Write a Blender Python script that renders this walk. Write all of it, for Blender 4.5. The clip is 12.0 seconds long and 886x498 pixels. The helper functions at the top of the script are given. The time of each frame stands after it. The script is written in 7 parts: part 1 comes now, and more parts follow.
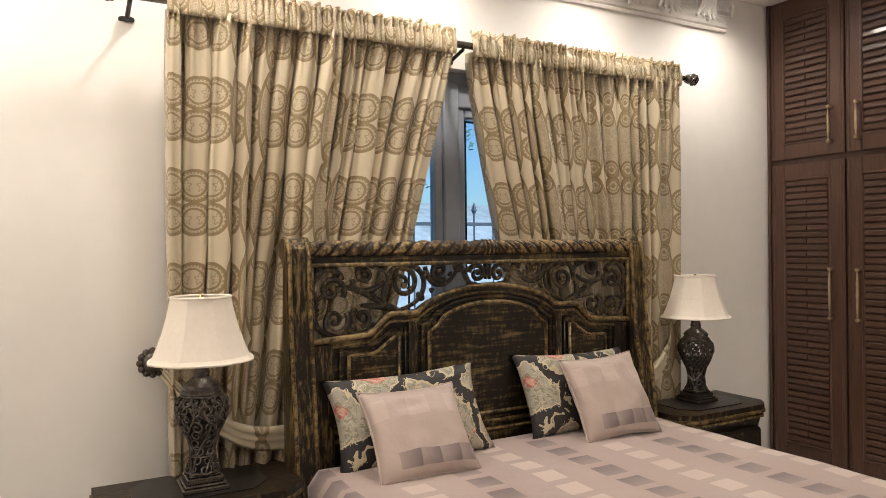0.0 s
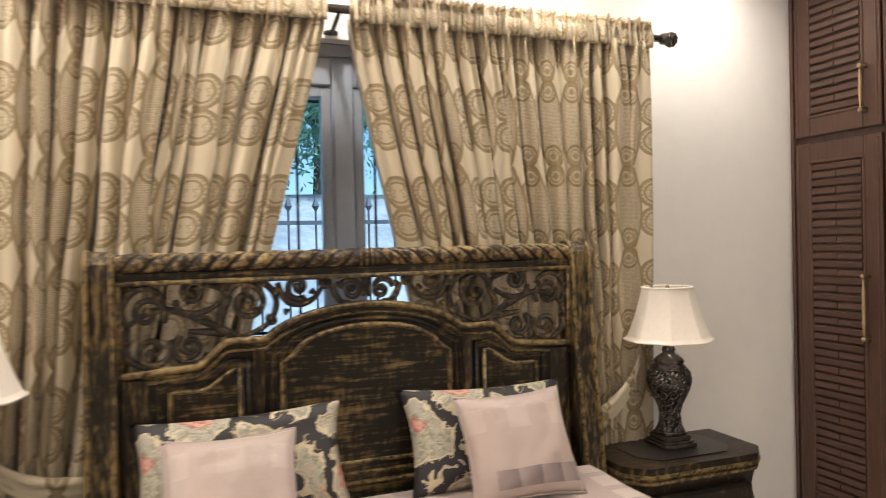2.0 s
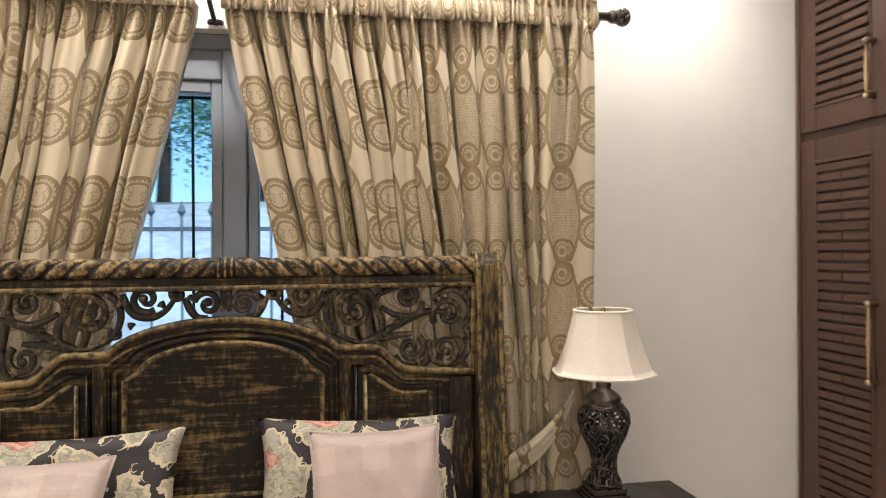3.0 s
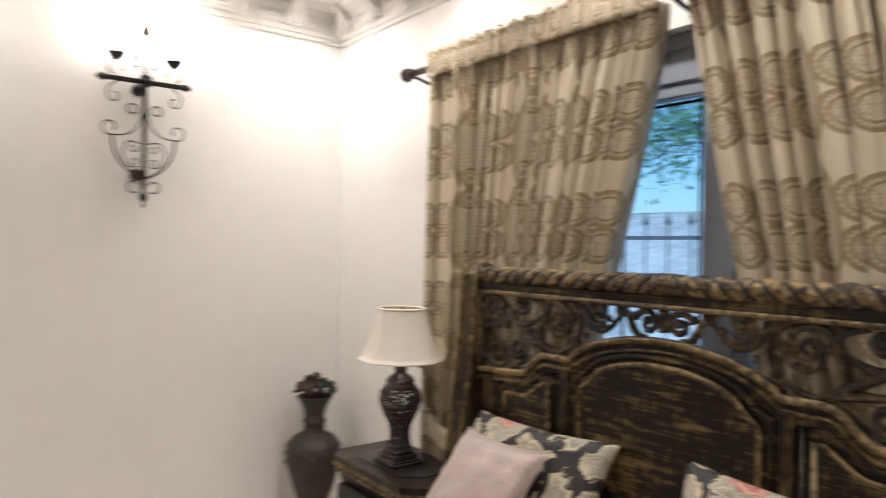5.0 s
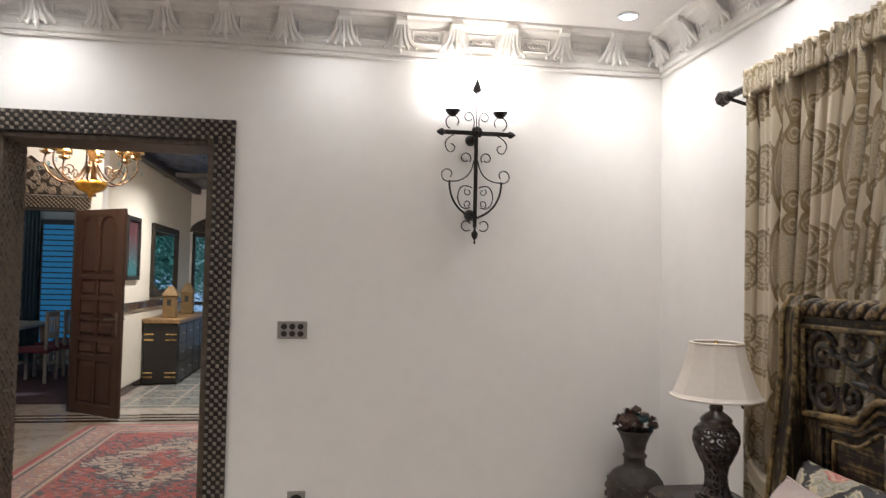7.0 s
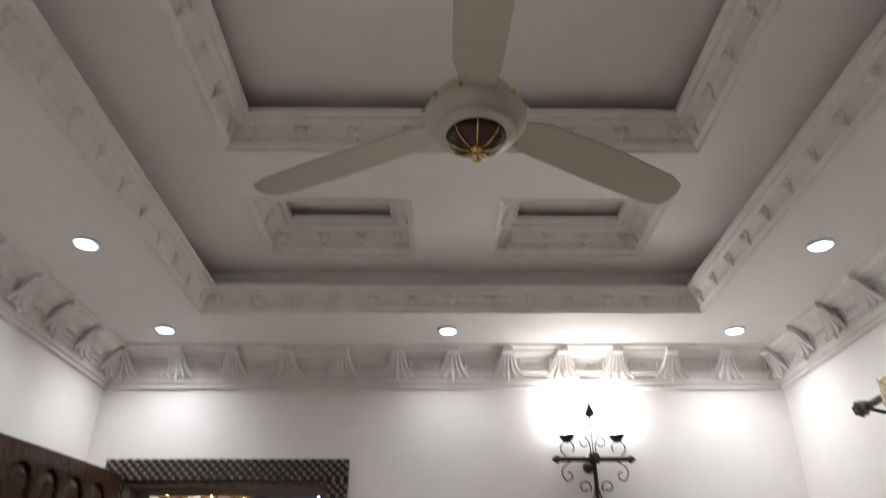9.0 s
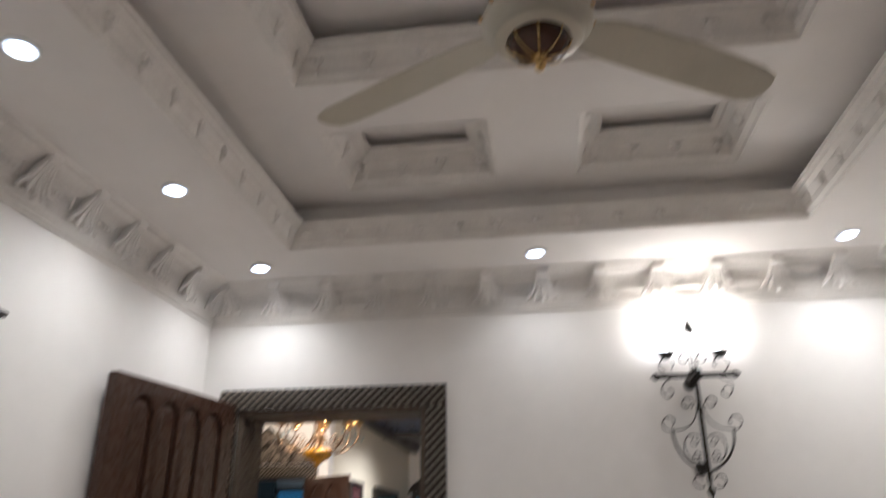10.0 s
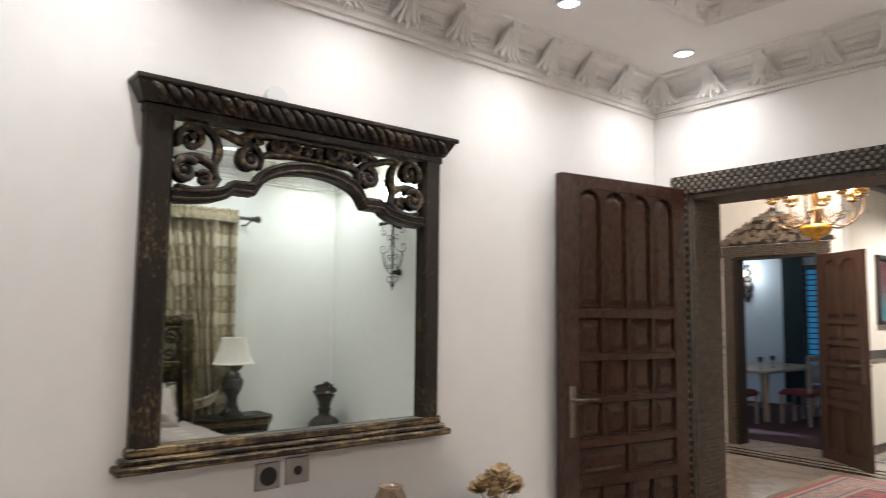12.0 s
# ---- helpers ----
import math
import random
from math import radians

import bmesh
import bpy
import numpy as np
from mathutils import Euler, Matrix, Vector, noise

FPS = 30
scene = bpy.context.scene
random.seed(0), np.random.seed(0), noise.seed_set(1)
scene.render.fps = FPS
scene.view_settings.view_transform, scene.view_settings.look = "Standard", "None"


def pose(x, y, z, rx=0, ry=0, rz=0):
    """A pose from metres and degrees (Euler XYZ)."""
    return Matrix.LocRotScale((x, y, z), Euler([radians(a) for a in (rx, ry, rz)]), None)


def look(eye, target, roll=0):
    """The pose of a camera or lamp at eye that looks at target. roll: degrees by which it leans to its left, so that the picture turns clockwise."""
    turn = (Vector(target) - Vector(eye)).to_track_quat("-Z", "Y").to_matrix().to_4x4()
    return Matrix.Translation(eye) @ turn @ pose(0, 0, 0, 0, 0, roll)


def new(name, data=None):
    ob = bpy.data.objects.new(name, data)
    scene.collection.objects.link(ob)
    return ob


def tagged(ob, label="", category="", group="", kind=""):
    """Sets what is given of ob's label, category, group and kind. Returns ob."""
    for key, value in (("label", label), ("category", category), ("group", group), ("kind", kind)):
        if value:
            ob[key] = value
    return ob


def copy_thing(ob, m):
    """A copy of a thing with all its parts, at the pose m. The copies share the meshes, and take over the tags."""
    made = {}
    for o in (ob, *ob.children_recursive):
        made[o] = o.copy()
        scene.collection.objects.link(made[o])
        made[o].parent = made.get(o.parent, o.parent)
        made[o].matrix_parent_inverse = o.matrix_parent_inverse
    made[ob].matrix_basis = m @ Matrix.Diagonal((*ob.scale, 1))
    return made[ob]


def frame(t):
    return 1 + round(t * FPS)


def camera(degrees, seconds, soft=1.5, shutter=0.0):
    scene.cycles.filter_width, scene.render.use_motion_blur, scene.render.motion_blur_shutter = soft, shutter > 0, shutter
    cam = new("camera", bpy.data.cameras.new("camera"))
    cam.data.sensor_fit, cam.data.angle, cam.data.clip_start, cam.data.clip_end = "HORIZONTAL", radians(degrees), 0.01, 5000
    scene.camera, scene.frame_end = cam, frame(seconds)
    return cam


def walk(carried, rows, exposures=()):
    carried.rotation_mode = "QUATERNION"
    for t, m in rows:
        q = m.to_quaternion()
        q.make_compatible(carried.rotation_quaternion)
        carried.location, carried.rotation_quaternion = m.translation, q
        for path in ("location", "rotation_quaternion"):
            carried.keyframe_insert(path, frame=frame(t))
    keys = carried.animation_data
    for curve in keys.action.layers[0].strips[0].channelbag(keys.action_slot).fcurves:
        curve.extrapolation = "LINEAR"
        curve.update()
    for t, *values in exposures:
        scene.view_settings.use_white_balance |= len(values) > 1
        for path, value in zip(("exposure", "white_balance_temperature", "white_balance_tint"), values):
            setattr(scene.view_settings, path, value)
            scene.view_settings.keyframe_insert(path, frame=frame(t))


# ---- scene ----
cam = camera(64.5, 12.0, soft=0.7, shutter=0.5)
PATH = [
    (0, (0.788, -3.075, 1.476), (1.757, -1.326, 1.472), -0.6),
    (0.5, (0.833, -3.038, 1.49), (1.78, -1.276, 1.475), -0.8),
    (1, (1.079, -3.027, 1.478), (1.937, -1.22, 1.46), -1.4),
    (1.5, (1.48, -2.988, 1.495), (2.242, -1.139, 1.477), -1.5),
    (2, (1.941, -2.9, 1.528), (2.625, -1.021, 1.507), -1.3),
    (2.5, (2.422, -2.869, 1.521), (3.02, -0.961, 1.519), -1.3),
    (2.7, (2.619, -2.841, 1.532), (3.141, -0.91, 1.532), -1.0),
    (4.5, (3.763, -2.341, 1.51), (2.654, -0.678, 1.549), 1.9),
    (5, (3.914, -2.167, 1.574), (2.325, -0.952, 1.576), 1.1),
    (5.5, (4.008, -2.047, 1.526), (2.157, -1.291, 1.531), 1.8),
    (6, (4.058, -2.042, 1.554), (2.136, -1.487, 1.548), 1.8),
    (6.5, (4.08, -2.027, 1.538), (2.125, -1.604, 1.525), 1.6),
    (6.7, (4.076, -2.011, 1.542), (2.112, -1.636, 1.571), 1.4),
    (8.3, (4.078, -2.09, 1.583), (2.129, -2.01, 2.021), 0.7),
    (8.5, (4.081, -2.089, 1.59), (2.168, -2.03, 2.173), 0.5),
    (9, (4.074, -2.069, 1.597), (2.312, -2.054, 2.542), -0.1),
    (9.5, (4.069, -2.042, 1.595), (2.37, -2.102, 2.648), -0.6),
    (10, (4.005, -2.007, 1.615), (2.172, -2.269, 2.372), -0.3),
    (10.5, (3.954, -1.927, 1.582), (2.087, -2.548, 1.943), 0.0),
    (11, (3.948, -1.867, 1.577), (2.2, -2.821, 1.769), 0.3),
    (11.5, (4.005, -1.613, 1.546), (2.489, -2.902, 1.741), 0.5),
    (12, (3.936, -1.443, 1.56), (2.668, -2.98, 1.74), 0.6),
]

walk(cam, [(t, look(eye, target, roll)) for t, eye, target, roll in PATH],
     exposures=[(0, -0.02, 5750, 10), (2.5, 0.33, 5650, 10), (4.5, 0.08, 5400, 10), (6.0, -0.42, 5250, 10), (6.5, -0.46, 5200, 10), (8.3, -0.80, 5050, 10), (9.0, -0.88, 5000, 10), (9.5, -0.71, 5000, 10), (10, -0.76, 5050, 10), (10.5, -0.64, 5100, 10), (11, -0.44, 5100, 10), (12, -0.28, 5150, 10)])

# ---- world and light ----
world = bpy.data.worlds.new("sky")
scene.world = world
world.use_nodes = True
_nt = world.node_tree
_sky = _nt.nodes.new("ShaderNodeTexSky")
_sky.sky_type = "NISHITA"
_sky.sun_disc = False
_sky.sun_elevation = radians(52)
_sky.sun_rotation = radians(145)
_bg = _nt.nodes["Background"]
_nt.links.new(_sky.outputs[0], _bg.inputs["Color"])
_bg.inputs["Strength"].default_value = 0.15
sun_data = bpy.data.lights.new("sun", "SUN")
sun_data.energy, sun_data.angle, sun_data.color = 4.6, radians(3), (1.0, 0.96, 0.90)
sun = new("sun", sun_data)
sun.matrix_world = look((5, -2, 14), (0, 8, 0))

DOWN_POWER, SCONCE_POWER, HALL_POWER = 51.0, 8.5, 300.0
LAMP_TINT = (1.0, 0.84, 0.645)


def lamp_light(name, kind, loc, power, tint=LAMP_TINT, size=0.04, cone=140, blend=0.9):
    d = bpy.data.lights.new(name, kind)
    d.energy, d.color, d.shadow_soft_size = power, tint, size
    if kind == "SPOT":
        d.spot_size, d.spot_blend = radians(cone), blend
    o = new(name, d)
    o.location = loc
    return o


# ---- mesh helpers ----
ROOT = {}


def thing(name, loc, label, category, group="", kind=""):
    o = new(name)
    o.empty_display_size = 0.1
    o.location = loc
    ROOT[o.name] = Vector(loc)
    return tagged(o, label, category, group, kind)


def origin_of(o):
    while o is not None:
        if o.name in ROOT:
            return ROOT[o.name]
        o = o.parent
    return Vector((0, 0, 0))


def mesh_of(name, bm, material, smooth=False):
    me = bpy.data.meshes.new(name)
    bmesh.ops.recalc_face_normals(bm, faces=bm.faces)
    bm.to_mesh(me)
    bm.free()
    me.materials.append(material)
    if smooth:
        me.shade_smooth()
    return me


def part(name, bm, material, parent, label="", smooth=False):
    """Links a bmesh, given in world metres, as one mesh object under its thing."""
    bmesh.ops.translate(bm, verts=bm.verts, vec=-origin_of(parent))
    o = new(name, mesh_of(name, bm, material, smooth))
    o.parent = parent
    return tagged(o, label)


def solid(name, bm, material, label="", category="", kind="structure", smooth=False, group=""):
    o = new(name, mesh_of(name, bm, material, smooth))
    return tagged(o, label, category, group, kind)


def piece(name, me, parent, loc, scale=(1, 1, 1), rot=(0, 0, 0)):
    o = new(name, me)
    o.parent = parent
    o.location, o.scale, o.rotation_euler = Vector(loc) - origin_of(parent), scale, rot
    return o


def B():
    return bmesh.new()


def hull(bm, pts):
    vs = [bm.verts.new(p) for p in pts]
    r = bmesh.ops.convex_hull(bm, input=vs)
    junk = [v for v in r["geom_interior"] + r["geom_unused"] if isinstance(v, bmesh.types.BMVert) and v.is_valid]
    if junk:
        bmesh.ops.delete(bm, geom=list(set(junk)), context="VERTS")


def box(bm, x0, x1, y0, y1, z0, z1, b=0.0):
    """A box, with chamfered edges of width b."""
    x0, x1 = min(x0, x1), max(x0, x1)
    y0, y1 = min(y0, y1), max(y0, y1)
    z0, z1 = min(z0, z1), max(z0, z1)
    if b <= 0:
        v = [bm.verts.new((x, y, z)) for x in (x0, x1) for y in (y0, y1) for z in (z0, z1)]
        for f in ((0, 1, 3, 2), (4, 6, 7, 5), (0, 4, 5, 1), (2, 3, 7, 6), (0, 2, 6, 4), (1, 5, 7, 3)):
            bm.faces.new([v[i] for i in f])
        return
    b = min(b, (x1 - x0) * 0.45, (y1 - y0) * 0.45, (z1 - z0) * 0.45)
    pts = []
    for x, sx in ((x0, 1), (x1, -1)):
        for y, sy in ((y0, 1), (y1, -1)):
            for z, sz in ((z0, 1), (z1, -1)):
                pts += [(x, y + sy * b, z + sz * b), (x + sx * b, y, z + sz * b), (x + sx * b, y + sy * b, z)]
    hull(bm, pts)


def prism(bm, poly, to3, d0, d1):
    """A flat outline, carried from depth d0 to d1 by to3(u, v, d)."""
    a = [bm.verts.new(to3(u, v, d0)) for u, v in poly]
    c = [bm.verts.new(to3(u, v, d1)) for u, v in poly]
    n = len(poly)
    bm.faces.new(a)
    bm.faces.new(list(reversed(c)))
    for i in range(n):
        bm.faces.new((a[i], c[i], c[(i + 1) % n], a[(i + 1) % n]))


def lathe(bm, prof, at=(0, 0, 0), seg=24, square=False):
    """A turned shape: prof is a list of radius and height."""
    rings = []
    for r, z in prof:
        ring = []
        for i in range(seg):
            a = 2 * math.pi * i / seg
            ring.append(bm.verts.new((at[0] + r * math.cos(a), at[1] + r * math.sin(a), at[2] + z)))
        rings.append(ring)
    for p, q in zip(rings, rings[1:]):
        for i in range(seg):
            j = (i + 1) % seg
            bm.faces.new((p[i], p[j], q[j], q[i]))
    bm.faces.new(list(reversed(rings[0])))
    bm.faces.new(rings[-1])


def tube(bm, pts, r, sides=6, taper=None):
    """A round bar along points; taper gives the radius at each point."""
    pts = [Vector(p) for p in pts]
    rings, up = [], None
    for i, p in enumerate(pts):
        d = (pts[min(i + 1, len(pts) - 1)] - pts[max(i - 1, 0)])
        if d.length < 1e-9:
            d = Vector((0, 0, 1))
        d.normalize()
        if up is None:
            up = Vector((0, 0, 1)) if abs(d.z) < 0.9 else Vector((1, 0, 0))
        u = (up - d * up.dot(d))
        if u.length < 1e-6:
            u = d.orthogonal()
        u.normalize()
        up = u
        w = d.cross(u)
        rr = taper[i] if taper else r
        rings.append([bm.verts.new(p + rr * (math.cos(a) * u + math.sin(a) * w))
                      for a in (2 * math.pi * k / sides for k in range(sides))])
    for a, c in zip(rings, rings[1:]):
        for k in range(sides):
            bm.faces.new((a[k], a[(k + 1) % sides], c[(k + 1) % sides], c[k]))
    bm.faces.new(list(reversed(rings[0])))
    bm.faces.new(rings[-1])


def spiral(cx, cz, r, turns=1.4, start=0.0, sense=1, n=22, inner=0.22):
    """A flat scroll about a centre, from its rim to its eye."""
    out = []
    for i in range(n + 1):
        s = i / n
        a = start + sense * 2 * math.pi * turns * s
        k = r * (1 - (1 - inner) * s)
        out.append((cx + k * math.cos(a), cz + k * math.sin(a)))
    return out


def bez(p0, p1, p2, n=10):
    return [tuple((1 - t) ** 2 * a + 2 * t * (1 - t) * b + t * t * c for a, b, c in zip(p0, p1, p2))
            for t in (i / n for i in range(n + 1))]


def blob(bm, c, r, squash=(1, 1, 1), seg=8, ring=6):
    rs = []
    for j in range(1, ring):
        a = math.pi * j / ring
        rs.append([bm.verts.new((c[0] + r * squash[0] * math.sin(a) * math.cos(2 * math.pi * i / seg),
                                 c[1] + r * squash[1] * math.sin(a) * math.sin(2 * math.pi * i / seg),
                                 c[2] + r * squash[2] * math.cos(a))) for i in range(seg)])
    top = bm.verts.new((c[0], c[1], c[2] + r * squash[2]))
    bot = bm.verts.new((c[0], c[1], c[2] - r * squash[2]))
    for i in range(seg):
        j = (i + 1) % seg
        bm.faces.new((top, rs[0][i], rs[0][j]))
        bm.faces.new((bot, rs[-1][j], rs[-1][i]))
        for p, q in zip(rs, rs[1:]):
            bm.faces.new((p[i], q[i], q[j], p[j]))


# ---- materials ----
class Ex:
    """A value in a node tree, with arithmetic."""

    def __init__(self, nt, s):
        self.nt, self.s = nt, s

    def op(self, kind, *others):
        n = self.nt.nodes.new("ShaderNodeMath")
        n.operation = kind
        for i, o in enumerate((self, *others)):
            if isinstance(o, Ex):
                self.nt.links.new(o.s, n.inputs[i])
            else:
                n.inputs[i].default_value = o
        return Ex(self.nt, n.outputs[0])

    def __add__(self, o): return self.op("ADD", o)
    def __sub__(self, o): return self.op("SUBTRACT", o)
    def __mul__(self, o): return self.op("MULTIPLY", o)
    def __truediv__(self, o): return self.op("DIVIDE", o)
    def lt(self, o): return self.op("LESS_THAN", o)
    def gt(self, o): return self.op("GREATER_THAN", o)
    def min(self, o): return self.op("MINIMUM", o)
    def max(self, o): return self.op("MAXIMUM", o)
    def abs(self): return self.op("ABSOLUTE")
    def mod(self, o): return self.op("FLOORED_MODULO", o)
    def floor(self): return self.op("FLOOR")
    def sqrt(self): return self.op("SQRT")
    def cos(self): return self.op("COSINE")
    def sin(self): return self.op("SINE")
    def atan2(self, o): return self.op("ARCTAN2", o)
    def inv(self): return (self * -1.0) + 1.0

    def step(self, a, b):
        n = self.nt.nodes.new("ShaderNodeMapRange")
        n.interpolation_type = "SMOOTHSTEP"
        self.nt.links.new(self.s, n.inputs["Value"])
        n.inputs["From Min"].default_value, n.inputs["From Max"].default_value = a, b
        return Ex(self.nt, n.outputs["Result"])


class Mat:
    def __init__(self, name, rough=0.6, metal=0.0, coat=0.0):
        self.m = bpy.data.materials.new(name)
        self.m.use_nodes = True
        self.nt = self.m.node_tree
        self.p = self.nt.nodes["Principled BSDF"]
        self.p.inputs["Roughness"].default_value = rough
        self.p.inputs["Metallic"].default_value = metal
        self.p.inputs["Coat Weight"].default_value = coat
        self.tc = self.nt.nodes.new("ShaderNodeTexCoord")

    def coord(self, kind="Object", scale=(1, 1, 1)):
        n = self.nt.nodes.new("ShaderNodeMapping")
        n.inputs["Scale"].default_value = scale
        self.nt.links.new(self.tc.outputs[kind], n.inputs["Vector"])
        return n.outputs[0]

    def xyz(self, vec):
        n = self.nt.nodes.new("ShaderNodeSeparateXYZ")
        self.nt.links.new(vec, n.inputs[0])
        return [Ex(self.nt, o) for o in n.outputs]

    def noise(self, scale, vec=None, detail=4, rough=0.55):
        n = self.nt.nodes.new("ShaderNodeTexNoise")
        n.inputs["Scale"].default_value, n.inputs["Detail"].default_value = scale, detail
        n.inputs["Roughness"].default_value = rough
        self.nt.links.new(vec or self.coord(), n.inputs["Vector"])
        return Ex(self.nt, n.outputs["Fac"])

    def cells(self, scale, vec=None, feature="F1", out="Distance"):
        n = self.nt.nodes.new("ShaderNodeTexVoronoi")
        n.feature = feature
        n.inputs["Scale"].default_value = scale
        self.nt.links.new(vec or self.coord(), n.inputs["Vector"])
        return Ex(self.nt, n.outputs[out])

    def rand(self):
        n = self.nt.nodes.new("ShaderNodeObjectInfo")
        return Ex(self.nt, n.outputs["Random"])

    def rgb(self, c):
        n = self.nt.nodes.new("ShaderNodeRGB")
        n.outputs[0].default_value = (*c, 1)
        return n.outputs[0]

    def mix(self, fac, a, b):
        n = self.nt.nodes.new("ShaderNodeMix")
        n.data_type = "RGBA"
        a = self.rgb(a) if isinstance(a, tuple) else a
        b = self.rgb(b) if isinstance(b, tuple) else b
        if isinstance(fac, Ex):
            self.nt.links.new(fac.s, n.inputs[0])
        else:
            n.inputs[0].default_value = fac
        self.nt.links.new(a, n.inputs[6])
        self.nt.links.new(b, n.inputs[7])
        return n.outputs[2]

    def color(self, s):
        self.nt.links.new(self.rgb(s) if isinstance(s, tuple) else s, self.p.inputs["Base Color"])
        return self

    def rough(self, ex):
        self.nt.links.new(ex.s, self.p.inputs["Roughness"])
        return self

    def bump(self, ex, strength=0.3, dist=0.01):
        n = self.nt.nodes.new("ShaderNodeBump")
        n.inputs["Strength"].default_value, n.inputs["Distance"].default_value = strength, dist
        self.nt.links.new(ex.s, n.inputs["Height"])
        self.nt.links.new(n.outputs[0], self.p.inputs["Normal"])
        return self


def plain(name, c, rough=0.6, metal=0.0, vary=0.12, scale=14.0, bump=0.1, coat=0.0):
    """A surface of one colour with uneven tone at two scales and fine relief."""
    k = Mat(name, rough, metal, coat)
    n = k.noise(scale) * 0.6 + k.noise(scale * 7.0) * 0.4
    lo = tuple(x * (1 - vary) for x in c)
    hi = tuple(min(1.0, x * (1 + vary)) for x in c)
    k.color(k.mix(n.step(0.3, 0.7), lo, hi))
    k.rough(n * 0.24 + (rough - 0.12))
    if bump:
        k.bump(k.noise(scale * 9.0), bump, 0.004)
    return k.m


def glow(name, c, power):
    m = bpy.data.materials.new(name)
    m.use_nodes = True
    p = m.node_tree.nodes["Principled BSDF"]
    p.inputs["Base Color"].default_value = (*c, 1)
    p.inputs["Emission Color"].default_value = (*c, 1)
    p.inputs["Emission Strength"].default_value = power
    return m


# the default tint puts the blue cast of the daylight into the glass colour
def glass(name, c=(0.64, 0.86, 1.0), rough=0.0):
    k = Mat(name, rough)
    k.p.inputs["Base Color"].default_value = (*c, 1)
    k.p.inputs["Transmission Weight"].default_value = 1.0
    k.p.inputs["IOR"].default_value = 1.05
    return k.m


M_WALL = plain("wall_paint", (0.88, 0.855, 0.82), 0.62, vary=0.025, scale=1.3, bump=0.04)
M_CEIL = plain("ceiling_paint", (0.82, 0.79, 0.755), 0.7, vary=0.03, scale=1.1, bump=0.03)
M_PLASTER = plain("plaster_moulding", (0.80, 0.77, 0.725), 0.6, vary=0.06, scale=9, bump=0.25)
M_TILE = plain("floor_tile", (0.74, 0.68, 0.61), 0.22, vary=0.15, scale=5, bump=0.02)
M_GROUT = plain("grout", (0.2, 0.17, 0.14), 0.8)
M_BLACK = plain("black_lacquer", (0.018, 0.016, 0.015), 0.35, vary=0.3)
M_IRON = plain("wrought_iron", (0.03, 0.026, 0.022), 0.45, 0.6, vary=0.3, scale=40)
M_STEEL = plain("brushed_steel", (0.40, 0.38, 0.35), 0.38, 1.0, vary=0.08, scale=50)
M_BRASS = plain("brass", (0.72, 0.5, 0.2), 0.25, 1.0, vary=0.1, scale=40)
M_ANTIQUE = plain("antique_bronze", (0.20, 0.165, 0.13), 0.38, 0.85, vary=0.3, scale=60, bump=0.3)
M_PULL = plain("aged_brass_pull", (0.52, 0.41, 0.25), 0.32, 1.0, vary=0.15, scale=50)
M_MIRROR = Mat("mirror_silver", 0.015, 1.0).color((0.76, 0.87, 0.85)).m
M_GLASS = glass("blue_tinted_glass")
M_CREAM = plain("cream_enamel", (0.55, 0.52, 0.42), 0.35, vary=0.04, coat=0.2, bump=0.02)
M_SHADE = plain("lampshade_cloth", (0.84, 0.77, 0.68), 0.75, vary=0.03, scale=60, bump=0.08)
M_WHITE = plain("white_plastic", (0.8, 0.8, 0.78), 0.4, vary=0.02)
M_UPVC = plain("window_frame_paint", (0.33, 0.36, 0.42), 0.4, vary=0.05)


def aged_wood(name, dark, gold, amount=0.52, stretch=(3, 3, 22), ridge=0.0):
    """Dark stained wood with rubbed gold showing through in streaks."""
    k = Mat(name, 0.42)
    k.p.inputs["Specular IOR Level"].default_value = 0.3
    streak = k.noise(5.0, k.coord(scale=stretch), 5, 0.65)
    patch = k.noise(3.2, None, 3)
    fine = k.noise(60.0, k.coord(scale=(1, 1, 0.35)), 4)
    geo = k.nt.nodes.new("ShaderNodeNewGeometry")
    edge = Ex(k.nt, geo.outputs["Pointiness"]) - 0.5
    worn = (streak * 0.55 + patch * 0.3 + fine * 0.25 + edge * ridge).step(amount, amount + 0.17)
    base = k.mix(fine, tuple(c * 0.6 for c in dark), tuple(c * 1.5 for c in dark))
    k.color(k.mix(worn * 0.75, base, gold))
    k.rough(fine * 0.25 + 0.28)
    return k.bump(streak * 0.6 + fine * 0.4, 0.35, 0.006).m


M_BED = aged_wood("antiqued_bed_wood", (0.009, 0.007, 0.004), (0.30, 0.205, 0.075), 0.535, (0.9, 2, 9))
M_BEDV = aged_wood("antiqued_post_wood", (0.011, 0.008, 0.005), (0.30, 0.205, 0.075), 0.52, (16, 16, 2))
M_ROPE = aged_wood("rope_moulding_wood", (0.018, 0.012, 0.007), (0.40, 0.275, 0.11), 0.552, (9, 9, 9), 2.4)
M_BEAD = aged_wood("dull_gold_bead", (0.03, 0.02, 0.010), (0.34, 0.24, 0.095), 0.465, (9, 9, 9))
M_FRET = aged_wood("carved_scroll_wood", (0.013, 0.009, 0.005), (0.38, 0.255, 0.095), 0.545, (9, 9, 9), 0.3)
M_FRET.node_tree.nodes["Principled BSDF"].inputs["Specular IOR Level"].default_value = 0.55
M_NIGHT = aged_wood("nightstand_wood", (0.014, 0.010, 0.006), (0.26, 0.17, 0.07), 0.56, (4, 14, 4))
M_MIRF = aged_wood("mirror_frame_wood", (0.020, 0.015, 0.010), (0.27, 0.185, 0.085), 0.575, (26, 26, 9))
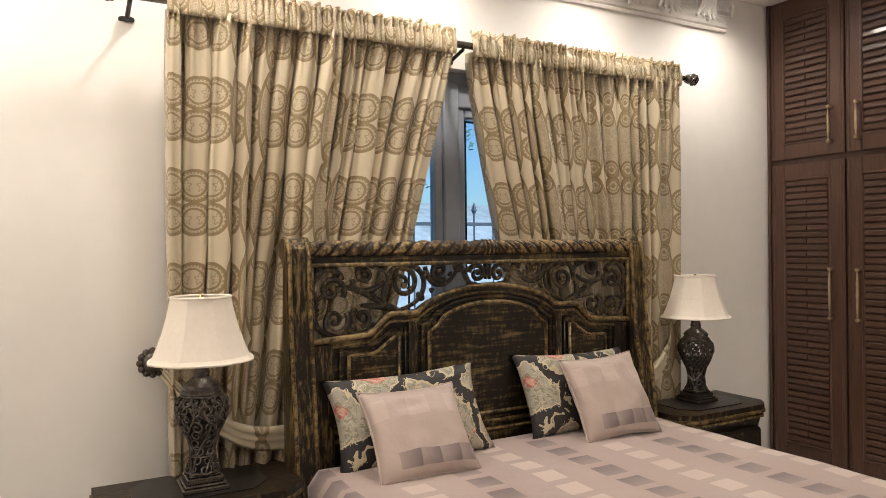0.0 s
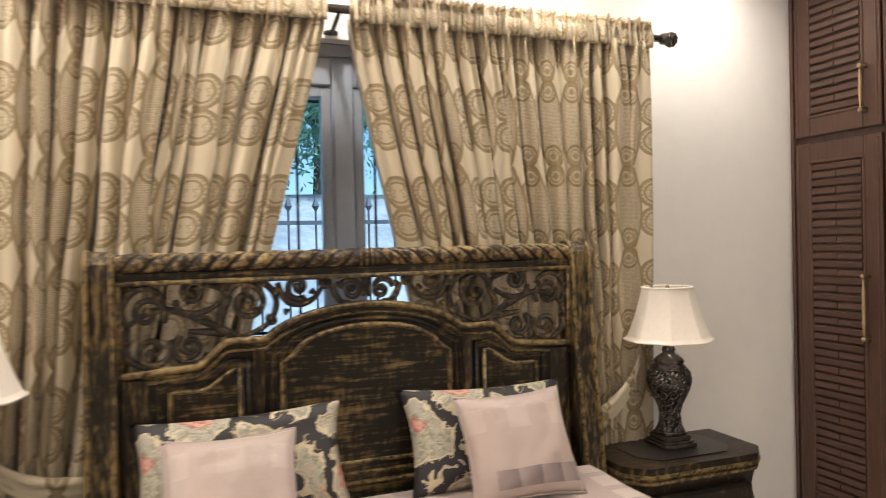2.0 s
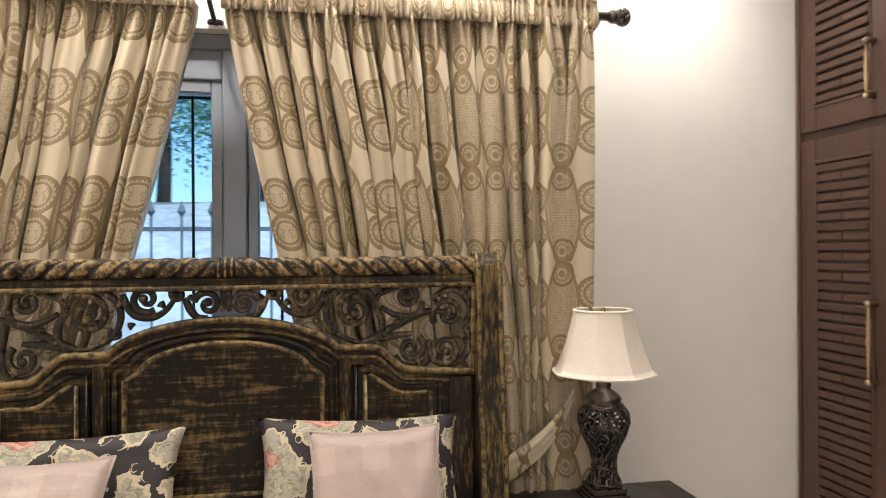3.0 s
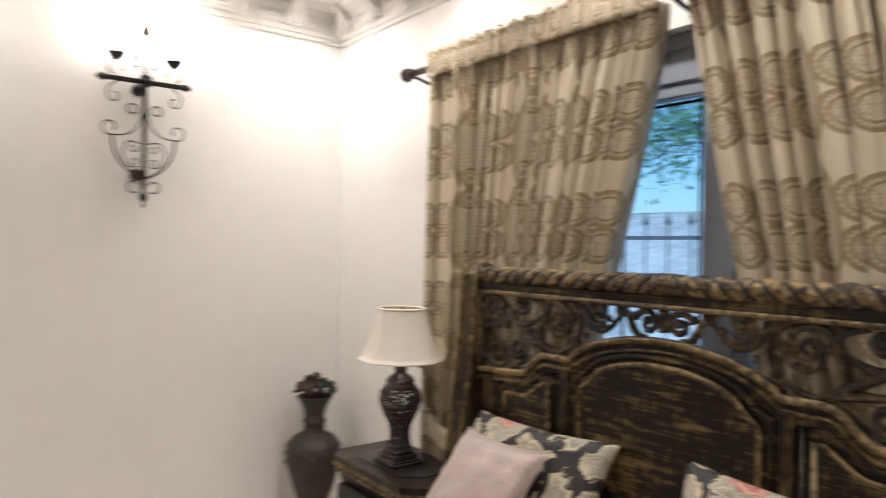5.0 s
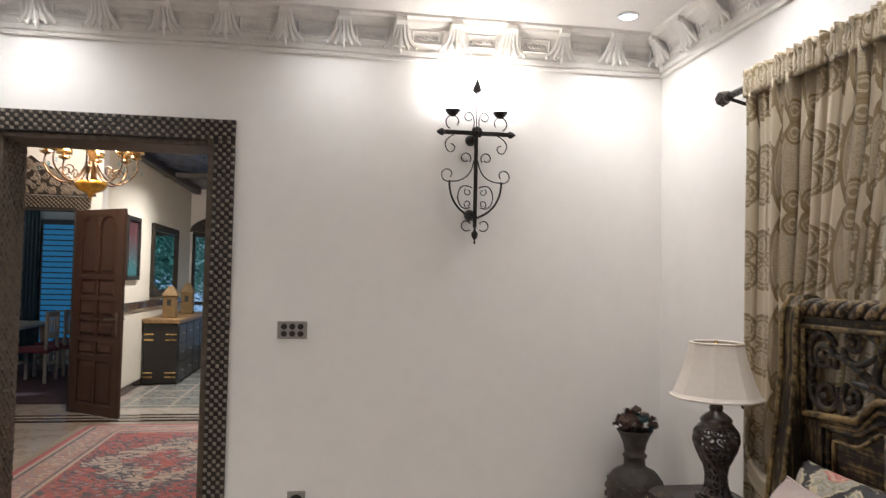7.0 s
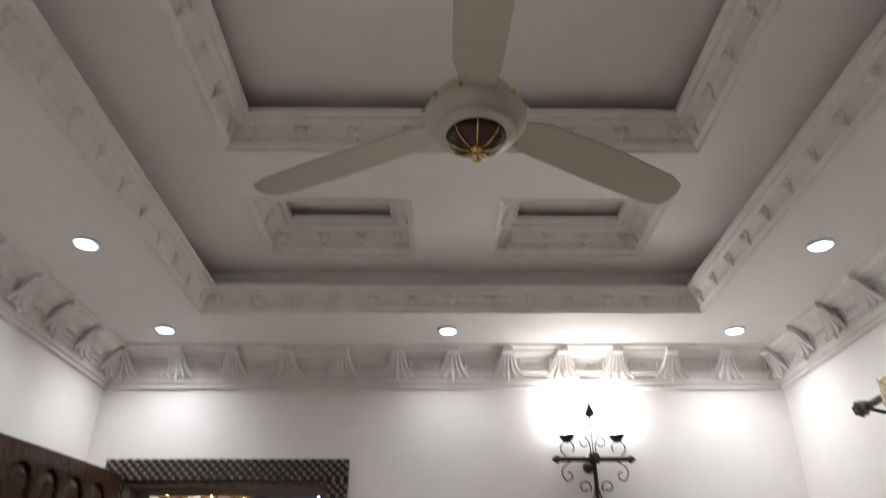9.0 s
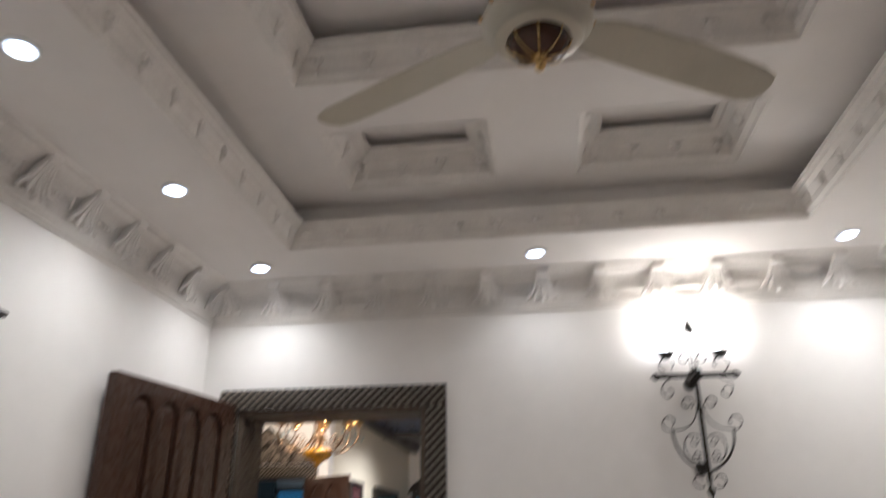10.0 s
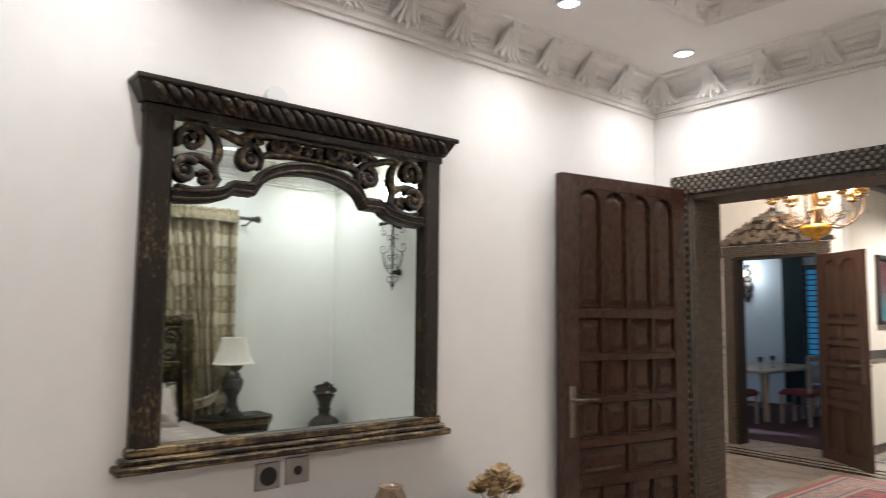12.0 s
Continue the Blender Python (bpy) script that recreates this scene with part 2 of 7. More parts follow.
M_MIRS = aged_wood("mirror_rope_wood", (0.018, 0.013, 0.009), (0.24, 0.165, 0.08), 0.60, (12, 12, 12), 0.6)
M_MIRG = aged_wood("mirror_ledge_gold", (0.022, 0.015, 0.009), (0.40, 0.275, 0.12), 0.505, (1.6, 16, 16))


def stained(name, c, vertical=True, rough=0.33):
    k = Mat(name, rough, coat=0.16)
    k.p.inputs["Specular IOR Level"].default_value = 0.35
    g = k.noise(7.0, k.coord(scale=(12, 12, 0.9) if vertical else (12, 0.9, 12)), 6, 0.6)
    f = k.noise(45.0, k.coord(scale=(6, 6, 0.5) if vertical else (6, 0.5, 6)), 3)
    n = g * 0.65 + f * 0.35 + k.rand() * 0.12
    k.color(k.mix(n.step(0.3, 0.75), tuple(x * 0.76 for x in c), tuple(x * 1.25 for x in c)))
    k.rough(f * 0.2 + rough - 0.08)
    return k.bump(g, 0.12, 0.003).m


M_WARD = stained("wardrobe_wood", (0.076, 0.039, 0.026))
M_SLAT = stained("wardrobe_slat_wood", (0.072, 0.037, 0.025), False, 0.34)
M_DOOR = stained("door_wood", (0.042, 0.020, 0.012), True, 0.26)
M_DOOR2 = stained("hall_door_wood", (0.044, 0.021, 0.013), True, 0.36)


def ring(k, d, r, w):
    return (d - r).abs().op("LESS_THAN", w)


def curtain_mat():
    k = Mat("damask_curtain", 0.5)
    k.p.inputs["Sheen Weight"].default_value = 0.25
    u, v, _ = k.xyz(k.coord("UV"))
    wob = k.noise(9.0, k.coord("UV"), 2)
    u = u + (wob - 0.5) * 0.02
    W, H = 0.30, 0.37

    def lattice(ox, oy):
        a = ((u + ox).mod(W) - W / 2)
        c = ((v + oy).mod(H) - H / 2)
        return a, c
    # pairs of round medallions in one column, woven lens shapes in the next
    mask = None
    a, c = lattice(0.0, 0.0)
    for s in (-1, 1):
        cc = c + s * 0.066
        d = (a * a * 0.95 + cc * cc * 1.6).sqrt()
        ang = a.atan2(cc)
        one = ring(k, d, 0.078, 0.0085).max(ring(k, d, 0.052, 0.0055))
        fx, fc = a.abs() - 0.035, cc
        fd = (fx * fx + fc * fc).sqrt()
        petal = (fd - ((fx.atan2(fc) * 5.0).cos() * 0.006 + 0.017)).abs().lt(0.004)
        dots = ring(k, d, 0.067, 0.005) * (ang * 22.0).cos().gt(0.0)
        tone = d.lt(0.08) * 0.28
        one = (one * 0.92).max(petal * 0.7).max(dots * 0.8).max(tone)
        mask = one if mask is None else mask.max(one)
    a2, c2 = lattice(W / 2, 0.0)
    e = ((a2 / 0.074) * (a2 / 0.074) + (c2 / 0.180) * (c2 / 0.180)).sqrt()
    weave = (((u + v) * 520.0).sin() * ((u - v) * 520.0).sin()).gt(0.0)
    mask = mask.max(e.lt(1.0) * (weave * 0.42 + 0.16))
    mask = mask.max((e - 1.0).abs().lt(0.085) * 0.9).max((e - 0.80).abs().lt(0.035) * 0.6)
    for s in (-1, 1):
        cc = c2 + s * 0.142
        d = (a2 * a2 + cc * cc).sqrt()
        mask = mask.max(ring(k, d, 0.045, 0.006)).max(ring(k, d, 0.028, 0.004) * 0.8).max(d.lt(0.013) * 0.9)
    curl = k.noise(55.0, k.coord("UV"), 1)
    mask = mask.max((curl - 0.5).abs().lt(0.03) * e.lt(0.75) * 0.6)
    fine = k.noise(300.0, k.coord("UV"), 2)
    ground = k.mix(fine, (0.58, 0.50, 0.35), (0.68, 0.595, 0.43))
    gold = k.mix(fine, (0.16, 0.11, 0.042), (0.32, 0.23, 0.098))
    k.color(k.mix(mask * 0.95, ground, gold))
    k.rough(mask * 0.25 + 0.42)
    return k.bump(mask * 0.7 + fine * 0.3, 0.8, 0.005).m


M_CURT = curtain_mat()


def spread_mat():
    k = Mat("satin_bedspread", 0.42)
    k.p.inputs["Sheen Weight"].default_value = 0.3
    x, y, z = k.xyz(k.coord())
    P = 0.50
    a = x.mod(P)
    pitch = 0.145
    row = (x / (P / 2)).floor()
    b = (y + row * 0.06).mod(pitch)
    inside = b.gt(0.025) * b.lt(0.125)
    dark = a.gt(0.04) * a.lt(0.15) * inside
    light = a.gt(0.30) * a.lt(0.40) * inside
    shade = ((b - 0.02) / 0.11)
    fine = k.noise(180.0, None, 2)
    ground = k.mix(fine, (0.40, 0.31, 0.285), (0.48, 0.38, 0.35))
    c1 = k.mix(dark * (shade * 0.5 + 0.5), ground, (0.165, 0.125, 0.13))
    c2 = k.mix(light * 0.75, c1, (0.66, 0.56, 0.50))
    k.color(c2)
    k.rough(fine * 0.1 + 0.38)
    return k.bump(k.noise(7.0, None, 3) * 0.8 + fine * 0.1, 0.35, 0.02).m


def cushion_mat():
    k = Mat("satin_cushion", 0.4)
    k.p.inputs["Sheen Weight"].default_value = 0.3
    u, v, _ = k.xyz(k.coord("UV"))
    b = u.mod(0.2)
    blocks = v.gt(0.10) * v.lt(0.27) * u.gt(0.2)
    lights = v.gt(0.62) * v.lt(0.84) * ((u / 0.2).floor().mod(2.0).lt(0.5))
    fine = k.noise(120.0, k.coord("UV"), 2)
    ground = k.mix(fine, (0.42, 0.335, 0.295), (0.49, 0.395, 0.35))
    c = k.mix(blocks * (b / 0.2 * 0.6 + 0.4), ground, (0.175, 0.135, 0.14))
    c = k.mix(lights * 0.28, c, (0.64, 0.54, 0.48))
    k.color(c)
    return k.bump(k.noise(5.0, k.coord("UV"), 3), 0.35, 0.02).m


def brocade_mat():
    k = Mat("floral_brocade", 0.55)
    uv = k.coord("UV")
    n1 = k.noise(9.0, uv, 3)
    mp = k.nt.nodes.new("ShaderNodeVectorMath")
    mp.operation = "ADD"
    nz = k.nt.nodes.new("ShaderNodeTexNoise")
    nz.inputs["Scale"].default_value = 4.0
    k.nt.links.new(uv, nz.inputs["Vector"])
    sc = k.nt.nodes.new("ShaderNodeVectorMath")
    sc.operation = "SCALE"
    sc.inputs["Scale"].default_value = 0.30
    k.nt.links.new(nz.outputs["Color"], sc.inputs[0])
    k.nt.links.new(uv, mp.inputs[0])
    k.nt.links.new(sc.outputs[0], mp.inputs[1])
    w = mp.outputs[0]
    edge = k.cells(1.75, w, "DISTANCE_TO_EDGE")
    curl = k.noise(15.0, w, 2)
    # scalloped medallions with cream scrolled rims on a charcoal ground
    scal = k.cells(9.0, w)
    e2 = edge + (curl - 0.5) * 0.10 + (scal - 0.35) * 0.10
    medal = e2.gt(0.125)
    gold = ((e2 - 0.125).abs().lt(0.022)).max((scal - 0.36).abs().lt(0.035) * e2.gt(0.06) * e2.lt(0.20)).max((curl - 0.5).abs().lt(0.012) * e2.gt(0.20))
    spot = k.cells(1.75, w)
    rose = (spot * 1.0 + (k.noise(30.0, w, 2) - 0.5) * 0.14).lt(0.27)
    leaf = (k.noise(18.0, w, 2)).gt(0.56)
    thread = k.noise(140.0, uv, 2)
    sage = k.mix(leaf, k.mix(thread, (0.31, 0.285, 0.235), (0.45, 0.415, 0.345)), (0.25, 0.24, 0.16))
    c = k.mix(medal, (0.022, 0.018, 0.02), sage)
    c = k.mix(rose * 0.85, c, k.mix(((spot * 75.0 + k.noise(22.0, w, 2) * 9.0).sin() * 0.5 + 0.5), (0.42, 0.05, 0.06), (0.60, 0.36, 0.27)))
    c = k.mix(gold * 0.9, c, (0.60, 0.52, 0.34))
    k.color(c)
    return k.bump(gold + medal * 0.4 + thread * 0.3, 0.35, 0.004).m


M_SPREAD, M_CUSH, M_BROC = spread_mat(), cushion_mat(), brocade_mat()


def rug_mat():
    """A Persian rug, in metres from its middle: half sizes 1.5 by 1.05."""
    k = Mat("persian_rug", 0.9)
    k.p.inputs["Sheen Weight"].default_value = 0.3
    x, y, _ = k.xyz(k.coord())
    ex, ey = x.abs() * -1.0 + 1.5, y.abs() * -1.0 + 1.05
    e = ex.min(ey)
    mx, my = x.abs(), y.abs()
    vor = k.cells(9.0, k.coord())
    vor2 = k.cells(17.0, k.coord())
    n = k.noise(14.0, None, 3)
    n2 = k.noise(5.0, None, 4)
    medal = (mx * 0.95 + my * 1.35 + (n - 0.5) * 0.5 + (n2 - 0.5) * 0.9)
    red, cream, navy, blue = (0.42, 0.055, 0.045), (0.52, 0.42, 0.33), (0.03, 0.035, 0.07), (0.20, 0.24, 0.30)
    field = k.mix(medal.lt(0.85), red, cream)
    field = k.mix(medal.lt(0.42), field, red)
    field = k.mix((medal - 0.85).abs().lt(0.03), field, navy)
    motif = ((vor * 1.0) + (n - 0.5) * 0.25)
    field = k.mix((motif - 0.42).abs().lt(0.05), field, navy)
    field = k.mix((n2 - 0.52).abs().lt(0.022), field, navy)
    field = k.mix((n - 0.62).gt(0.0) * medal.lt(0.85), field, (0.36, 0.36, 0.38))
    field = k.mix(motif.lt(0.16), field, blue)
    field = k.mix((vor2 - 0.2).abs().lt(0.05) * 0.7, field, cream)
    band = k.mix((vor2 - 0.3).abs().lt(0.08), (0.40, 0.22, 0.18), blue)
    band = k.mix(vor2.lt(0.16), band, navy)
    band = k.mix((motif - 0.5).abs().lt(0.06), band, cream)
    c = k.mix(e.lt(0.36), field, band)
    for at, wd, cc in ((0.36, 0.018, cream), (0.335, 0.01, navy), (0.10, 0.014, navy), (0.075, 0.012, cream)):
        c = k.mix((e - at).abs().lt(wd), c, cc)
    c = k.mix(e.lt(0.055), c, (0.36, 0.03, 0.045))
    c = k.mix(k.noise(60.0, None, 3) * 0.14, c, (0.5, 0.42, 0.38))
    k.color(c)
    return k.bump(k.noise(220.0, None, 2), 0.4, 0.004).m


M_RUG = rug_mat()


def marble(name, c, vein, scale=1.2, rough=0.12):
    k = Mat(name, rough)
    n = k.noise(scale, None, 6, 0.6)
    vn = (k.noise(scale * 1.7, None, 5, 0.65) - 0.5).abs().step(0.0, 0.06).inv()
    k.color(k.mix(vn * 0.5, k.mix(n, tuple(x * 0.82 for x in c), c), vein))
    return k.m


M_MARBLE = marble("cream_marble", (0.55, 0.49, 0.42), (0.33, 0.25, 0.19))
M_DARKSTONE = marble("dark_inlay_stone", (0.05, 0.035, 0.03), (0.1, 0.08, 0.07))
M_GREY = marble("grey_mosaic", (0.33, 0.33, 0.30), (0.12, 0.12, 0.11), 6.0)
M_CHECK_HI = plain("worn_silver_block", (0.30, 0.26, 0.20), 0.4, 0.35, vary=0.45, scale=60, bump=0.2)
M_CHECK_LO = plain("dark_trim_wood", (0.022, 0.016, 0.012), 0.5, vary=0.3, scale=40)
M_STONEW = plain("carved_jamb", (0.11, 0.085, 0.06), 0.5, 0.1, vary=0.5, scale=30, bump=0.5)
M_URN = plain("dark_bronze_resin", (0.115, 0.10, 0.09), 0.22, 0.75, vary=0.45, scale=50, bump=0.2)
M_VASE = plain("dark_clay_vase", (0.045, 0.036, 0.026), 0.55, 0.1, vary=0.5, scale=22, bump=0.45)
M_DRYFL = plain("dried_dark_flower", (0.10, 0.06, 0.045), 0.8, vary=0.6, scale=30)
M_TEAL = plain("teal_leaf", (0.02, 0.05, 0.05), 0.6, vary=0.4, scale=30)
M_PALEFL = plain("pale_dried_flower", (0.50, 0.37, 0.20), 0.8, vary=0.35, scale=30)
M_LEAF = plain("tree_leaf", (0.14, 0.27, 0.17), 0.6, vary=0.5, scale=6)
M_BARK = plain("bark", (0.09, 0.065, 0.045), 0.9, vary=0.4, scale=9, bump=0.6)
M_EARTH = plain("pale_earth", (0.42, 0.40, 0.39), 0.95, vary=0.3, scale=1.2, bump=0.5)
M_NAVY = plain("dark_blue_ceiling", (0.022, 0.036, 0.085), 0.28, vary=0.4, scale=6)
M_COFFER = plain("dark_ceiling_beam", (0.02, 0.016, 0.014), 0.3, vary=0.3)
M_BULB = glow("bulb_white", (1.0, 0.93, 0.82), 14.0)
M_LED = glow("downlight_disc", (0.93, 0.96, 1.0), 14.0)
M_WARMB = glow("chandelier_bulb", (1.0, 0.72, 0.35), 2.2)

# ---- structure: the bedroom ----
EAST, SOUTH, SOFFIT = 4.995, -4.05, 3.07
TOP = 3.75
D0, D1, DTOP = -3.81, -2.68, 2.31      # the doorway in the west wall
WX0, WX1, WZ0, WZ1 = 1.85, 3.32, 0.98, 2.38   # the window

bm = B()
box(bm, -0.3, WX0, 0, 0.25, 0, TOP)
box(bm, WX1, 5.9, 0, 0.25, 0, TOP)
box(bm, WX0, WX1, 0, 0.25, 0, WZ0)
box(bm, WX0, WX1, 0, 0.25, WZ1, TOP)
solid("wall_north", bm, M_WALL, "off-white painted bedroom wall with the window", "wall")
bm = B()
box(bm, -0.3, 0, D1, 0, 0, TOP)
box(bm, -0.3, 0, SOUTH, D0, 0, TOP)
box(bm, -0.3, 0, D0, D1, DTOP, TOP)
solid("wall_west", bm, M_WALL, "off-white painted wall with the wide doorway", "wall")
bm = B()
box(bm, -0.3, 5.9, SOUTH - 0.2, SOUTH, 0, TOP)
solid("wall_south", bm, M_WALL, "off-white painted wall behind the carved mirror", "wall")
bm = B()
box(bm, 5.7, 5.9, SOUTH, 0, 0, TOP)
box(bm, EAST, 5.7, SOUTH, -2.22, 0, TOP)
solid("wall_east", bm, M_WALL, "off-white painted wall beside the wardrobe", "wall")
bm = B()
box(bm, -0.3, 5.9, SOUTH - 0.2, 0.25, -0.2, -0.006)
floor = solid("floor", bm, M_GROUT, "polished brown tiled bedroom floor", "floor")

# ceiling: a soffit ring, a first tray, a centre tray and two small sunk panels
AX0, AX1, AY0, AY1 = 0.60, 4.38, -3.345, -0.643
ZB, ZC = 3.31, 3.53
CX0, CX1, CY0, CY1 = 1.71, 3.32, -2.952, -0.985
SMALL = ((0.785, 1.36, -2.968, -2.172), (0.780, 1.36, -1.798, -0.988))


def plate_with_holes(bm, x0, x1, y0, y1, z0, z1, holes):
    xs = sorted({x0, x1, *[h[0] for h in holes], *[h[1] for h in holes]})
    ys = sorted({y0, y1, *[h[2] for h in holes], *[h[3] for h in holes]})
    for xa, xb in zip(xs, xs[1:]):
        for ya, yb in zip(ys, ys[1:]):
            mx, my = (xa + xb) / 2, (ya + yb) / 2
            if not any(h[0] < mx < h[1] and h[2] < my < h[3] for h in holes):
                box(bm, xa, xb, ya, yb, z0, z1)


bm = B()
plate_with_holes(bm, 0, 5.7, SOUTH, 0, SOFFIT, ZB, [(AX0, AX1, AY0, AY1)])
plate_with_holes(bm, 0, 5.7, SOUTH, 0, ZB, ZC, [(CX0, CX1, CY0, CY1), *SMALL])
box(bm, 0, 5.7, SOUTH, 0, ZC, TOP)
solid("ceiling", bm, M_CEIL, "off-white tray ceiling with stepped recesses", "ceiling")


def ring_moulding(bm, rect, prof, inward=1):
    """A moulding mitred round a rectangle; prof gives the offset into the opening and the height."""
    x0, x1, y0, y1 = rect
    loops = []
    for o, z in prof:
        o *= inward
        loops.append([bm.verts.new(p) for p in ((x0 + o, y0 + o, z), (x1 - o, y0 + o, z), (x1 - o, y1 - o, z), (x0 + o, y1 - o, z))])
    for p, q in zip(loops, loops[1:]):
        for i in range(4):
            bm.faces.new((p[i], p[(i + 1) % 4], q[(i + 1) % 4], q[i]))


def along(rect, inset, step):
    """Places and headings evenly along the sides of a rectangle."""
    x0, x1, y0, y1 = rect[0] + inset, rect[1] - inset, rect[2] + inset, rect[3] - inset
    for ax, ay, bx, by, ang in ((x0, y0, x1, y0, 90), (x1, y0, x1, y1, 180), (x1, y1, x0, y1, 270), (x0, y1, x0, y0, 0)):
        n = max(1, round(math.hypot(bx - ax, by - ay) / step))
        for i in range(n):
            s = (i + 0.5) / n
            yield ax + (bx - ax) * s, ay + (by - ay) * s, ang


def crown(name, rect, z, label, k=1.0):
    bm = B()
    prof = [(0.0, -0.012), (0.012, -0.012), (0.016, 0.01), (0.03, 0.022), (0.036, 0.05), (0.058, 0.082),
            (0.078, 0.092), (0.082, 0.104), (0.098, 0.108), (0.102, 0.122), (0.094, 0.13), (0.0, 0.13)]
    ring_moulding(bm, rect, [(o * k, z + (h * k if h > 0 else h * 0.25)) for o, h in prof])
    for x, y, a in along(rect, 0.0, 0.21):
        c, s = math.cos(radians(a)), math.sin(radians(a))
        # a small leaf: heart, two side lobes and a drooping tip
        for du, o, h, r in ((0.0, 0.046, 0.060, 0.022), (0.022, 0.050, 0.070, 0.014), (-0.022, 0.050, 0.070, 0.014), (0.0, 0.034, 0.032, 0.013)):
            blob(bm, (x + c * o * k - s * du, y + s * o * k + c * du, z + h * k), r, (1, 1, 1.1), 6, 4)
    return solid(name, bm, M_PLASTER, label, "moulding")


crown("trim_tray", (AX0, AX1, AY0, AY1), SOFFIT, "white plaster crown round the ceiling tray")
crown("trim_centre", (CX0, CX1, CY0, CY1), ZB, "white plaster crown round the centre recess", 1.15)
for r in SMALL:
    crown("trim_panel", r, ZB, "white plaster crown round a small sunk panel", 1.4)

# cornice with carved brackets
bm = B()
z = 2.835
CORN_END = 4.57                   # the cornice stops short of the wardrobe
runs = []
for o, h in ((0.0, 0.0), (0.022, 0.0), (0.026, 0.014), (0.016, 0.02), (0.03, 0.028), (0.034, 0.05), (0.02, 0.056),
             (0.03, 0.075), (0.035, 0.13), (0.055, 0.175), (0.10, 0.20), (0.11, 0.215), (0.145, 0.22), (0.15, 0.24), (0.0, 0.24)):
    runs.append([bm.verts.new(q) for q in ((CORN_END, -o, z + h), (o, -o, z + h), (o, SOUTH + o, z + h), (EAST, SOUTH + o, z + h))])
for p, q in zip(runs, runs[1:]):
    for i in range(3):
        bm.faces.new((p[i], p[i + 1], q[i + 1], q[i]))
bm.faces.new([p[0] for p in runs])


def cornice_stations():
    """Bracket places along the north, south and west walls, from the west end or the south corner."""
    for k in range(15):
        yield 0.115 + 0.326 * k, SOUTH, 90
        if 0.115 + 0.326 * k < CORN_END - 0.06:
            yield 0.115 + 0.326 * k, 0.0, 270
    for k in range(13):
        yield 0.0, SOUTH + 0.115 + 0.326 * k, 0


for x, y, a in cornice_stations():
    m = Matrix.Translation((x, y, z)) @ Matrix.Rotation(radians(a), 4, "Z")
    # scrolled console, narrow above and flaring into a leaf below
    side = [(0.02, 0.075), (0.060, 0.070), (0.074, 0.088), (0.064, 0.110), (0.078, 0.140), (0.112, 0.172), (0.142, 0.190), (0.142, 0.218), (0.02, 0.218)]
    prism(bm, side, lambda u, v, d: m @ Vector((u, d, v)), -0.030, 0.030)
    for lobe in (-2, -1, 0, 1, 2):
        w = lobe * 0.5
        run = [(0.128 - 0.006 * abs(w), w * 0.030, 0.196), (0.098, w * 0.036, 0.160), (0.076, w * 0.048, 0.116), (0.070 - 0.010 * abs(w), w * 0.068, 0.078 + 0.010 * abs(w)),
               (0.074 - 0.014 * abs(w), w * 0.088, 0.052 + 0.012 * abs(w))]
        tube(bm, [m @ Vector(q) for q in run], 0.01, 6, [0.006, 0.010, 0.012, 0.014, 0.007])
        blob(bm, m @ Vector((0.078 - 0.016 * abs(w), w * 0.092, 0.048 + 0.012 * abs(w))), 0.011, (1, 1, 1.2), 6, 4)
    blob(bm, m @ Vector((0.066, 0, 0.040)), 0.012, (1, 1, 1.3), 6, 4)
    # a framed panel with a running scroll between brackets
    for va, vb in ((0.098, 0.098), (0.168, 0.168)):
        tube(bm, [m @ Vector((0.037 + 0.35 * max(0, va - 0.13), 0.075, va)), m @ Vector((0.037 + 0.35 * max(0, vb - 0.13), 0.252, vb))], 0.007, 4)
    for du in (0.075, 0.252):
        tube(bm, [m @ Vector((0.037, du, 0.098)), m @ Vector((0.050, du, 0.168))], 0.007, 4)
    for k, (du, r) in enumerate(((0.108, 0.013), (0.138, 0.018), (0.164, 0.022), (0.190, 0.018), (0.220, 0.013))):
        pts = spiral(du, 0.132, r, 1.1, 0.6 * k, (-1) ** k, 10, 0.2)
        tube(bm, [m @ Vector((0.041, p, q)) for p, q in pts], 0.005, 4)
solid("cornice", bm, M_PLASTER, "white plaster cornice with carved acanthus brackets", "cornice")

# ---- downlights ----
# the last one, at x 4.62, is unseen and added to brighten the east side
SPOTS = [(x, y) for x in (0.37, 1.38, 2.38, 3.38, 4.36) for y in (-3.60, -0.39)] + [(0.36, -2.01), (4.62, -2.01)]
proto = None
for x, y in SPOTS:
    if proto is None:
        proto = thing("downlight", (x, y, SOFFIT), "round white recessed downlight, switched on", "downlight", "bedroom downlights")
        bm = B()
        lathe(bm, [(0.060, -0.001), (0.060, -0.008), (0.054, -0.010), (0.047, -0.006), (0.047, -0.001)], (x, y, SOFFIT), 28)
        part("rim", bm, M_WHITE, proto, "", True)
        bm = B()
        lathe(bm, [(0.044, -0.0105), (0.044, -0.012), (0.024, -0.016)], (x, y, SOFFIT), 24)
        part("diffuser", bm, M_LED, proto, "bright white disc")
    else:
        copy_thing(proto, pose(x, y, SOFFIT))
    lamp_light("downlight_lamp", "SPOT", (x, y, SOFFIT - 0.03), DOWN_POWER * (0.45 if y == -2.01 else 1.0), (1.0, 0.84, 0.645), 0.04, 155, 1.0)

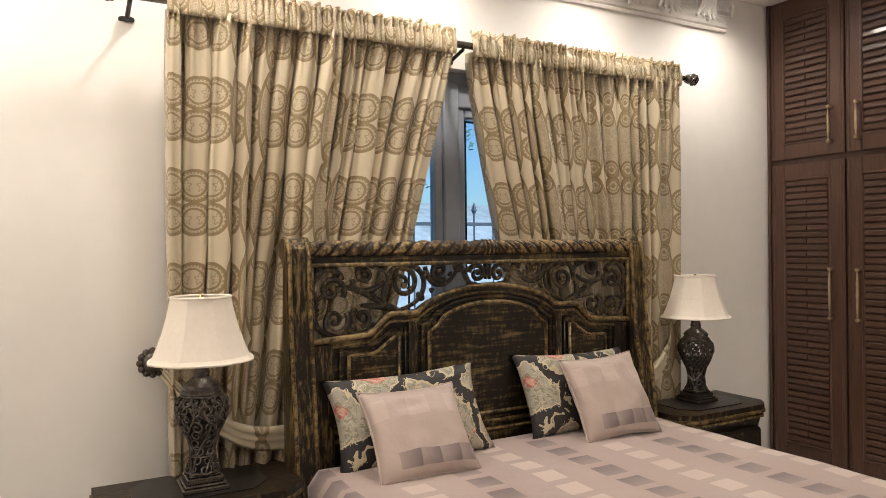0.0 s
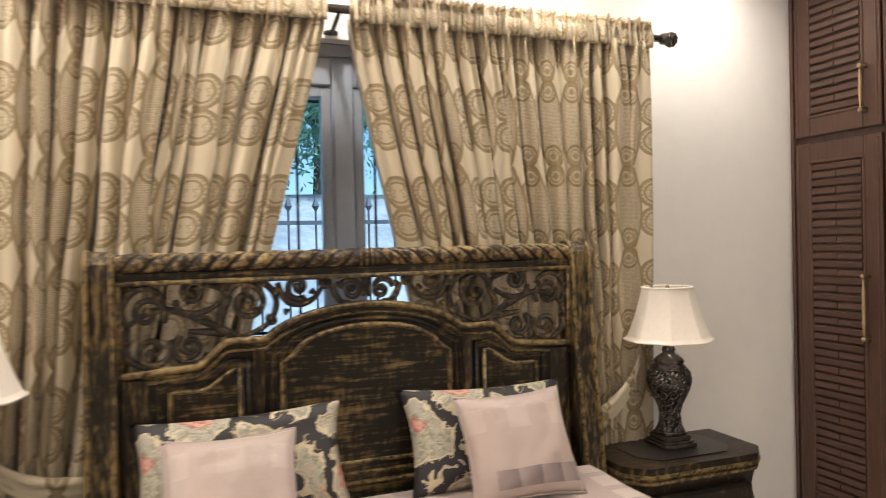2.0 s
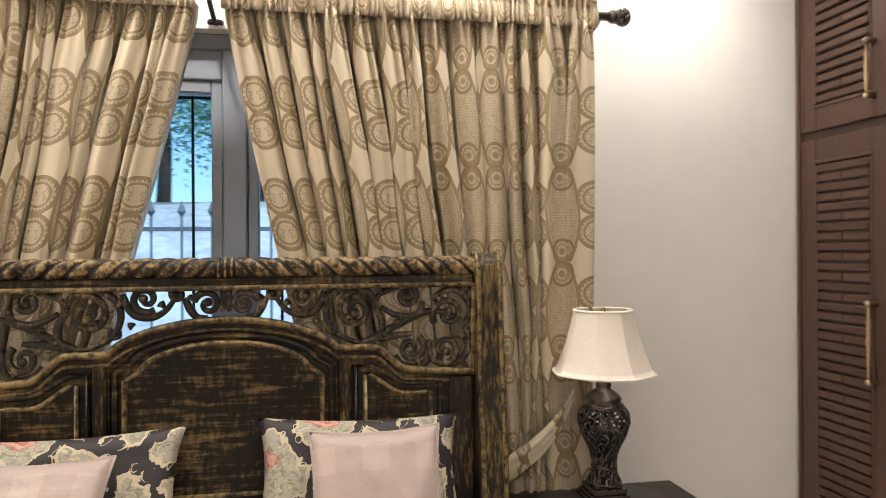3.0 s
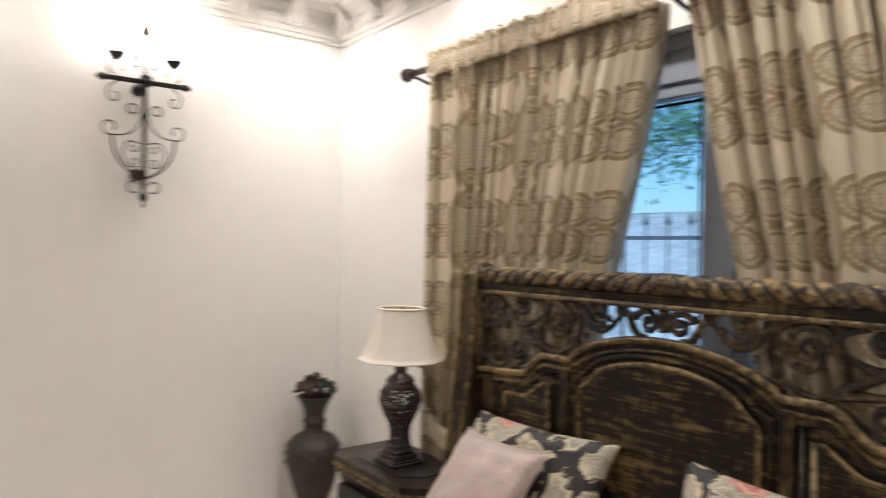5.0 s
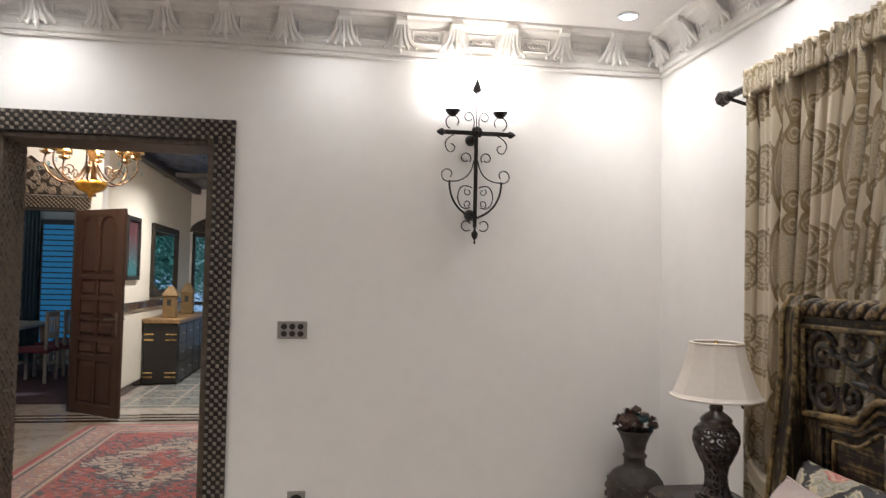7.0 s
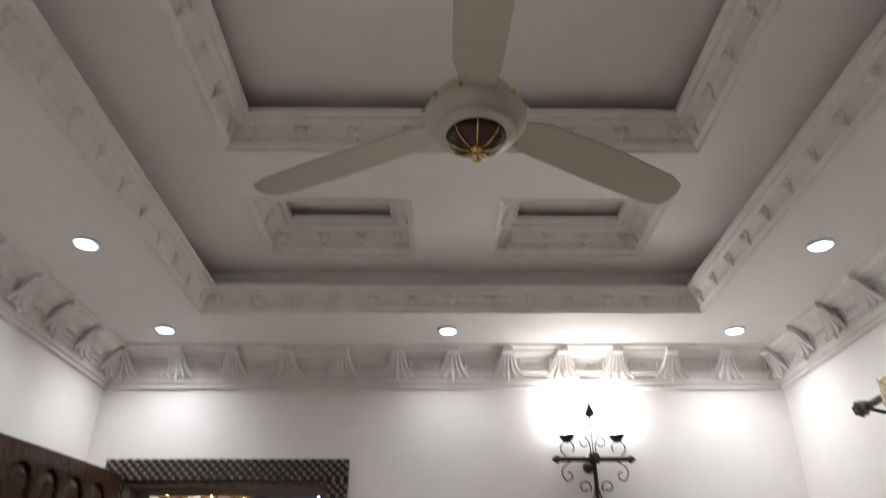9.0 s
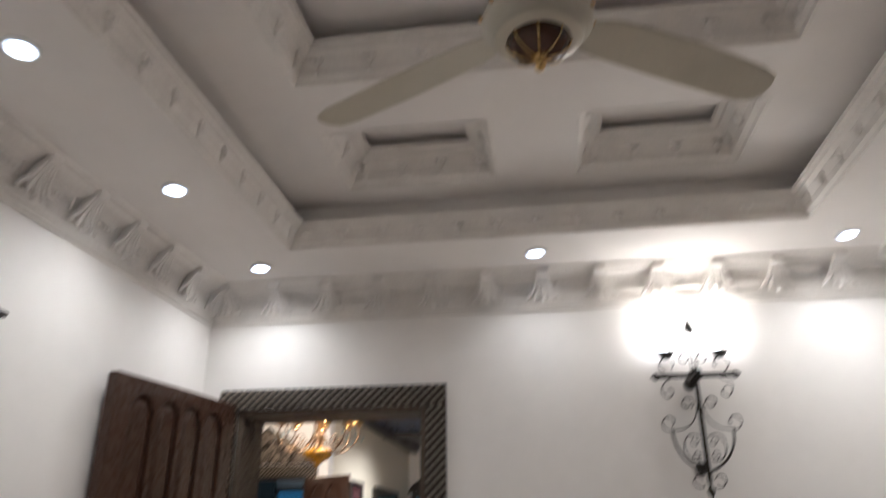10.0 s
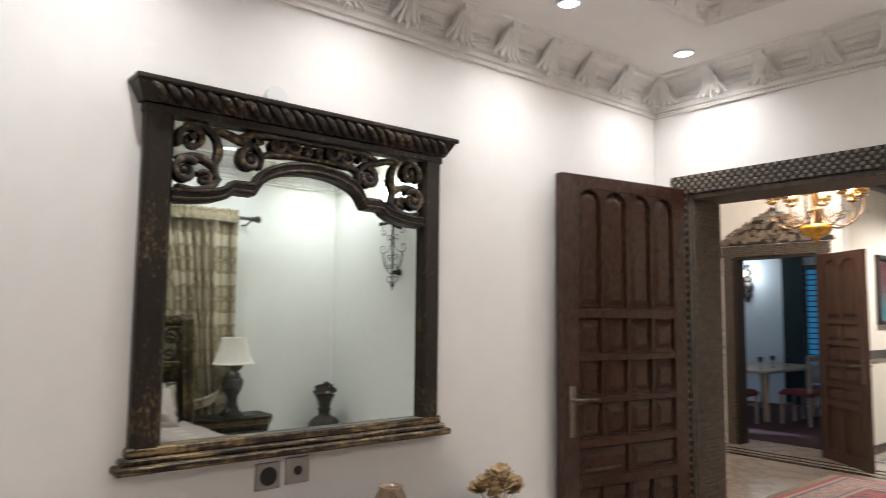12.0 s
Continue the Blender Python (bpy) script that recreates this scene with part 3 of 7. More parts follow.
# ---- window and what closes it ----
win = thing("window_1", (2.58, 0.12, WZ0), "grey painted window with two sashes and an iron grille", "window", kind="structure")
bm = B()
for a in ((WX0, WX0 + 0.06, WZ0, WZ1), (WX1 - 0.06, WX1, WZ0, WZ1)):
    box(bm, a[0], a[1], 0.06, 0.16, a[2], a[3], 0.006)
box(bm, WX0 + 0.06, WX1 - 0.06, 0.06, 0.16, WZ1 - 0.06, WZ1, 0.006)
box(bm, WX0 + 0.06, WX1 - 0.06, 0.06, 0.16, WZ0, WZ0 + 0.06, 0.006)
box(bm, 2.535, 2.625, 0.055, 0.16, WZ0 + 0.06, WZ1 - 0.06, 0.006)
box(bm, WX0 + 0.06, 2.535, 0.065, 0.155, 2.20, 2.32, 0.006)
box(bm, 2.625, WX1 - 0.06, 0.065, 0.155, 2.20, 2.32, 0.006)
part("window_frame", bm, M_UPVC, win)
for xa, xb in ((WX0 + 0.06, 2.535), (2.625, WX1 - 0.06)):
    bm = B()
    for a in ((xa, xa + 0.045), (xb - 0.045, xb)):
        box(bm, a[0], a[1], 0.075, 0.135, WZ0 + 0.06, 2.20, 0.006)
    box(bm, xa + 0.045, xb - 0.045, 0.075, 0.135, 2.15, 2.20, 0.006)
    box(bm, xa + 0.045, xb - 0.045, 0.075, 0.135, WZ0 + 0.06, WZ0 + 0.11, 0.006)
    sash = part("sash", bm, M_UPVC, win)
    bm = B()
    box(bm, xa + 0.045, xb - 0.045, 0.10, 0.106, WZ0 + 0.11, 2.15)
    pane = part("pane", bm, M_GLASS, sash, "window pane tinted for the blue daylight")
    pane.visible_shadow = False
bm = B()
box(bm, WX0 - 0.05, WX1 + 0.05, -0.03, 0.058, WZ0 - 0.035, WZ0, 0.008)
part("window_sill", bm, M_MARBLE, win, "pale stone sill")
for i in range(4):
    bm = B()
    x = 2.05 + i * 0.35
    tube(bm, [(x, 0.205, WZ0), (x, 0.205, WZ1)], 0.006, 6)
    part("grille_bar", bm, M_IRON, win)
for zz in (1.15, 2.16):
    bm = B()
    tube(bm, [(WX0, 0.214, zz), (WX1, 0.214, zz)], 0.006, 6)
    part("grille_rail", bm, M_IRON, win)

# ---- curtains ----
ROD_Y, ROD_Z = -0.17, 2.45


def rosette(bm, c, axis, r):
    """A carved knob of overlapping petals, opening along axis."""
    ax = Vector(axis).normalized()
    a0 = ax.orthogonal().normalized()
    b0 = ax.cross(a0)
    for ringn, (rr, off) in enumerate(((0.55, 0.0), (0.85, 0.35), (0.95, 0.8), (0.6, 1.1))):
        for k in range(7):
            a = 2 * math.pi * (k + 0.5 * ringn) / 7
            p = Vector(c) + ax * off * r + (a0 * math.cos(a) + b0 * math.sin(a)) * rr * r * 0.75
            blob(bm, p, r * 0.36, (1, 1, 1), 6, 4)
    blob(bm, Vector(c) + ax * r * 0.5, r * 0.75, (1, 1, 1), 8, 6)


rod = thing("curtain_rod", (2.5, ROD_Y, ROD_Z), "dark iron curtain rod with carved rosette finials", "curtain rod")
bm = B()
tube(bm, [(1.035, ROD_Y, ROD_Z), (4.03, ROD_Y, ROD_Z)], 0.017, 12)
part("pole", bm, M_URN, rod, "", True)
for x, s in ((1.035, -1), (4.035, 1)):
    bm = B()
    tube(bm, [(x, ROD_Y, ROD_Z), (x + s * 0.012, ROD_Y, ROD_Z), (x + s * 0.02, ROD_Y, ROD_Z), (x + s * 0.03, ROD_Y, ROD_Z)], 0.02, 12, [0.02, 0.027, 0.027, 0.02])
    rosette(bm, (x + s * 0.035, ROD_Y, ROD_Z), (s, 0, 0), 0.036)
    part("finial", bm, M_URN, rod, "carved dark rosette finial", True)
for x in (1.05, 2.52, 3.99):
    bm = B()
    tube(bm, [(x, 0.0, ROD_Z - 0.05), (x, -0.05, ROD_Z - 0.05), (x, ROD_Y, ROD_Z - 0.022)], 0.009, 8)
    lathe(bm, [(0.03, 0), (0.03, 0.01)], (x, -0.012, ROD_Z - 0.055), 12)
    part("bracket", bm, M_IRON, rod)


def curtain_panel(name, outer_top, outer_low, inner, label, seed):
    """A gathered curtain: outer edge nearly upright, inner edge drawn aside as it falls."""
    rnd = random.Random(seed)
    root = thing(name, (outer_low, ROD_Y, 0.06), label, "curtain", "window curtains")
    folds = 15
    edges = [0.0]
    for _ in range(folds):
        edges.append(edges[-1] + rnd.uniform(0.6, 1.6))
    edges = [e / edges[-1] for e in edges]
    nu = folds * 22
    zs = [0.06 + (2.425 - 0.06) * (j / 48) for j in range(49)]
    deep = [rnd.uniform(0.095, 0.14) for _ in range(folds)]
    lean = [rnd.uniform(-0.35, 0.35) for _ in range(folds)]
    sway = [rnd.uniform(-0.010, 0.010) for _ in range(folds)]

    def surface(s, zz):
        k = next(i for i in range(folds) if s <= edges[i + 1] + 1e-9)
        q = (s - edges[k]) / (edges[k + 1] - edges[k])
        fall = 2.47 - zz
        near = 1 - math.exp(-fall * 4.0)
        tight = math.sin(2 * math.pi * (q * 4 + 0.3 * k)) * 0.012 * math.exp(-fall * 3.0)
        wave = abs(math.sin(math.pi * q)) ** 0.55
        dent = 0.014 * math.sin(2 * math.pi * (q * 2 + 0.13 * k + 0.12 * zz)) * near * math.sin(math.pi * q)
        y = -0.062 - deep[k] * wave * (0.45 + 0.55 * near) - 0.070 * (1 - near) + tight + dent
        out = outer_top + (outer_low - outer_top) * (2.43 - zz) / 2.37
        wob = (0.010 * math.sin(zz * 2.7 + k * 1.7) + sway[k] + 0.004 * math.sin(zz * 9 + k)) * near
        shift = lean[k] * wave * (edges[k + 1] - edges[k]) * 0.35 * near
        over = -0.22 * math.sin(2 * math.pi * q) * (edges[k + 1] - edges[k]) * near
        x = out + (inner(zz) - out) * (s + shift + over) + wob * (0.04 < s < 0.97)
        return x, y

    lens = [0.0]
    last = surface(0, 1.4)
    for i in range(1, nu + 1):
        now = surface(i / nu, 1.4)
        lens.append(lens[-1] + math.hypot(now[0] - last[0], now[1] - last[1]))
        last = now
    cloth = lens[-1]

    bm = B()
    uvl = bm.loops.layers.uv.new("UVMap")
    grid = []
    for zz in zs:
        row = []
        for i in range(nu + 1):
            s = i / nu
            x, y = surface(s, zz)
            v = bm.verts.new((x, y, zz))
            row.append((v, lens[i] * 1.15, zz))
        grid.append(row)
    for a, c in zip(grid, grid[1:]):
        for i in range(nu):
            q = (a[i], a[i + 1], c[i + 1], c[i])
            f = bm.faces.new([t[0] for t in q])
            for lp, t in zip(f.loops, q):
                lp[uvl].uv = (t[1], t[2])
    body = part("drape", bm, M_CURT, root, "", True)
    # rod pocket and ruffled heading
    bm = B()
    uvl = bm.loops.layers.uv.new("UVMap")
    prof = [(-0.012, 2.40, 0.012), (-0.018, 2.413, 0.010), (-0.021, 2.43, 0.004), (-0.021, 2.46, 0.004), (-0.016, 2.473, 0.009), (-0.010, 2.483, 0.013),
            (-0.010, 2.503, 0.018), (-0.004, 2.523, 0.022)]
    n = 640
    rows = []
    for j, (dy, zz, amp) in enumerate(prof):
        row = []
        for i in range(n + 1):
            s = i / n
            ph = s * 330 + 9 * noise.noise((s * 21 + seed * 3, 0.0, 0.0)) + 0.8 * noise.noise((s * 40, j * 0.6, seed))
            g = math.sin(ph) * amp * 1.7 * (0.6 + 0.6 * noise.noise((s * 33, 2.0, seed)))
            x = outer_top + (inner(2.43) - outer_top) * s
            zj = zz + (noise.noise((s * 45 + seed, 5.0, 0)) * 0.016 + 0.006 * math.sin(ph * 0.5) if j > 4 else 0.003 * math.sin(ph))
            row.append((bm.verts.new((x + 0.004 * math.cos(ph), ROD_Y + dy + g, zj)), s * cloth, zz))
        rows.append(row)
    for a, c in zip(rows, rows[1:]):
        for i in range(n):
            q = (a[i], a[i + 1], c[i + 1], c[i])
            f = bm.faces.new([t[0] for t in q])
            for lp, t in zip(f.loops, q):
                lp[uvl].uv = (t[1], t[2])
    head = part("heading", bm, M_CURT, root, "gathered ruffled heading", True)
    for o in (body, head):
        so = o.modifiers.new("thickness", "SOLIDIFY")
        so.thickness = 0.003
    return root


curtain_panel("curtain", 1.18, 1.18, lambda zz: 2.475 - 0.265 * (2.40 - zz) * (1 if zz < 2.4 else 0), "gathered cream and gold damask curtain, drawn aside", 1)
curtain_panel("curtain", 3.98, 3.93, lambda zz: 2.565 + 0.22 * (2.40 - zz) * (1 if zz < 2.4 else 0), "gathered cream and gold damask curtain, tied back", 2)


def tieback(knob, far, sag, out):
    root = thing("curtain_tieback", knob, "damask tie band looped from a carved wall knob", "tieback", "curtain tiebacks")
    bm = B()
    uvl = bm.loops.layers.uv.new("UVMap")
    n = 24
    rows = []
    for i in range(n + 1):
        s = i / n
        c = Vector(knob).lerp(Vector(far), s)
        c.y = -0.215 - out * math.sin(math.pi * min(1, s * 1.1)) + 0.13 * (1 - s) ** 4
        c.z -= sag * math.sin(math.pi * s)
        wd = 0.05 + 0.05 * s
        row = []
        for j in range(9):
            q = j / 8 - 0.5
            fold = 0.012 * math.sin(j * 2.2 + s * 4) + 0.01 * noise.noise((s * 8, j * 0.7, 3))
            row.append((bm.verts.new((c.x, c.y + fold, c.z + q * wd)), s * 0.8, q * wd))
        rows.append(row)
    for a, c in zip(rows, rows[1:]):
        for j in range(8):
            q = (a[j], a[j + 1], c[j + 1], c[j])
            f = bm.faces.new([t[0] for t in q])
            for lp, t in zip(f.loops, q):
                lp[uvl].uv = (t[1], t[2])
    o = part("band", bm, M_CURT, root, "", True)
    so = o.modifiers.new("thickness", "SOLIDIFY")
    so.thickness = 0.006
    bm = B()
    k = Vector(knob)
    tube(bm, [(k.x, 0.0, k.z), (k.x, -0.12, k.z)], 0.012, 8)
    for i in range(12):
        a = i * math.pi / 6
        blob(bm, (k.x + 0.045 * math.cos(a), -0.135, k.z + 0.045 * math.sin(a)), 0.016, (1, 0.8, 1), 6, 4)
    blob(bm, (k.x, -0.138, k.z), 0.042, (1, 0.5, 1), 12, 6)
    part("knob", bm, M_URN, root, "carved round dark knob", True)


tieback((1.12, -0.12, 1.04), (1.64, -0.17, 0.70), 0.10, 0.06)
tieback((3.94, -0.12, 1.06), (3.56, -0.17, 0.68), 0.05, 0.03)

# ---- bed ----
bed = thing("bed", (2.56, -1.3, 0.0), "carved dark antiqued-gold sleigh bed with scrolled headboard", "bed")
HY = -0.275                       # the headboard's face


def face(u, v, d):
    return (u, HY - d, v)


MID = 2.583                       # the headboard's middle
FX0, FX1 = 1.71, 3.456            # inner edges of its frame


def ease(q):
    q = min(1.0, max(0.0, q))
    return q * q * (3 - 2 * q)


def lower_edge(x):
    """The top outline of the headboard's solid part, under the scrollwork."""
    s = abs(x - MID)
    if s < 0.375:
        return 1.188 + 0.106 * max(0.0, 1 - (s / 0.375) ** 2) ** 0.72
    if s < 0.505:
        return 1.185
    return 1.185 - 0.075 * ease((s - 0.505) / 0.12) - 0.025 * (s - 0.505) / 0.36


XS = [FX0 + i * (FX1 - FX0) / 120 for i in range(121)]
bm = B()
poly = [(FX0, 0.30)] + [(FX1, 0.30)] + [(x, lower_edge(x)) for x in reversed(XS)]
prism(bm, poly, face, -0.05, 0.0)
part("back_panel", bm, M_BED, bed, "dark wood panel with rubbed gold grain")


def edge_bead(name, pts, r, depth, mat=M_BEAD, label=""):
    bm = B()
    tube(bm, [face(x, zz, depth) for x, zz in pts], r, 6)
    part(name, bm, mat, bed, label, True)


edge_bead("arch_moulding", [(x, lower_edge(x) + 0.004) for x in XS], 0.013, 0.008, M_BEAD)
edge_bead("arch_bead", [(x, lower_edge(x) - 0.030) for x in XS], 0.007, 0.003, M_BEAD, "rubbed gold bead")


def arch_panel(x0, x1, z0, z1, rise):
    out = [(x0, z0), (x0, z1)]
    c, h = (x0 + x1) / 2, (x1 - x0) / 2
    for i in range(1, 24):
        a = math.pi * (1 - i / 24)
        out.append((c + (h - 0.045) * math.cos(a), z1 + 0.015 + rise * math.sin(a)))
    return out + [(x1, z1), (x1, z0)]


pc = arch_panel(MID - 0.325, MID + 0.325, 0.62, 1.10, 0.105)
bm = B()
prism(bm, pc, face, 0.0, 0.012)
part("centre_panel", bm, M_BED, bed, "arched raised panel with worn gold brushwork")
edge_bead("panel_bead", pc + [pc[0]], 0.010, 0.012)
# a second, wider moulding follows the centre panel
for off, r in ((0.032, 0.011), (0.052, 0.006)):
    edge_bead("panel_moulding", [(MID + (u - MID) * (1 + off / 0.325), v + off * 0.8) for u, v in pc], r, 0.004, M_BED)
for k in (0.66, 0.70):
    edge_bead("rail_bead", [(MID - 0.36, k), (MID + 0.36, k)], 0.008, 0.014)
for s in (-1, 1):
    for g, r, mat, dep in ((0.0, 0.008, M_BEAD, 0.012), (0.034, 0.010, M_BED, 0.004)):
        q = [(MID + s * a, zz) for a, zz in ((0.475 - g, 0.62), (0.475 - g, 1.092 + g))]
        q += [(MID + s * (0.475 + (0.235 + g) * i / 12), 1.092 + g - 0.069 * ease(i / 7)) for i in range(1, 13)]
        q += [(MID + s * (0.71 + g), 0.62)]
        if g == 0.0:
            bm = B()
            prism(bm, q, face, 0.0, 0.010)
            part("side_panel", bm, M_BED, bed, "small shaped panel")
        edge_bead("panel_bead", q + [q[0]], r, dep, mat)
    bm = B()
    box(bm, MID + s * 0.385, MID + s * 0.425, HY - 0.018, HY, 0.5, 1.155, 0.006)
    part("pilaster", bm, M_BEDV, bed)
    bm = B()
    box(bm, MID + s * 0.775, MID + s * 0.868, HY - 0.010, HY, 0.5, 1.075, 0.006)
    part("stile", bm, M_BEDV, bed)

# top rail with rope moulding, and the frame round the scrollwork
bm = B()
box(bm, FX0, FX1, HY - 0.012, HY + 0.05, 1.405, 1.447, 0.008)
part("top_rail", bm, M_BED, bed)
edge_bead("rail_bead", [(FX0, 1.407), (FX1, 1.407)], 0.009, 0.013)
for x in (FX0 + 0.004, FX1 - 0.004):
    edge_bead("frame_bead", [(x, 1.085), (x, 1.405)], 0.010, 0.010)
bm = B()
N, R, K = 520, 0.036, 32
rings = []
for i in range(N + 1):
    x = 1.70 + (3.466 - 1.70) * i / N
    side = -1 if x < MID else 1
    ringv = []
    for k in range(K):
        a = 2 * math.pi * k / K
        # three rounded strands with sharp grooves between them
        ph = 1.5 * (a - side * (x - MID) * 2 * math.pi / 0.21)
        rr = R * (0.70 + 0.40 * abs(math.cos(ph)) ** 0.45)
        if abs(x - MID) < 0.035:
            rr = R * (1.08 + 0.10 * math.cos((x - MID) * 2 * math.pi / 0.022))
        ringv.append(bm.verts.new((x, HY + 0.02 + rr * math.cos(a), 1.472 + rr * math.sin(a))))
    rings.append(ringv)
for p, q in zip(rings, rings[1:]):
    for k in range(K):
        bm.faces.new((p[k], p[(k + 1) % K], q[(k + 1) % K], q[k]))
part("rope_moulding", bm, M_ROPE, bed, "twisted rope moulding with worn gold ridges", True)

# scrolled posts
for x0, x1 in ((1.605, 1.71), (3.456, 3.56)):
    prof = [(-0.02, 0.0), (-0.10, 0.0), (-0.115, 0.5), (-0.085, 0.8), (-0.05, 1.05), (-0.03, 1.25), (-0.028, 1.40), (-0.018, 1.475),
            (0.01, 1.515), (0.05, 1.52), (0.085, 1.495), (0.085, 1.45), (0.055, 1.43), (0.03, 1.40), (0.03, 0.9), (0.04, 0.0)]
    bm = B()
    prism(bm, [(HY + a, zz) for a, zz in prof], lambda u, v, d: (d, u, v), x0, x1)
    post = part("post", bm, M_BEDV, bed, "tall post rolling back at its top")
    for xe in (x0 + 0.012, x1 - 0.012):
        bm = B()
        tube(bm, [(xe, HY + a - 0.004, zz) for a, zz in prof[1:10]], 0.009, 6)
        part("post_bead", bm, M_BEAD, post, "", True)

# open scrollwork, mirrored about the middle
# each scroll: distance from the middle, height, radius, start angle, sense, turns
SCROLLS = ((0.778, 1.300, 0.060, -2.6, -1, 1.35), (0.626, 1.368, 0.040, 1.2, -1, 1.3), (0.445, 1.322, 0.068, 1.4, 1, 1.5),
           (0.765, 1.172, 0.064, 2.6, 1, 1.45), (0.640, 1.180, 0.050, 0.9, -1, 1.35), (0.260, 1.372, 0.048, -2.2, 1, 1.4),
           (0.157, 1.388, 0.023, 0.4, -1, 1.2), (0.060, 1.352, 0.046, 0.2, 1, 1.25), (0.845, 1.385, 0.022, 0.5, 1, 1.1),
           (0.545, 1.392, 0.018, 2.0, 1, 1.1), (0.355, 1.258, 0.020, 1.0, -1, 1.1), (0.845, 1.205, 0.018, 2.0, -1, 1.0))
# long vines, as runs of points from root to tip
VINES = (((0.455, 1.196), (0.53, 1.232), (0.60, 1.268), (0.66, 1.298), (0.73, 1.312), (0.80, 1.290), (0.842, 1.258)),
         ((0.50, 1.200), (0.535, 1.240), (0.535, 1.290), (0.515, 1.330), (0.53, 1.375), (0.60, 1.398)),
         ((0.842, 1.258), (0.862, 1.315), (0.838, 1.368), (0.79, 1.390), (0.742, 1.372), (0.725, 1.345)),
         ((0.842, 1.255), (0.858, 1.200), (0.842, 1.150), (0.80, 1.118), (0.745, 1.112)),
         ((0.515, 1.330), (0.50, 1.375), (0.455, 1.402), (0.40, 1.400), (0.355, 1.365), (0.340, 1.310), (0.365, 1.250), (0.415, 1.218), (0.455, 1.205)),
         ((0.685, 1.345), (0.675, 1.305), (0.63, 1.292), (0.575, 1.305), (0.535, 1.330)),
         ((0.695, 1.170), (0.700, 1.135), (0.665, 1.112), (0.61, 1.122), (0.585, 1.155)),
         ((0.525, 1.215), (0.57, 1.225), (0.61, 1.228), (0.645, 1.232)),
         ((0.335, 1.390), (0.315, 1.340), (0.285, 1.315), (0.24, 1.310), (0.20, 1.330), (0.172, 1.365)),
         ((0.135, 1.375), (0.118, 1.335), (0.095, 1.308), (0.06, 1.305)), ((0.012, 1.400), (0.004, 1.365), (0.012, 1.325)))
LEAVES = ((0.600, 1.268, 0.030, 2.6), (0.558, 1.232, 0.026, 2.9), (0.335, 1.352, 0.026, 1.2), (0.735, 1.352, 0.022, 0.3), (0.210, 1.345, 0.024, 1.9),
          (0.115, 1.368, 0.020, 1.6), (0.660, 1.128, 0.024, 1.0), (0.500, 1.335, 0.022, 0.4), (0.300, 1.280, 0.022, 0.7), (0.420, 1.290, 0.022, 2.2))


def smooth_run(pts, n=5):
    """A soft curve through a run of points."""
    out = []
    for i in range(len(pts) - 1):
        p0, p1, p2, p3 = pts[max(i - 1, 0)], pts[i], pts[i + 1], pts[min(i + 2, len(pts) - 1)]
        for k in range(n):
            t = k / n
            out.append(tuple(0.5 * (2 * b + (c - a) * t + (2 * a - 5 * b + 4 * c - d) * t * t + (3 * b - a - 3 * c + d) * t ** 3)
                             for a, b, c, d in zip(p0, p1, p2, p3)))
    return out + [pts[-1]]


for s in (-1, 1):
    bm = B()
    for cx, cz, r, st, sense, turns in SCROLLS:
        pts = spiral(cx, cz, r, turns, st, sense, 30, 0.16)
        tube(bm, [face(MID + s * a, c, -0.008 + 0.006 * math.sin(i / 5)) for i, (a, c) in enumerate(pts)], 0.01, 8,
             [(0.0132 - 0.0040 * i / 30) * min(1.0, r / 0.04 + 0.25) for i in range(31)])
        blob(bm, face(MID + s * pts[-1][0], pts[-1][1], 0.0), min(0.016, r * 0.36), (1, 1, 1), 8, 6)
    for run in VINES:
        pts = smooth_run(run)
        n = len(pts) - 1
        tube(bm, [face(MID + s * a, c, -0.008) for a, c in pts], 0.01, 8, [0.0150 - 0.0065 * abs(2 * i / n - 0.7) / 1.3 for i in range(n + 1)])
    for cx, cz, r, ang in LEAVES:
        # a folded acanthus leaf with three lobes
        for k, (dl, da) in enumerate(((1.0, 0.0), (0.75, 0.6), (0.75, -0.6))):
            d = Vector((math.cos(ang + da), math.sin(ang + da)))
            tip = (cx + d.x * r * dl, cz + d.y * r * dl)
            tube(bm, [face(MID + s * (cx + (tip[0] - cx) * q), cz + (tip[1] - cz) * q, 0.002) for q in (0, 0.35, 0.7, 1.0)], 0.006, 6, [0.005, 0.0125, 0.009, 0.001])
    part("scrollwork", bm, M_FRET, bed, "open carved vine scrollwork", True)

bm = B()
box(bm, 1.66, 3.50, -2.30, -0.36, 0.12, 0.34, 0.02)
part("bed_base", bm, M_BED, bed)
for x in (1.70, 3.40):
    bm = B()
    box(bm, x, x + 0.08, -2.28, -2.2, 0.0, 0.12, 0.01)
    part("leg", bm, M_BEDV, bed)


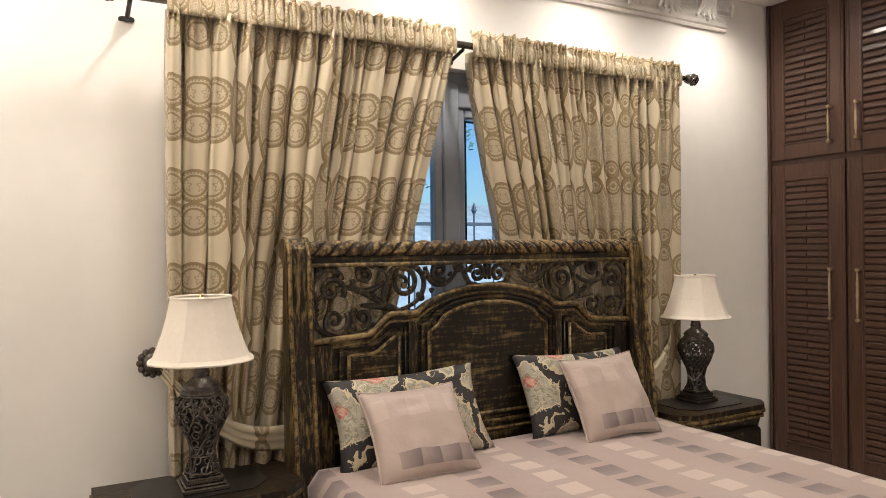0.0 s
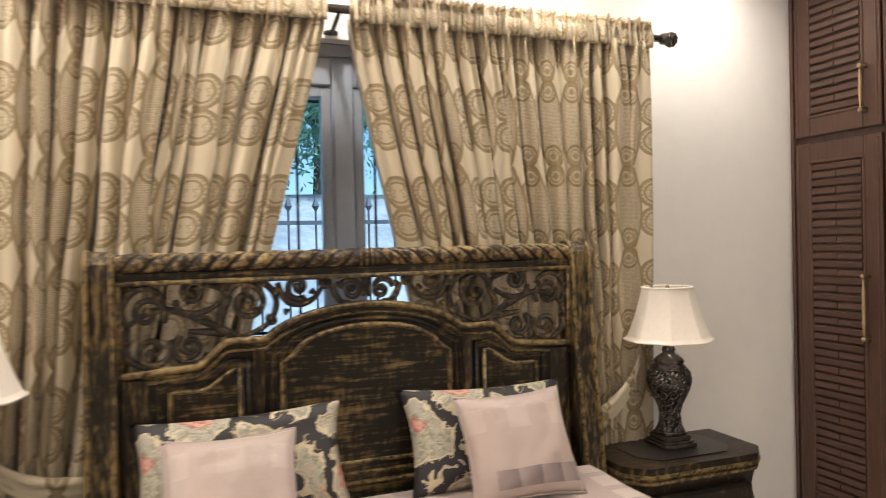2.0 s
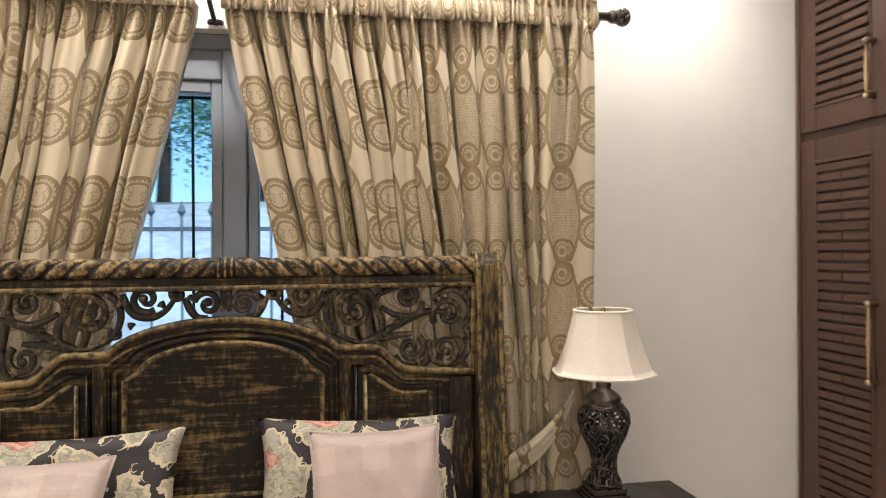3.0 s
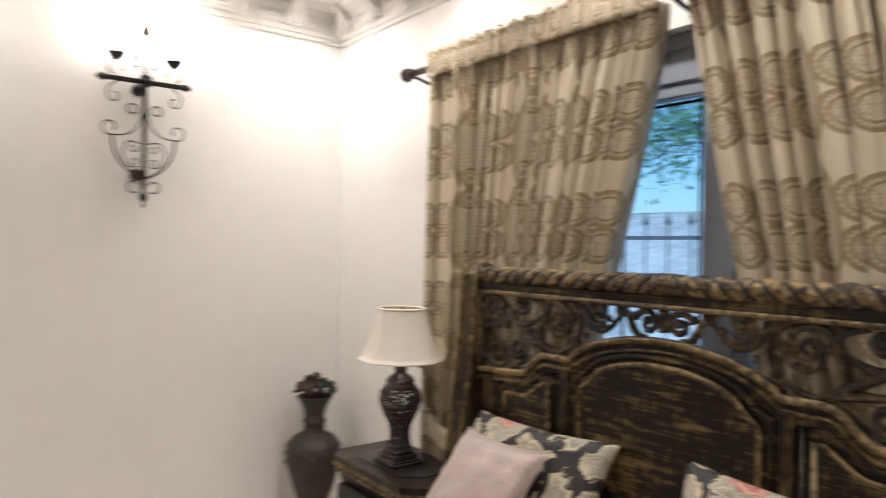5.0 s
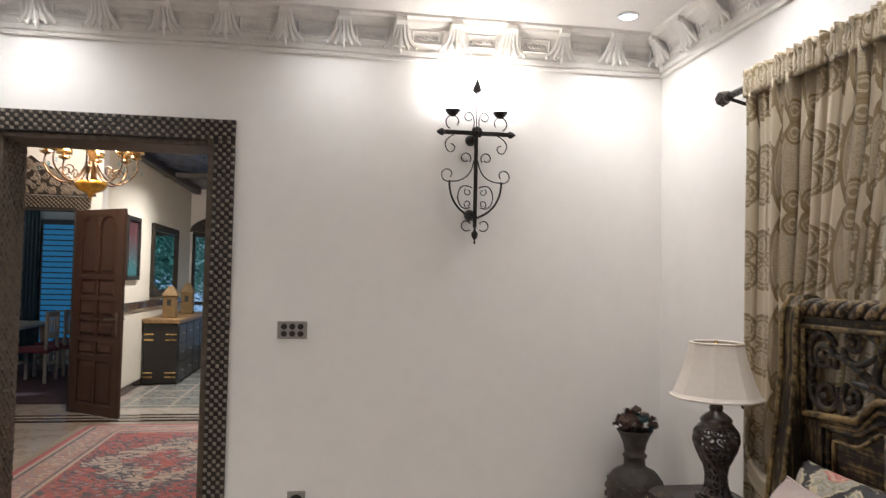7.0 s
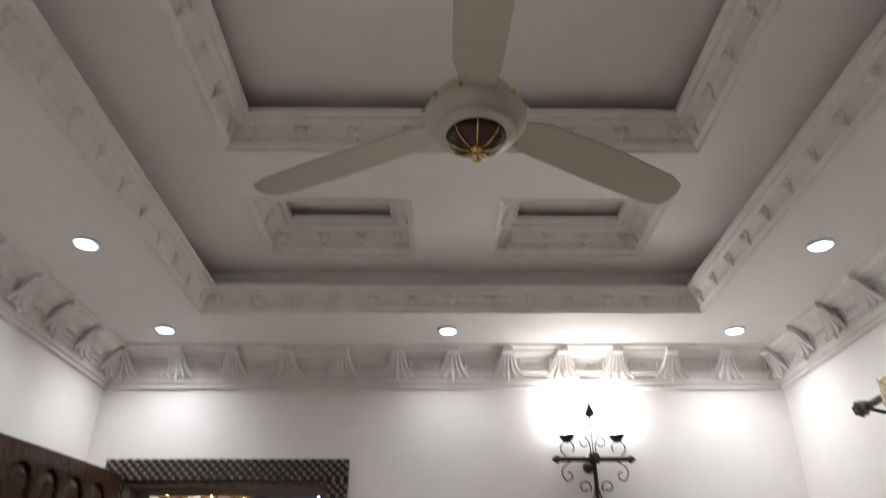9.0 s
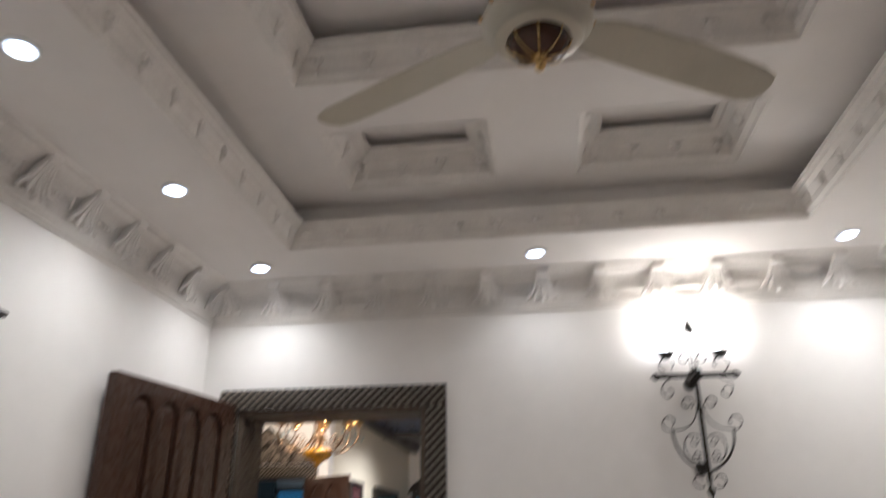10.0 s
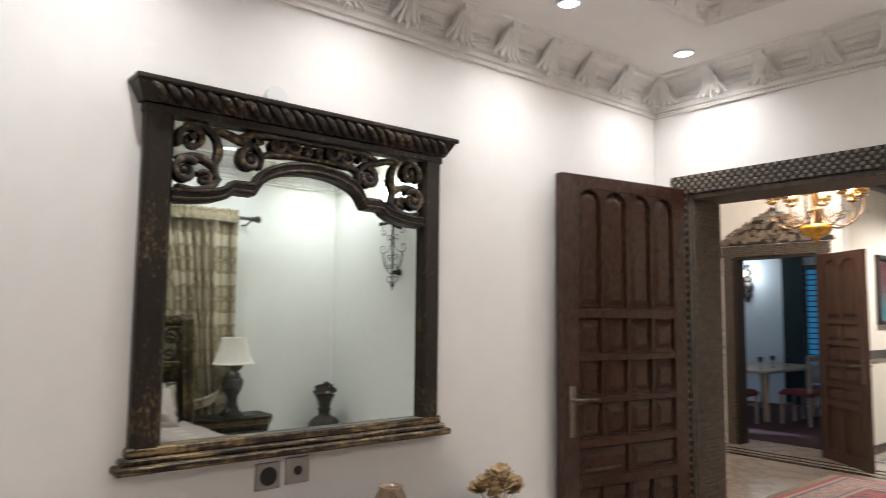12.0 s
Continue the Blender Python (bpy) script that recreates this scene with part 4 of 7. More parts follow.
def soft_slab(bm, x0, x1, y0, y1, z0, z1, r, nx=30, ny=36, sag=0.006, seed=0):
    """A rounded cloth-covered slab with a slightly uneven top."""
    def at(i, j):
        s, t = i / nx, j / ny
        x, y = x0 + (x1 - x0) * s, y0 + (y1 - y0) * t
        e = min(x - x0, x1 - x, y - y0, y1 - y)
        k = 1 - max(0.0, 1 - e / r) ** 2
        drop = r * (1 - math.sqrt(max(0, k)))
        return (x, y, z1 - drop + sag * noise.noise((x * 4, y * 4, seed)))
    g = [[bm.verts.new(at(i, j)) for j in range(ny + 1)] for i in range(nx + 1)]
    for i in range(nx):
        for j in range(ny):
            bm.faces.new((g[i][j], g[i + 1][j], g[i + 1][j + 1], g[i][j + 1]))
    rim = [g[i][0] for i in range(nx + 1)] + [g[nx][j] for j in range(1, ny + 1)] + [g[i][ny] for i in range(nx - 1, -1, -1)] + [g[0][j] for j in range(ny - 1, 0, -1)]
    low = [bm.verts.new((v.co.x, v.co.y, z0 + 0.01 * math.sin(v.co.x * 9 + v.co.y * 7))) for v in rim]
    for i in range(len(rim)):
        j = (i + 1) % len(rim)
        bm.faces.new((rim[i], rim[j], low[j], low[i]))
    bm.faces.new(low)


bm = B()
soft_slab(bm, 1.70, 3.46, -2.28, -0.36, 0.34, 0.575, 0.05)
mat_o = solid("mattress", bm, M_CREAM, "thick mattress under the bedspread", "mattress", "object", True)
spread = thing("bedspread", (2.585, -1.35, 0.22), "mauve satin bedspread with rows of woven blocks", "bedspread")
bm = B()
soft_slab(bm, 1.655, 3.515, -2.345, -0.35, 0.22, 0.60, 0.06, 44, 50, 0.008, 3)
part("cover", bm, M_SPREAD, spread, "", True)
bm = B()
tube(bm, [(1.655, -0.35, 0.225), (1.655, -2.345, 0.225), (3.515, -2.345, 0.225), (3.515, -0.35, 0.225)], 0.007, 6)
part("hem", bm, M_CUSH, spread, "stitched satin hem", True)


def pillow(name, c, right, up, w, h, thick, material, label, category, group, seed, cord=None):
    right, up = Vector(right).normalized(), Vector(up)
    up = (up - right * up.dot(right)).normalized()
    nrm = right.cross(up)
    root = thing(name, c, label, category, group)
    bm = B()
    uvl = bm.loops.layers.uv.new("UVMap")
    n = 26
    c = Vector(c)

    def at(a, b, side):
        ea, eb = 1 - a * a, 1 - b * b
        puff = thick * 0.5 * (max(0, ea) ** 0.42) * (max(0, eb) ** 0.42)
        pin = 1 - 0.09 * (1 - b * b) * abs(a) ** 4
        pin2 = 1 - 0.10 * (1 - a * a) * abs(b) ** 4
        wr = (0.016 * noise.noise((a * 2.2 + seed, b * 2.2, side)) + 0.006 * noise.noise((a * 6 + seed, b * 5, side))) * max(0, ea * eb) ** 0.3
        return c + right * a * w / 2 * pin + up * b * h / 2 * pin2 + nrm * (side * puff + wr)
    for side in (1, -1):
        g = [[bm.verts.new(at(2 * i / n - 1, 2 * j / n - 1, side)) for j in range(n + 1)] for i in range(n + 1)]
        for i in range(n):
            for j in range(n):
                ids = ((i, j), (i + 1, j), (i + 1, j + 1), (i, j + 1))
                f = bm.faces.new([g[p][q] for p, q in ids])
                for lp, (p, q) in zip(f.loops, ids):
                    lp[uvl].uv = (p / n * (w / h if cord is None else 1), q / n)
    bmesh.ops.remove_doubles(bm, verts=bm.verts, dist=0.0004)
    part("cover", bm, material, root, "", True)
    if cord:
        bm = B()
        rim = [at(-1 + 2 * i / n, -1, 0) for i in range(n)] + [at(1, -1 + 2 * i / n, 0) for i in range(n)]
        rim += [at(1 - 2 * i / n, 1, 0) for i in range(n)] + [at(-1, 1 - 2 * i / n, 0) for i in range(n + 1)]
        tube(bm, rim, 0.005, 6)
        part("piping", bm, cord, root, "stitched piping", True)


pillow("pillow", (2.105, -0.40, 0.765), (0.69, -0.005, 0.020), (-0.02, 0.175, 0.33), 0.72, 0.40, 0.14, M_BROC,
       "black and sage floral brocade pillow leaning on the headboard", "pillow", "brocade pillows", 1)
pillow("pillow", (3.035, -0.385, 0.77), (0.70, 0.005, -0.015), (0.03, 0.17, 0.34), 0.70, 0.41, 0.15, M_BROC,
       "black and sage floral brocade pillow standing by the headboard", "pillow", "brocade pillows", 2)
pillow("cushion", (2.055, -0.575, 0.742), (0.40, -0.015, 0.004), (-0.03, 0.235, 0.285), 0.43, 0.40, 0.13, M_CUSH,
       "pink-beige satin cushion with dark woven blocks", "cushion", "satin cushions", 3, M_CUSH)
pillow("cushion", (3.075, -0.555, 0.770), (0.40, -0.02, 0.01), (-0.012, 0.20, 0.325), 0.43, 0.41, 0.13, M_CUSH,
       "pink-beige satin cushion with dark woven blocks", "cushion", "satin cushions", 4, M_CUSH)

# ---- nightstands and lamps ----
NS_Z = 0.595


def nightstand(cx):
    root = thing("nightstand", (cx, -0.32, 0), "dark antiqued wood nightstand with a shaped top", "nightstand", "nightstands")
    x0, x1, y0, y1 = cx - 0.355, cx + 0.355, -0.545, -0.15

    def outline(g):
        c = 0.085
        return [(x0 - g, y1 + g), (x0 - g, y0 + c), (x0 + c * 0.5 - g * 0.5, y0 + c * 0.4 - g * 0.6), (x0 + c - g * 0.3, y0 - g),
                (x1 - c + g * 0.3, y0 - g), (x1 - c * 0.5 + g * 0.5, y0 + c * 0.4 - g * 0.6), (x1 + g, y0 + c), (x1 + g, y1 + g)]

    def flat(u, v, d):
        return (u, v, d)
    bm = B()
    prism(bm, outline(0.0), flat, NS_Z - 0.028, NS_Z)
    part("top", bm, M_NIGHT, root)
    for g, za, zb in ((0.006, NS_Z - 0.042, NS_Z - 0.028), (-0.014, NS_Z - 0.058, NS_Z - 0.042), (-0.004, NS_Z - 0.07, NS_Z - 0.058)):
        bm = B()
        prism(bm, outline(g), flat, za, zb)
        part("top_moulding", bm, M_BEAD, root, "rubbed gold edge moulding")
    bm = B()
    lv = []
    for zz, g in ((0.06, -0.05), (0.15, -0.035), (0.25, -0.012), (0.36, -0.022), (0.44, -0.045), (NS_Z - 0.07, -0.02)):
        lv.append([bm.verts.new((u, v, zz)) for u, v in outline(g)])
    for p, q in zip(lv, lv[1:]):
        for i in range(8):
            bm.faces.new((p[i], p[(i + 1) % 8], q[(i + 1) % 8], q[i]))
    bm.faces.new(list(reversed(lv[0])))
    bm.faces.new(lv[-1])
    part("body", bm, M_NIGHT, root)
    for zz in (0.20, 0.40):
        bm = B()
        box(bm, x0 + 0.11, x1 - 0.11, y0 - 0.004, y0 + 0.04, zz - 0.075, zz + 0.075, 0.012)
        dr = part("drawer", bm, M_NIGHT, root)
        bm = B()
        blob(bm, (cx, y0 - 0.018, zz), 0.018, (1, 1, 1), 10, 6)
        part("knob", bm, M_BRASS, dr, "small brass knob", True)
    for x in (x0 + 0.08, x1 - 0.08):
        for y in (y0 + 0.10, y1 - 0.05):
            bm = B()
            lathe(bm, [(0.022, 0.0), (0.034, 0.015), (0.03, 0.045), (0.036, 0.065)], (x, y, 0), 12)
            part("foot", bm, M_NIGHT, root, "", True)
    # black mat under the lamp
    mt = thing("table_mat", (cx, -0.33, NS_Z), "thin black octagonal mat on the nightstand", "mat", "nightstand mats")
    bm = B()
    a, b2 = 0.235, 0.15
    prism(bm, [(cx - a, -0.33 - b2 * 0.5), (cx - a * 0.7, -0.33 - b2), (cx + a * 0.7, -0.33 - b2), (cx + a, -0.33 - b2 * 0.5),
               (cx + a, -0.33 + b2 * 0.5), (cx + a * 0.7, -0.33 + b2), (cx - a * 0.7, -0.33 + b2), (cx - a, -0.33 + b2 * 0.5)],
          flat, NS_Z + 0.001, NS_Z + 0.006)
    part("sheet", bm, M_BLACK, mt)


nightstand(1.255)
nightstand(3.935)


def table_lamp(x, y, z):
    root = thing("table_lamp", (x, y, z), "table lamp with dark openwork urn and white shade", "table lamp", "bedside lamps")

    def sq(u, v, d):
        return (x + u, y + v, z + d)
    bm = B()
    for w, za, zb in ((0.082, 0.0, 0.018), (0.074, 0.018, 0.028), (0.064, 0.028, 0.050), (0.054, 0.050, 0.060)):
        box(bm, x - w, x + w, y - w, y + w, z + za, z + zb, 0.004)
    part("plinth", bm, M_URN, root, "square stepped plinth")

    TOPH = 0.345

    def radius(h):
        pts = ((0.06, 0.062), (0.095, 0.046), (0.14, 0.042), (0.185, 0.052), (0.24, 0.080), (0.285, 0.094), (0.32, 0.091), (TOPH, 0.070))
        for (a, ra), (b, rb) in zip(pts, pts[1:]):
            if h <= b:
                q = (h - a) / (b - a)
                return ra + (rb - ra) * q
        return pts[-1][1]
    bm = B()
    rnd = random.Random(4)
    # black core added inside so the openwork looks dense and dark
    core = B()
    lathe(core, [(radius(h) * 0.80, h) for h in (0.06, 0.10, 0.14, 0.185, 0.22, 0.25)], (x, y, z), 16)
    part("liner", core, M_BLACK, root, "black core added to fill the openwork", True)
    for row in range(9):
        hc = 0.076 + row * 0.0315
        r = radius(hc)
        n = max(6, round(2 * math.pi * r / 0.042))
        for i in range(n):
            a0 = 2 * math.pi * (i + 0.5 * (row % 2)) / n
            size = 0.023 + rnd.uniform(-0.003, 0.004)
            pts = spiral(0, 0, size, 1.3, rnd.uniform(0, 6.3), rnd.choice((1, -1)), 14, 0.15)
            path = []
            for du, dv in pts:
                h = min(TOPH, max(0.06, hc + dv))
                rr = radius(h)
                a = a0 + du / rr
                path.append((x + rr * math.cos(a), y + rr * math.sin(a), z + h))
            tube(bm, path, 0.0048, 5, [0.0056 - 0.002 * k / 14 for k in range(15)])
    for i in range(10):
        path = []
        for k in range(15):
            h = 0.06 + k * (TOPH - 0.06) / 14
            a = 2 * math.pi * i / 10 + 0.5 * math.sin(h * 22 + i * 1.3)
            path.append((x + radius(h) * math.cos(a), y + radius(h) * math.sin(a), z + h))
        tube(bm, path, 0.005, 5)
    for h in (0.063, 0.12, TOPH - 0.003):
        tube(bm, [(x + radius(h) * math.cos(a), y + radius(h) * math.sin(a), z + h) for a in (2 * math.pi * k / 24 for k in range(25))], 0.006, 5)
    part("urn", bm, M_URN, root, "openwork scroll urn", True)
    bm = B()
    lathe(bm, [(0.070, TOPH - 0.002), (0.075, TOPH + 0.006), (0.066, TOPH + 0.014), (0.062, TOPH + 0.020), (0.068, TOPH + 0.027), (0.060, TOPH + 0.040), (0.042, TOPH + 0.055),
               (0.030, TOPH + 0.062), (0.026, TOPH + 0.070), (0.030, TOPH + 0.078), (0.026, TOPH + 0.088), (0.022, 0.47), (0.012, 0.50), (0.012, 0.56)], (x, y, z), 24)
    part("cap", bm, M_URN, root, "turned dark cap and stem", True)
    # bell shade of eight gores, open above and below
    seg = 48
    prof = [(0.186, 0.470), (0.174, 0.486), (0.158, 0.525), (0.140, 0.575), (0.123, 0.635), (0.108, 0.702)]
    bm = B()
    outer, inner = [], []
    for shift, store in ((0.0, outer), (-0.003, inner)):
        for r, h in prof:
            rowv = []
            for i in range(seg):
                a = 2 * math.pi * i / seg
                f = (a % (math.pi / 4)) - math.pi / 8
                k = math.cos(math.pi / 8) / math.cos(f)
                rr = (r + shift) * (0.45 + 0.55 * k / 0.96)
                rowv.append(bm.verts.new((x + rr * math.cos(a + 0.2), y + rr * math.sin(a + 0.2), z + h)))
            store.append(rowv)
    for st in (outer, inner):
        for p, q in zip(st, st[1:]):
            for i in range(seg):
                bm.faces.new((p[i], p[(i + 1) % seg], q[(i + 1) % seg], q[i]))
    for p, q in ((outer[0], inner[0]), (outer[-1], inner[-1])):
        for i in range(seg):
            bm.faces.new((p[i], p[(i + 1) % seg], q[(i + 1) % seg], q[i]))
    shade = part("shade", bm, M_SHADE, root, "white bell-shaped cloth shade")
    for r, h in ((0.1865, 0.471), (0.1085, 0.701)):
        bm = B()
        pts = []
        for i in range(seg + 1):
            a = 2 * math.pi * i / seg
            f = (a % (math.pi / 4)) - math.pi / 8
            rr = r * (0.45 + 0.55 * math.cos(math.pi / 8) / math.cos(f) / 0.96)
            pts.append((x + rr * math.cos(a + 0.2), y + rr * math.sin(a + 0.2), z + h))
        tube(bm, pts, 0.005, 6)
        part("shade_piping", bm, M_SHADE, shade, "", True)
    bm = B()
    for k in range(3):
        a = k * 2.094
        tube(bm, [(x, y, z + 0.69), (x + 0.105 * math.cos(a), y + 0.105 * math.sin(a), z + 0.69)], 0.002, 4)
    lathe(bm, [(0.006, 0.56), (0.006, 0.69), (0.012, 0.695), (0.004, 0.712)], (x, y, z), 8)
    part("harp", bm, M_BRASS, root)
    return root


lampL = table_lamp(1.262, -0.368, NS_Z + 0.0065)
copy_thing(lampL, pose(3.944, -0.305, NS_Z + 0.0065))

# ---- wardrobe ----
WF = EAST - 0.02                      # the wardrobe's front face
slat_bm = B()
box(slat_bm, -0.009, 0.004, -0.5, 0.5, -0.0165, 0.0165, 0.005)
slat_me = mesh_of("slat", slat_bm, M_SLAT)
WIDTH = 0.505


def wardrobe_unit(y1, hinge):
    y0 = y1 - WIDTH
    root = thing("wardrobe", (WF + 0.3, (y0 + y1) / 2, 0), "tall dark brown wardrobe unit with woven slatted doors", "wardrobe", "wardrobe units")
    bm = B()
    box(bm, WF + 0.022, 5.69, y0, y1, 0.0, SOFFIT - 0.002)
    part("body", bm, M_WARD, root)
    for za, zb, ph in ((0.09, 1.992, 0), (2.026, 3.045, 1)):
        bm = B()
        ya, yb = y0 + 0.006, y1 - 0.006
        st = 0.095
        box(bm, WF, WF + 0.02, ya, ya + st, za, zb, 0.004)
        box(bm, WF, WF + 0.02, yb - st, yb, za, zb, 0.004)
        box(bm, WF, WF + 0.02, ya + st, yb - st, za, za + 0.10, 0.004)
        box(bm, WF, WF + 0.02, ya + st, yb - st, zb - 0.10, zb, 0.004)
        box(bm, WF + 0.013, WF + 0.02, ya + st, yb - st, za + 0.10, zb - 0.10)
        door = part("door", bm, M_WARD, root)
        bm = B()
        for a, b2 in ((ya + st, za + 0.10), (ya + st, zb - 0.10)):
            box(bm, WF - 0.006, WF + 0.008, a - 0.008, yb - st + 0.008, b2 - 0.008, b2 + 0.008, 0.004)
        for a in (ya + st, yb - st):
            box(bm, WF - 0.006, WF + 0.008, a - 0.008, a + 0.008, za + 0.108, zb - 0.108, 0.004)
        for a, b2 in ((ya + 0.02, 0), (yb - 0.02, 0)):
            box(bm, WF - 0.004, WF + 0.004, a - 0.006, a + 0.006, za + 0.02, zb - 0.02, 0.003)
        part("door_moulding", bm, M_WARD, door)
        za2, zb2, ya2, yb2 = za + 0.108, zb - 0.108, ya + st + 0.008, yb - st - 0.008
        rows = int((zb2 - za2) / 0.0405)
        pitch = (zb2 - za2) / rows
        for i in range(rows):
            zc = za2 + (i + 0.5) * pitch
            cuts = [ya2, (ya2 + yb2) / 2, yb2] if i % 2 else [ya2, yb2]
            for a, b2 in zip(cuts, cuts[1:]):
                piece("slat", slat_me, door, (WF + 0.004, (a + b2) / 2, zc), (1, (b2 - a) - 0.004, 1), (0, radians(6 if i % 2 else -4), 0))
        hy = y0 + 0.085 if hinge == "n" else y1 - 0.085
        ha, hb = (1.02, 1.318) if ph == 0 else (2.105, 2.315)
        bm = B()
        n = 12
        tube(bm, [(WF - 0.035, hy, ha + 0.012 + (hb - ha - 0.024) * i / n) for i in range(n + 1)], 0.005, 8,
             [0.0045 + 0.0035 * math.sin(math.pi * i / n) + (0.002 if i in (3, 6, 9) else 0) for i in range(n + 1)])
        for hz in (ha, hb):
            tube(bm, [(WF, hy, hz), (WF - 0.03, hy, hz), (WF - 0.036, hy, hz)], 0.008, 8, [0.014, 0.006, 0.010])
            blob(bm, (WF - 0.036, hy, hz), 0.013, (1, 1, 1), 8, 6)
        part("handle", bm, M_PULL, door, "slim turned brass pull handle", True)


for i in range(4):
    wardrobe_unit(-0.04 - i * WIDTH, "n" if i % 2 == 0 else "s")
bm = B()
box(bm, WF, 5.69, -0.036, -0.0145, 0, SOFFIT - 0.002, 0.003)
solid("wardrobe_filler", bm, M_WARD, "dark brown filler strip beside the wardrobe", "trim")

# ---- doorway and door ----
def checker_bar(bm_lo, bm_hi, u0, u1, v0, v1, to3, depth):
    """A bar of small raised blocks set like a chequerboard over a dark ground."""
    prism(bm_lo, [(u0, v0), (u1, v0), (u1, v1), (u0, v1)], to3, 0.0, depth)
    nu, nv = max(1, round((u1 - u0) / 0.0235)), max(1, round((v1 - v0) / 0.0235))
    du, dv = (u1 - u0) / nu, (v1 - v0) / nv
    for i in range(nu):
        for j in range(nv):
            if (i + j) % 2 == 0:
                a, b2 = u0 + i * du, v0 + j * dv
                g = 0.002
                base = [bm_hi.verts.new(to3(p, q, depth)) for p, q in ((a + g, b2 + g), (a + du - g, b2 + g), (a + du - g, b2 + dv - g), (a + g, b2 + dv - g))]
                k = du * 0.26
                top = [bm_hi.verts.new(to3(p, q, depth + 0.010)) for p, q in ((a + k, b2 + k), (a + du - k, b2 + k), (a + du - k, b2 + dv - k), (a + k, b2 + dv - k))]
                bm_hi.faces.new(top)
                for m in range(4):
                    bm_hi.faces.new((base[m], base[(m + 1) % 4], top[(m + 1) % 4], top[m]))


def wx(u, v, d):
    return (d, u, v)


arch = thing("door_frame", (0, -3.245, 0), "dark door surround with chequered raised blocks", "door frame", kind="structure")
lo, hi = B(), B()
T = 0.115
checker_bar(lo, hi, D1, D1 + T, 0.0, DTOP, wx, 0.022)
checker_bar(lo, hi, D0 - T, D0, 0.0, DTOP, wx, 0.022)
checker_bar(lo, hi, D0 - T, D1 + T, DTOP, DTOP + T, wx, 0.022)
part("casing", lo, M_CHECK_LO, arch, "dark wood casing")
tagged(part("chequer", hi, M_CHECK_HI, arch, "small worn silver-gold raised blocks"), kind="stuff")
bm = B()
box(bm, -0.31, 0.0, D1 - 0.035, D1, 0, DTOP, 0.004)
box(bm, -0.31, 0.0, D0, D0 + 0.035, 0, DTOP, 0.004)
box(bm, -0.31, 0.0, D0 + 0.035, D1 - 0.035, DTOP - 0.035, DTOP, 0.004)
part("jamb", bm, M_STONEW, arch, "carved dark jamb lining")
bm = B()
rnd = random.Random(8)
for i in range(88):
    for j in range(6):
        zz = 0.01 + i * 0.0258
        xx = -0.295 + j * 0.048 + (0.024 if i % 2 else 0)
        if xx + 0.042 < -0.002:
            k = rnd.uniform(0.004, 0.009)
            box(bm, xx, xx + 0.042, D0 + 0.034, D0 + 0.036 + k, zz, zz + 0.021)
part("jamb_carving", bm, M_STONEW, arch, "rows of small carved blocks")


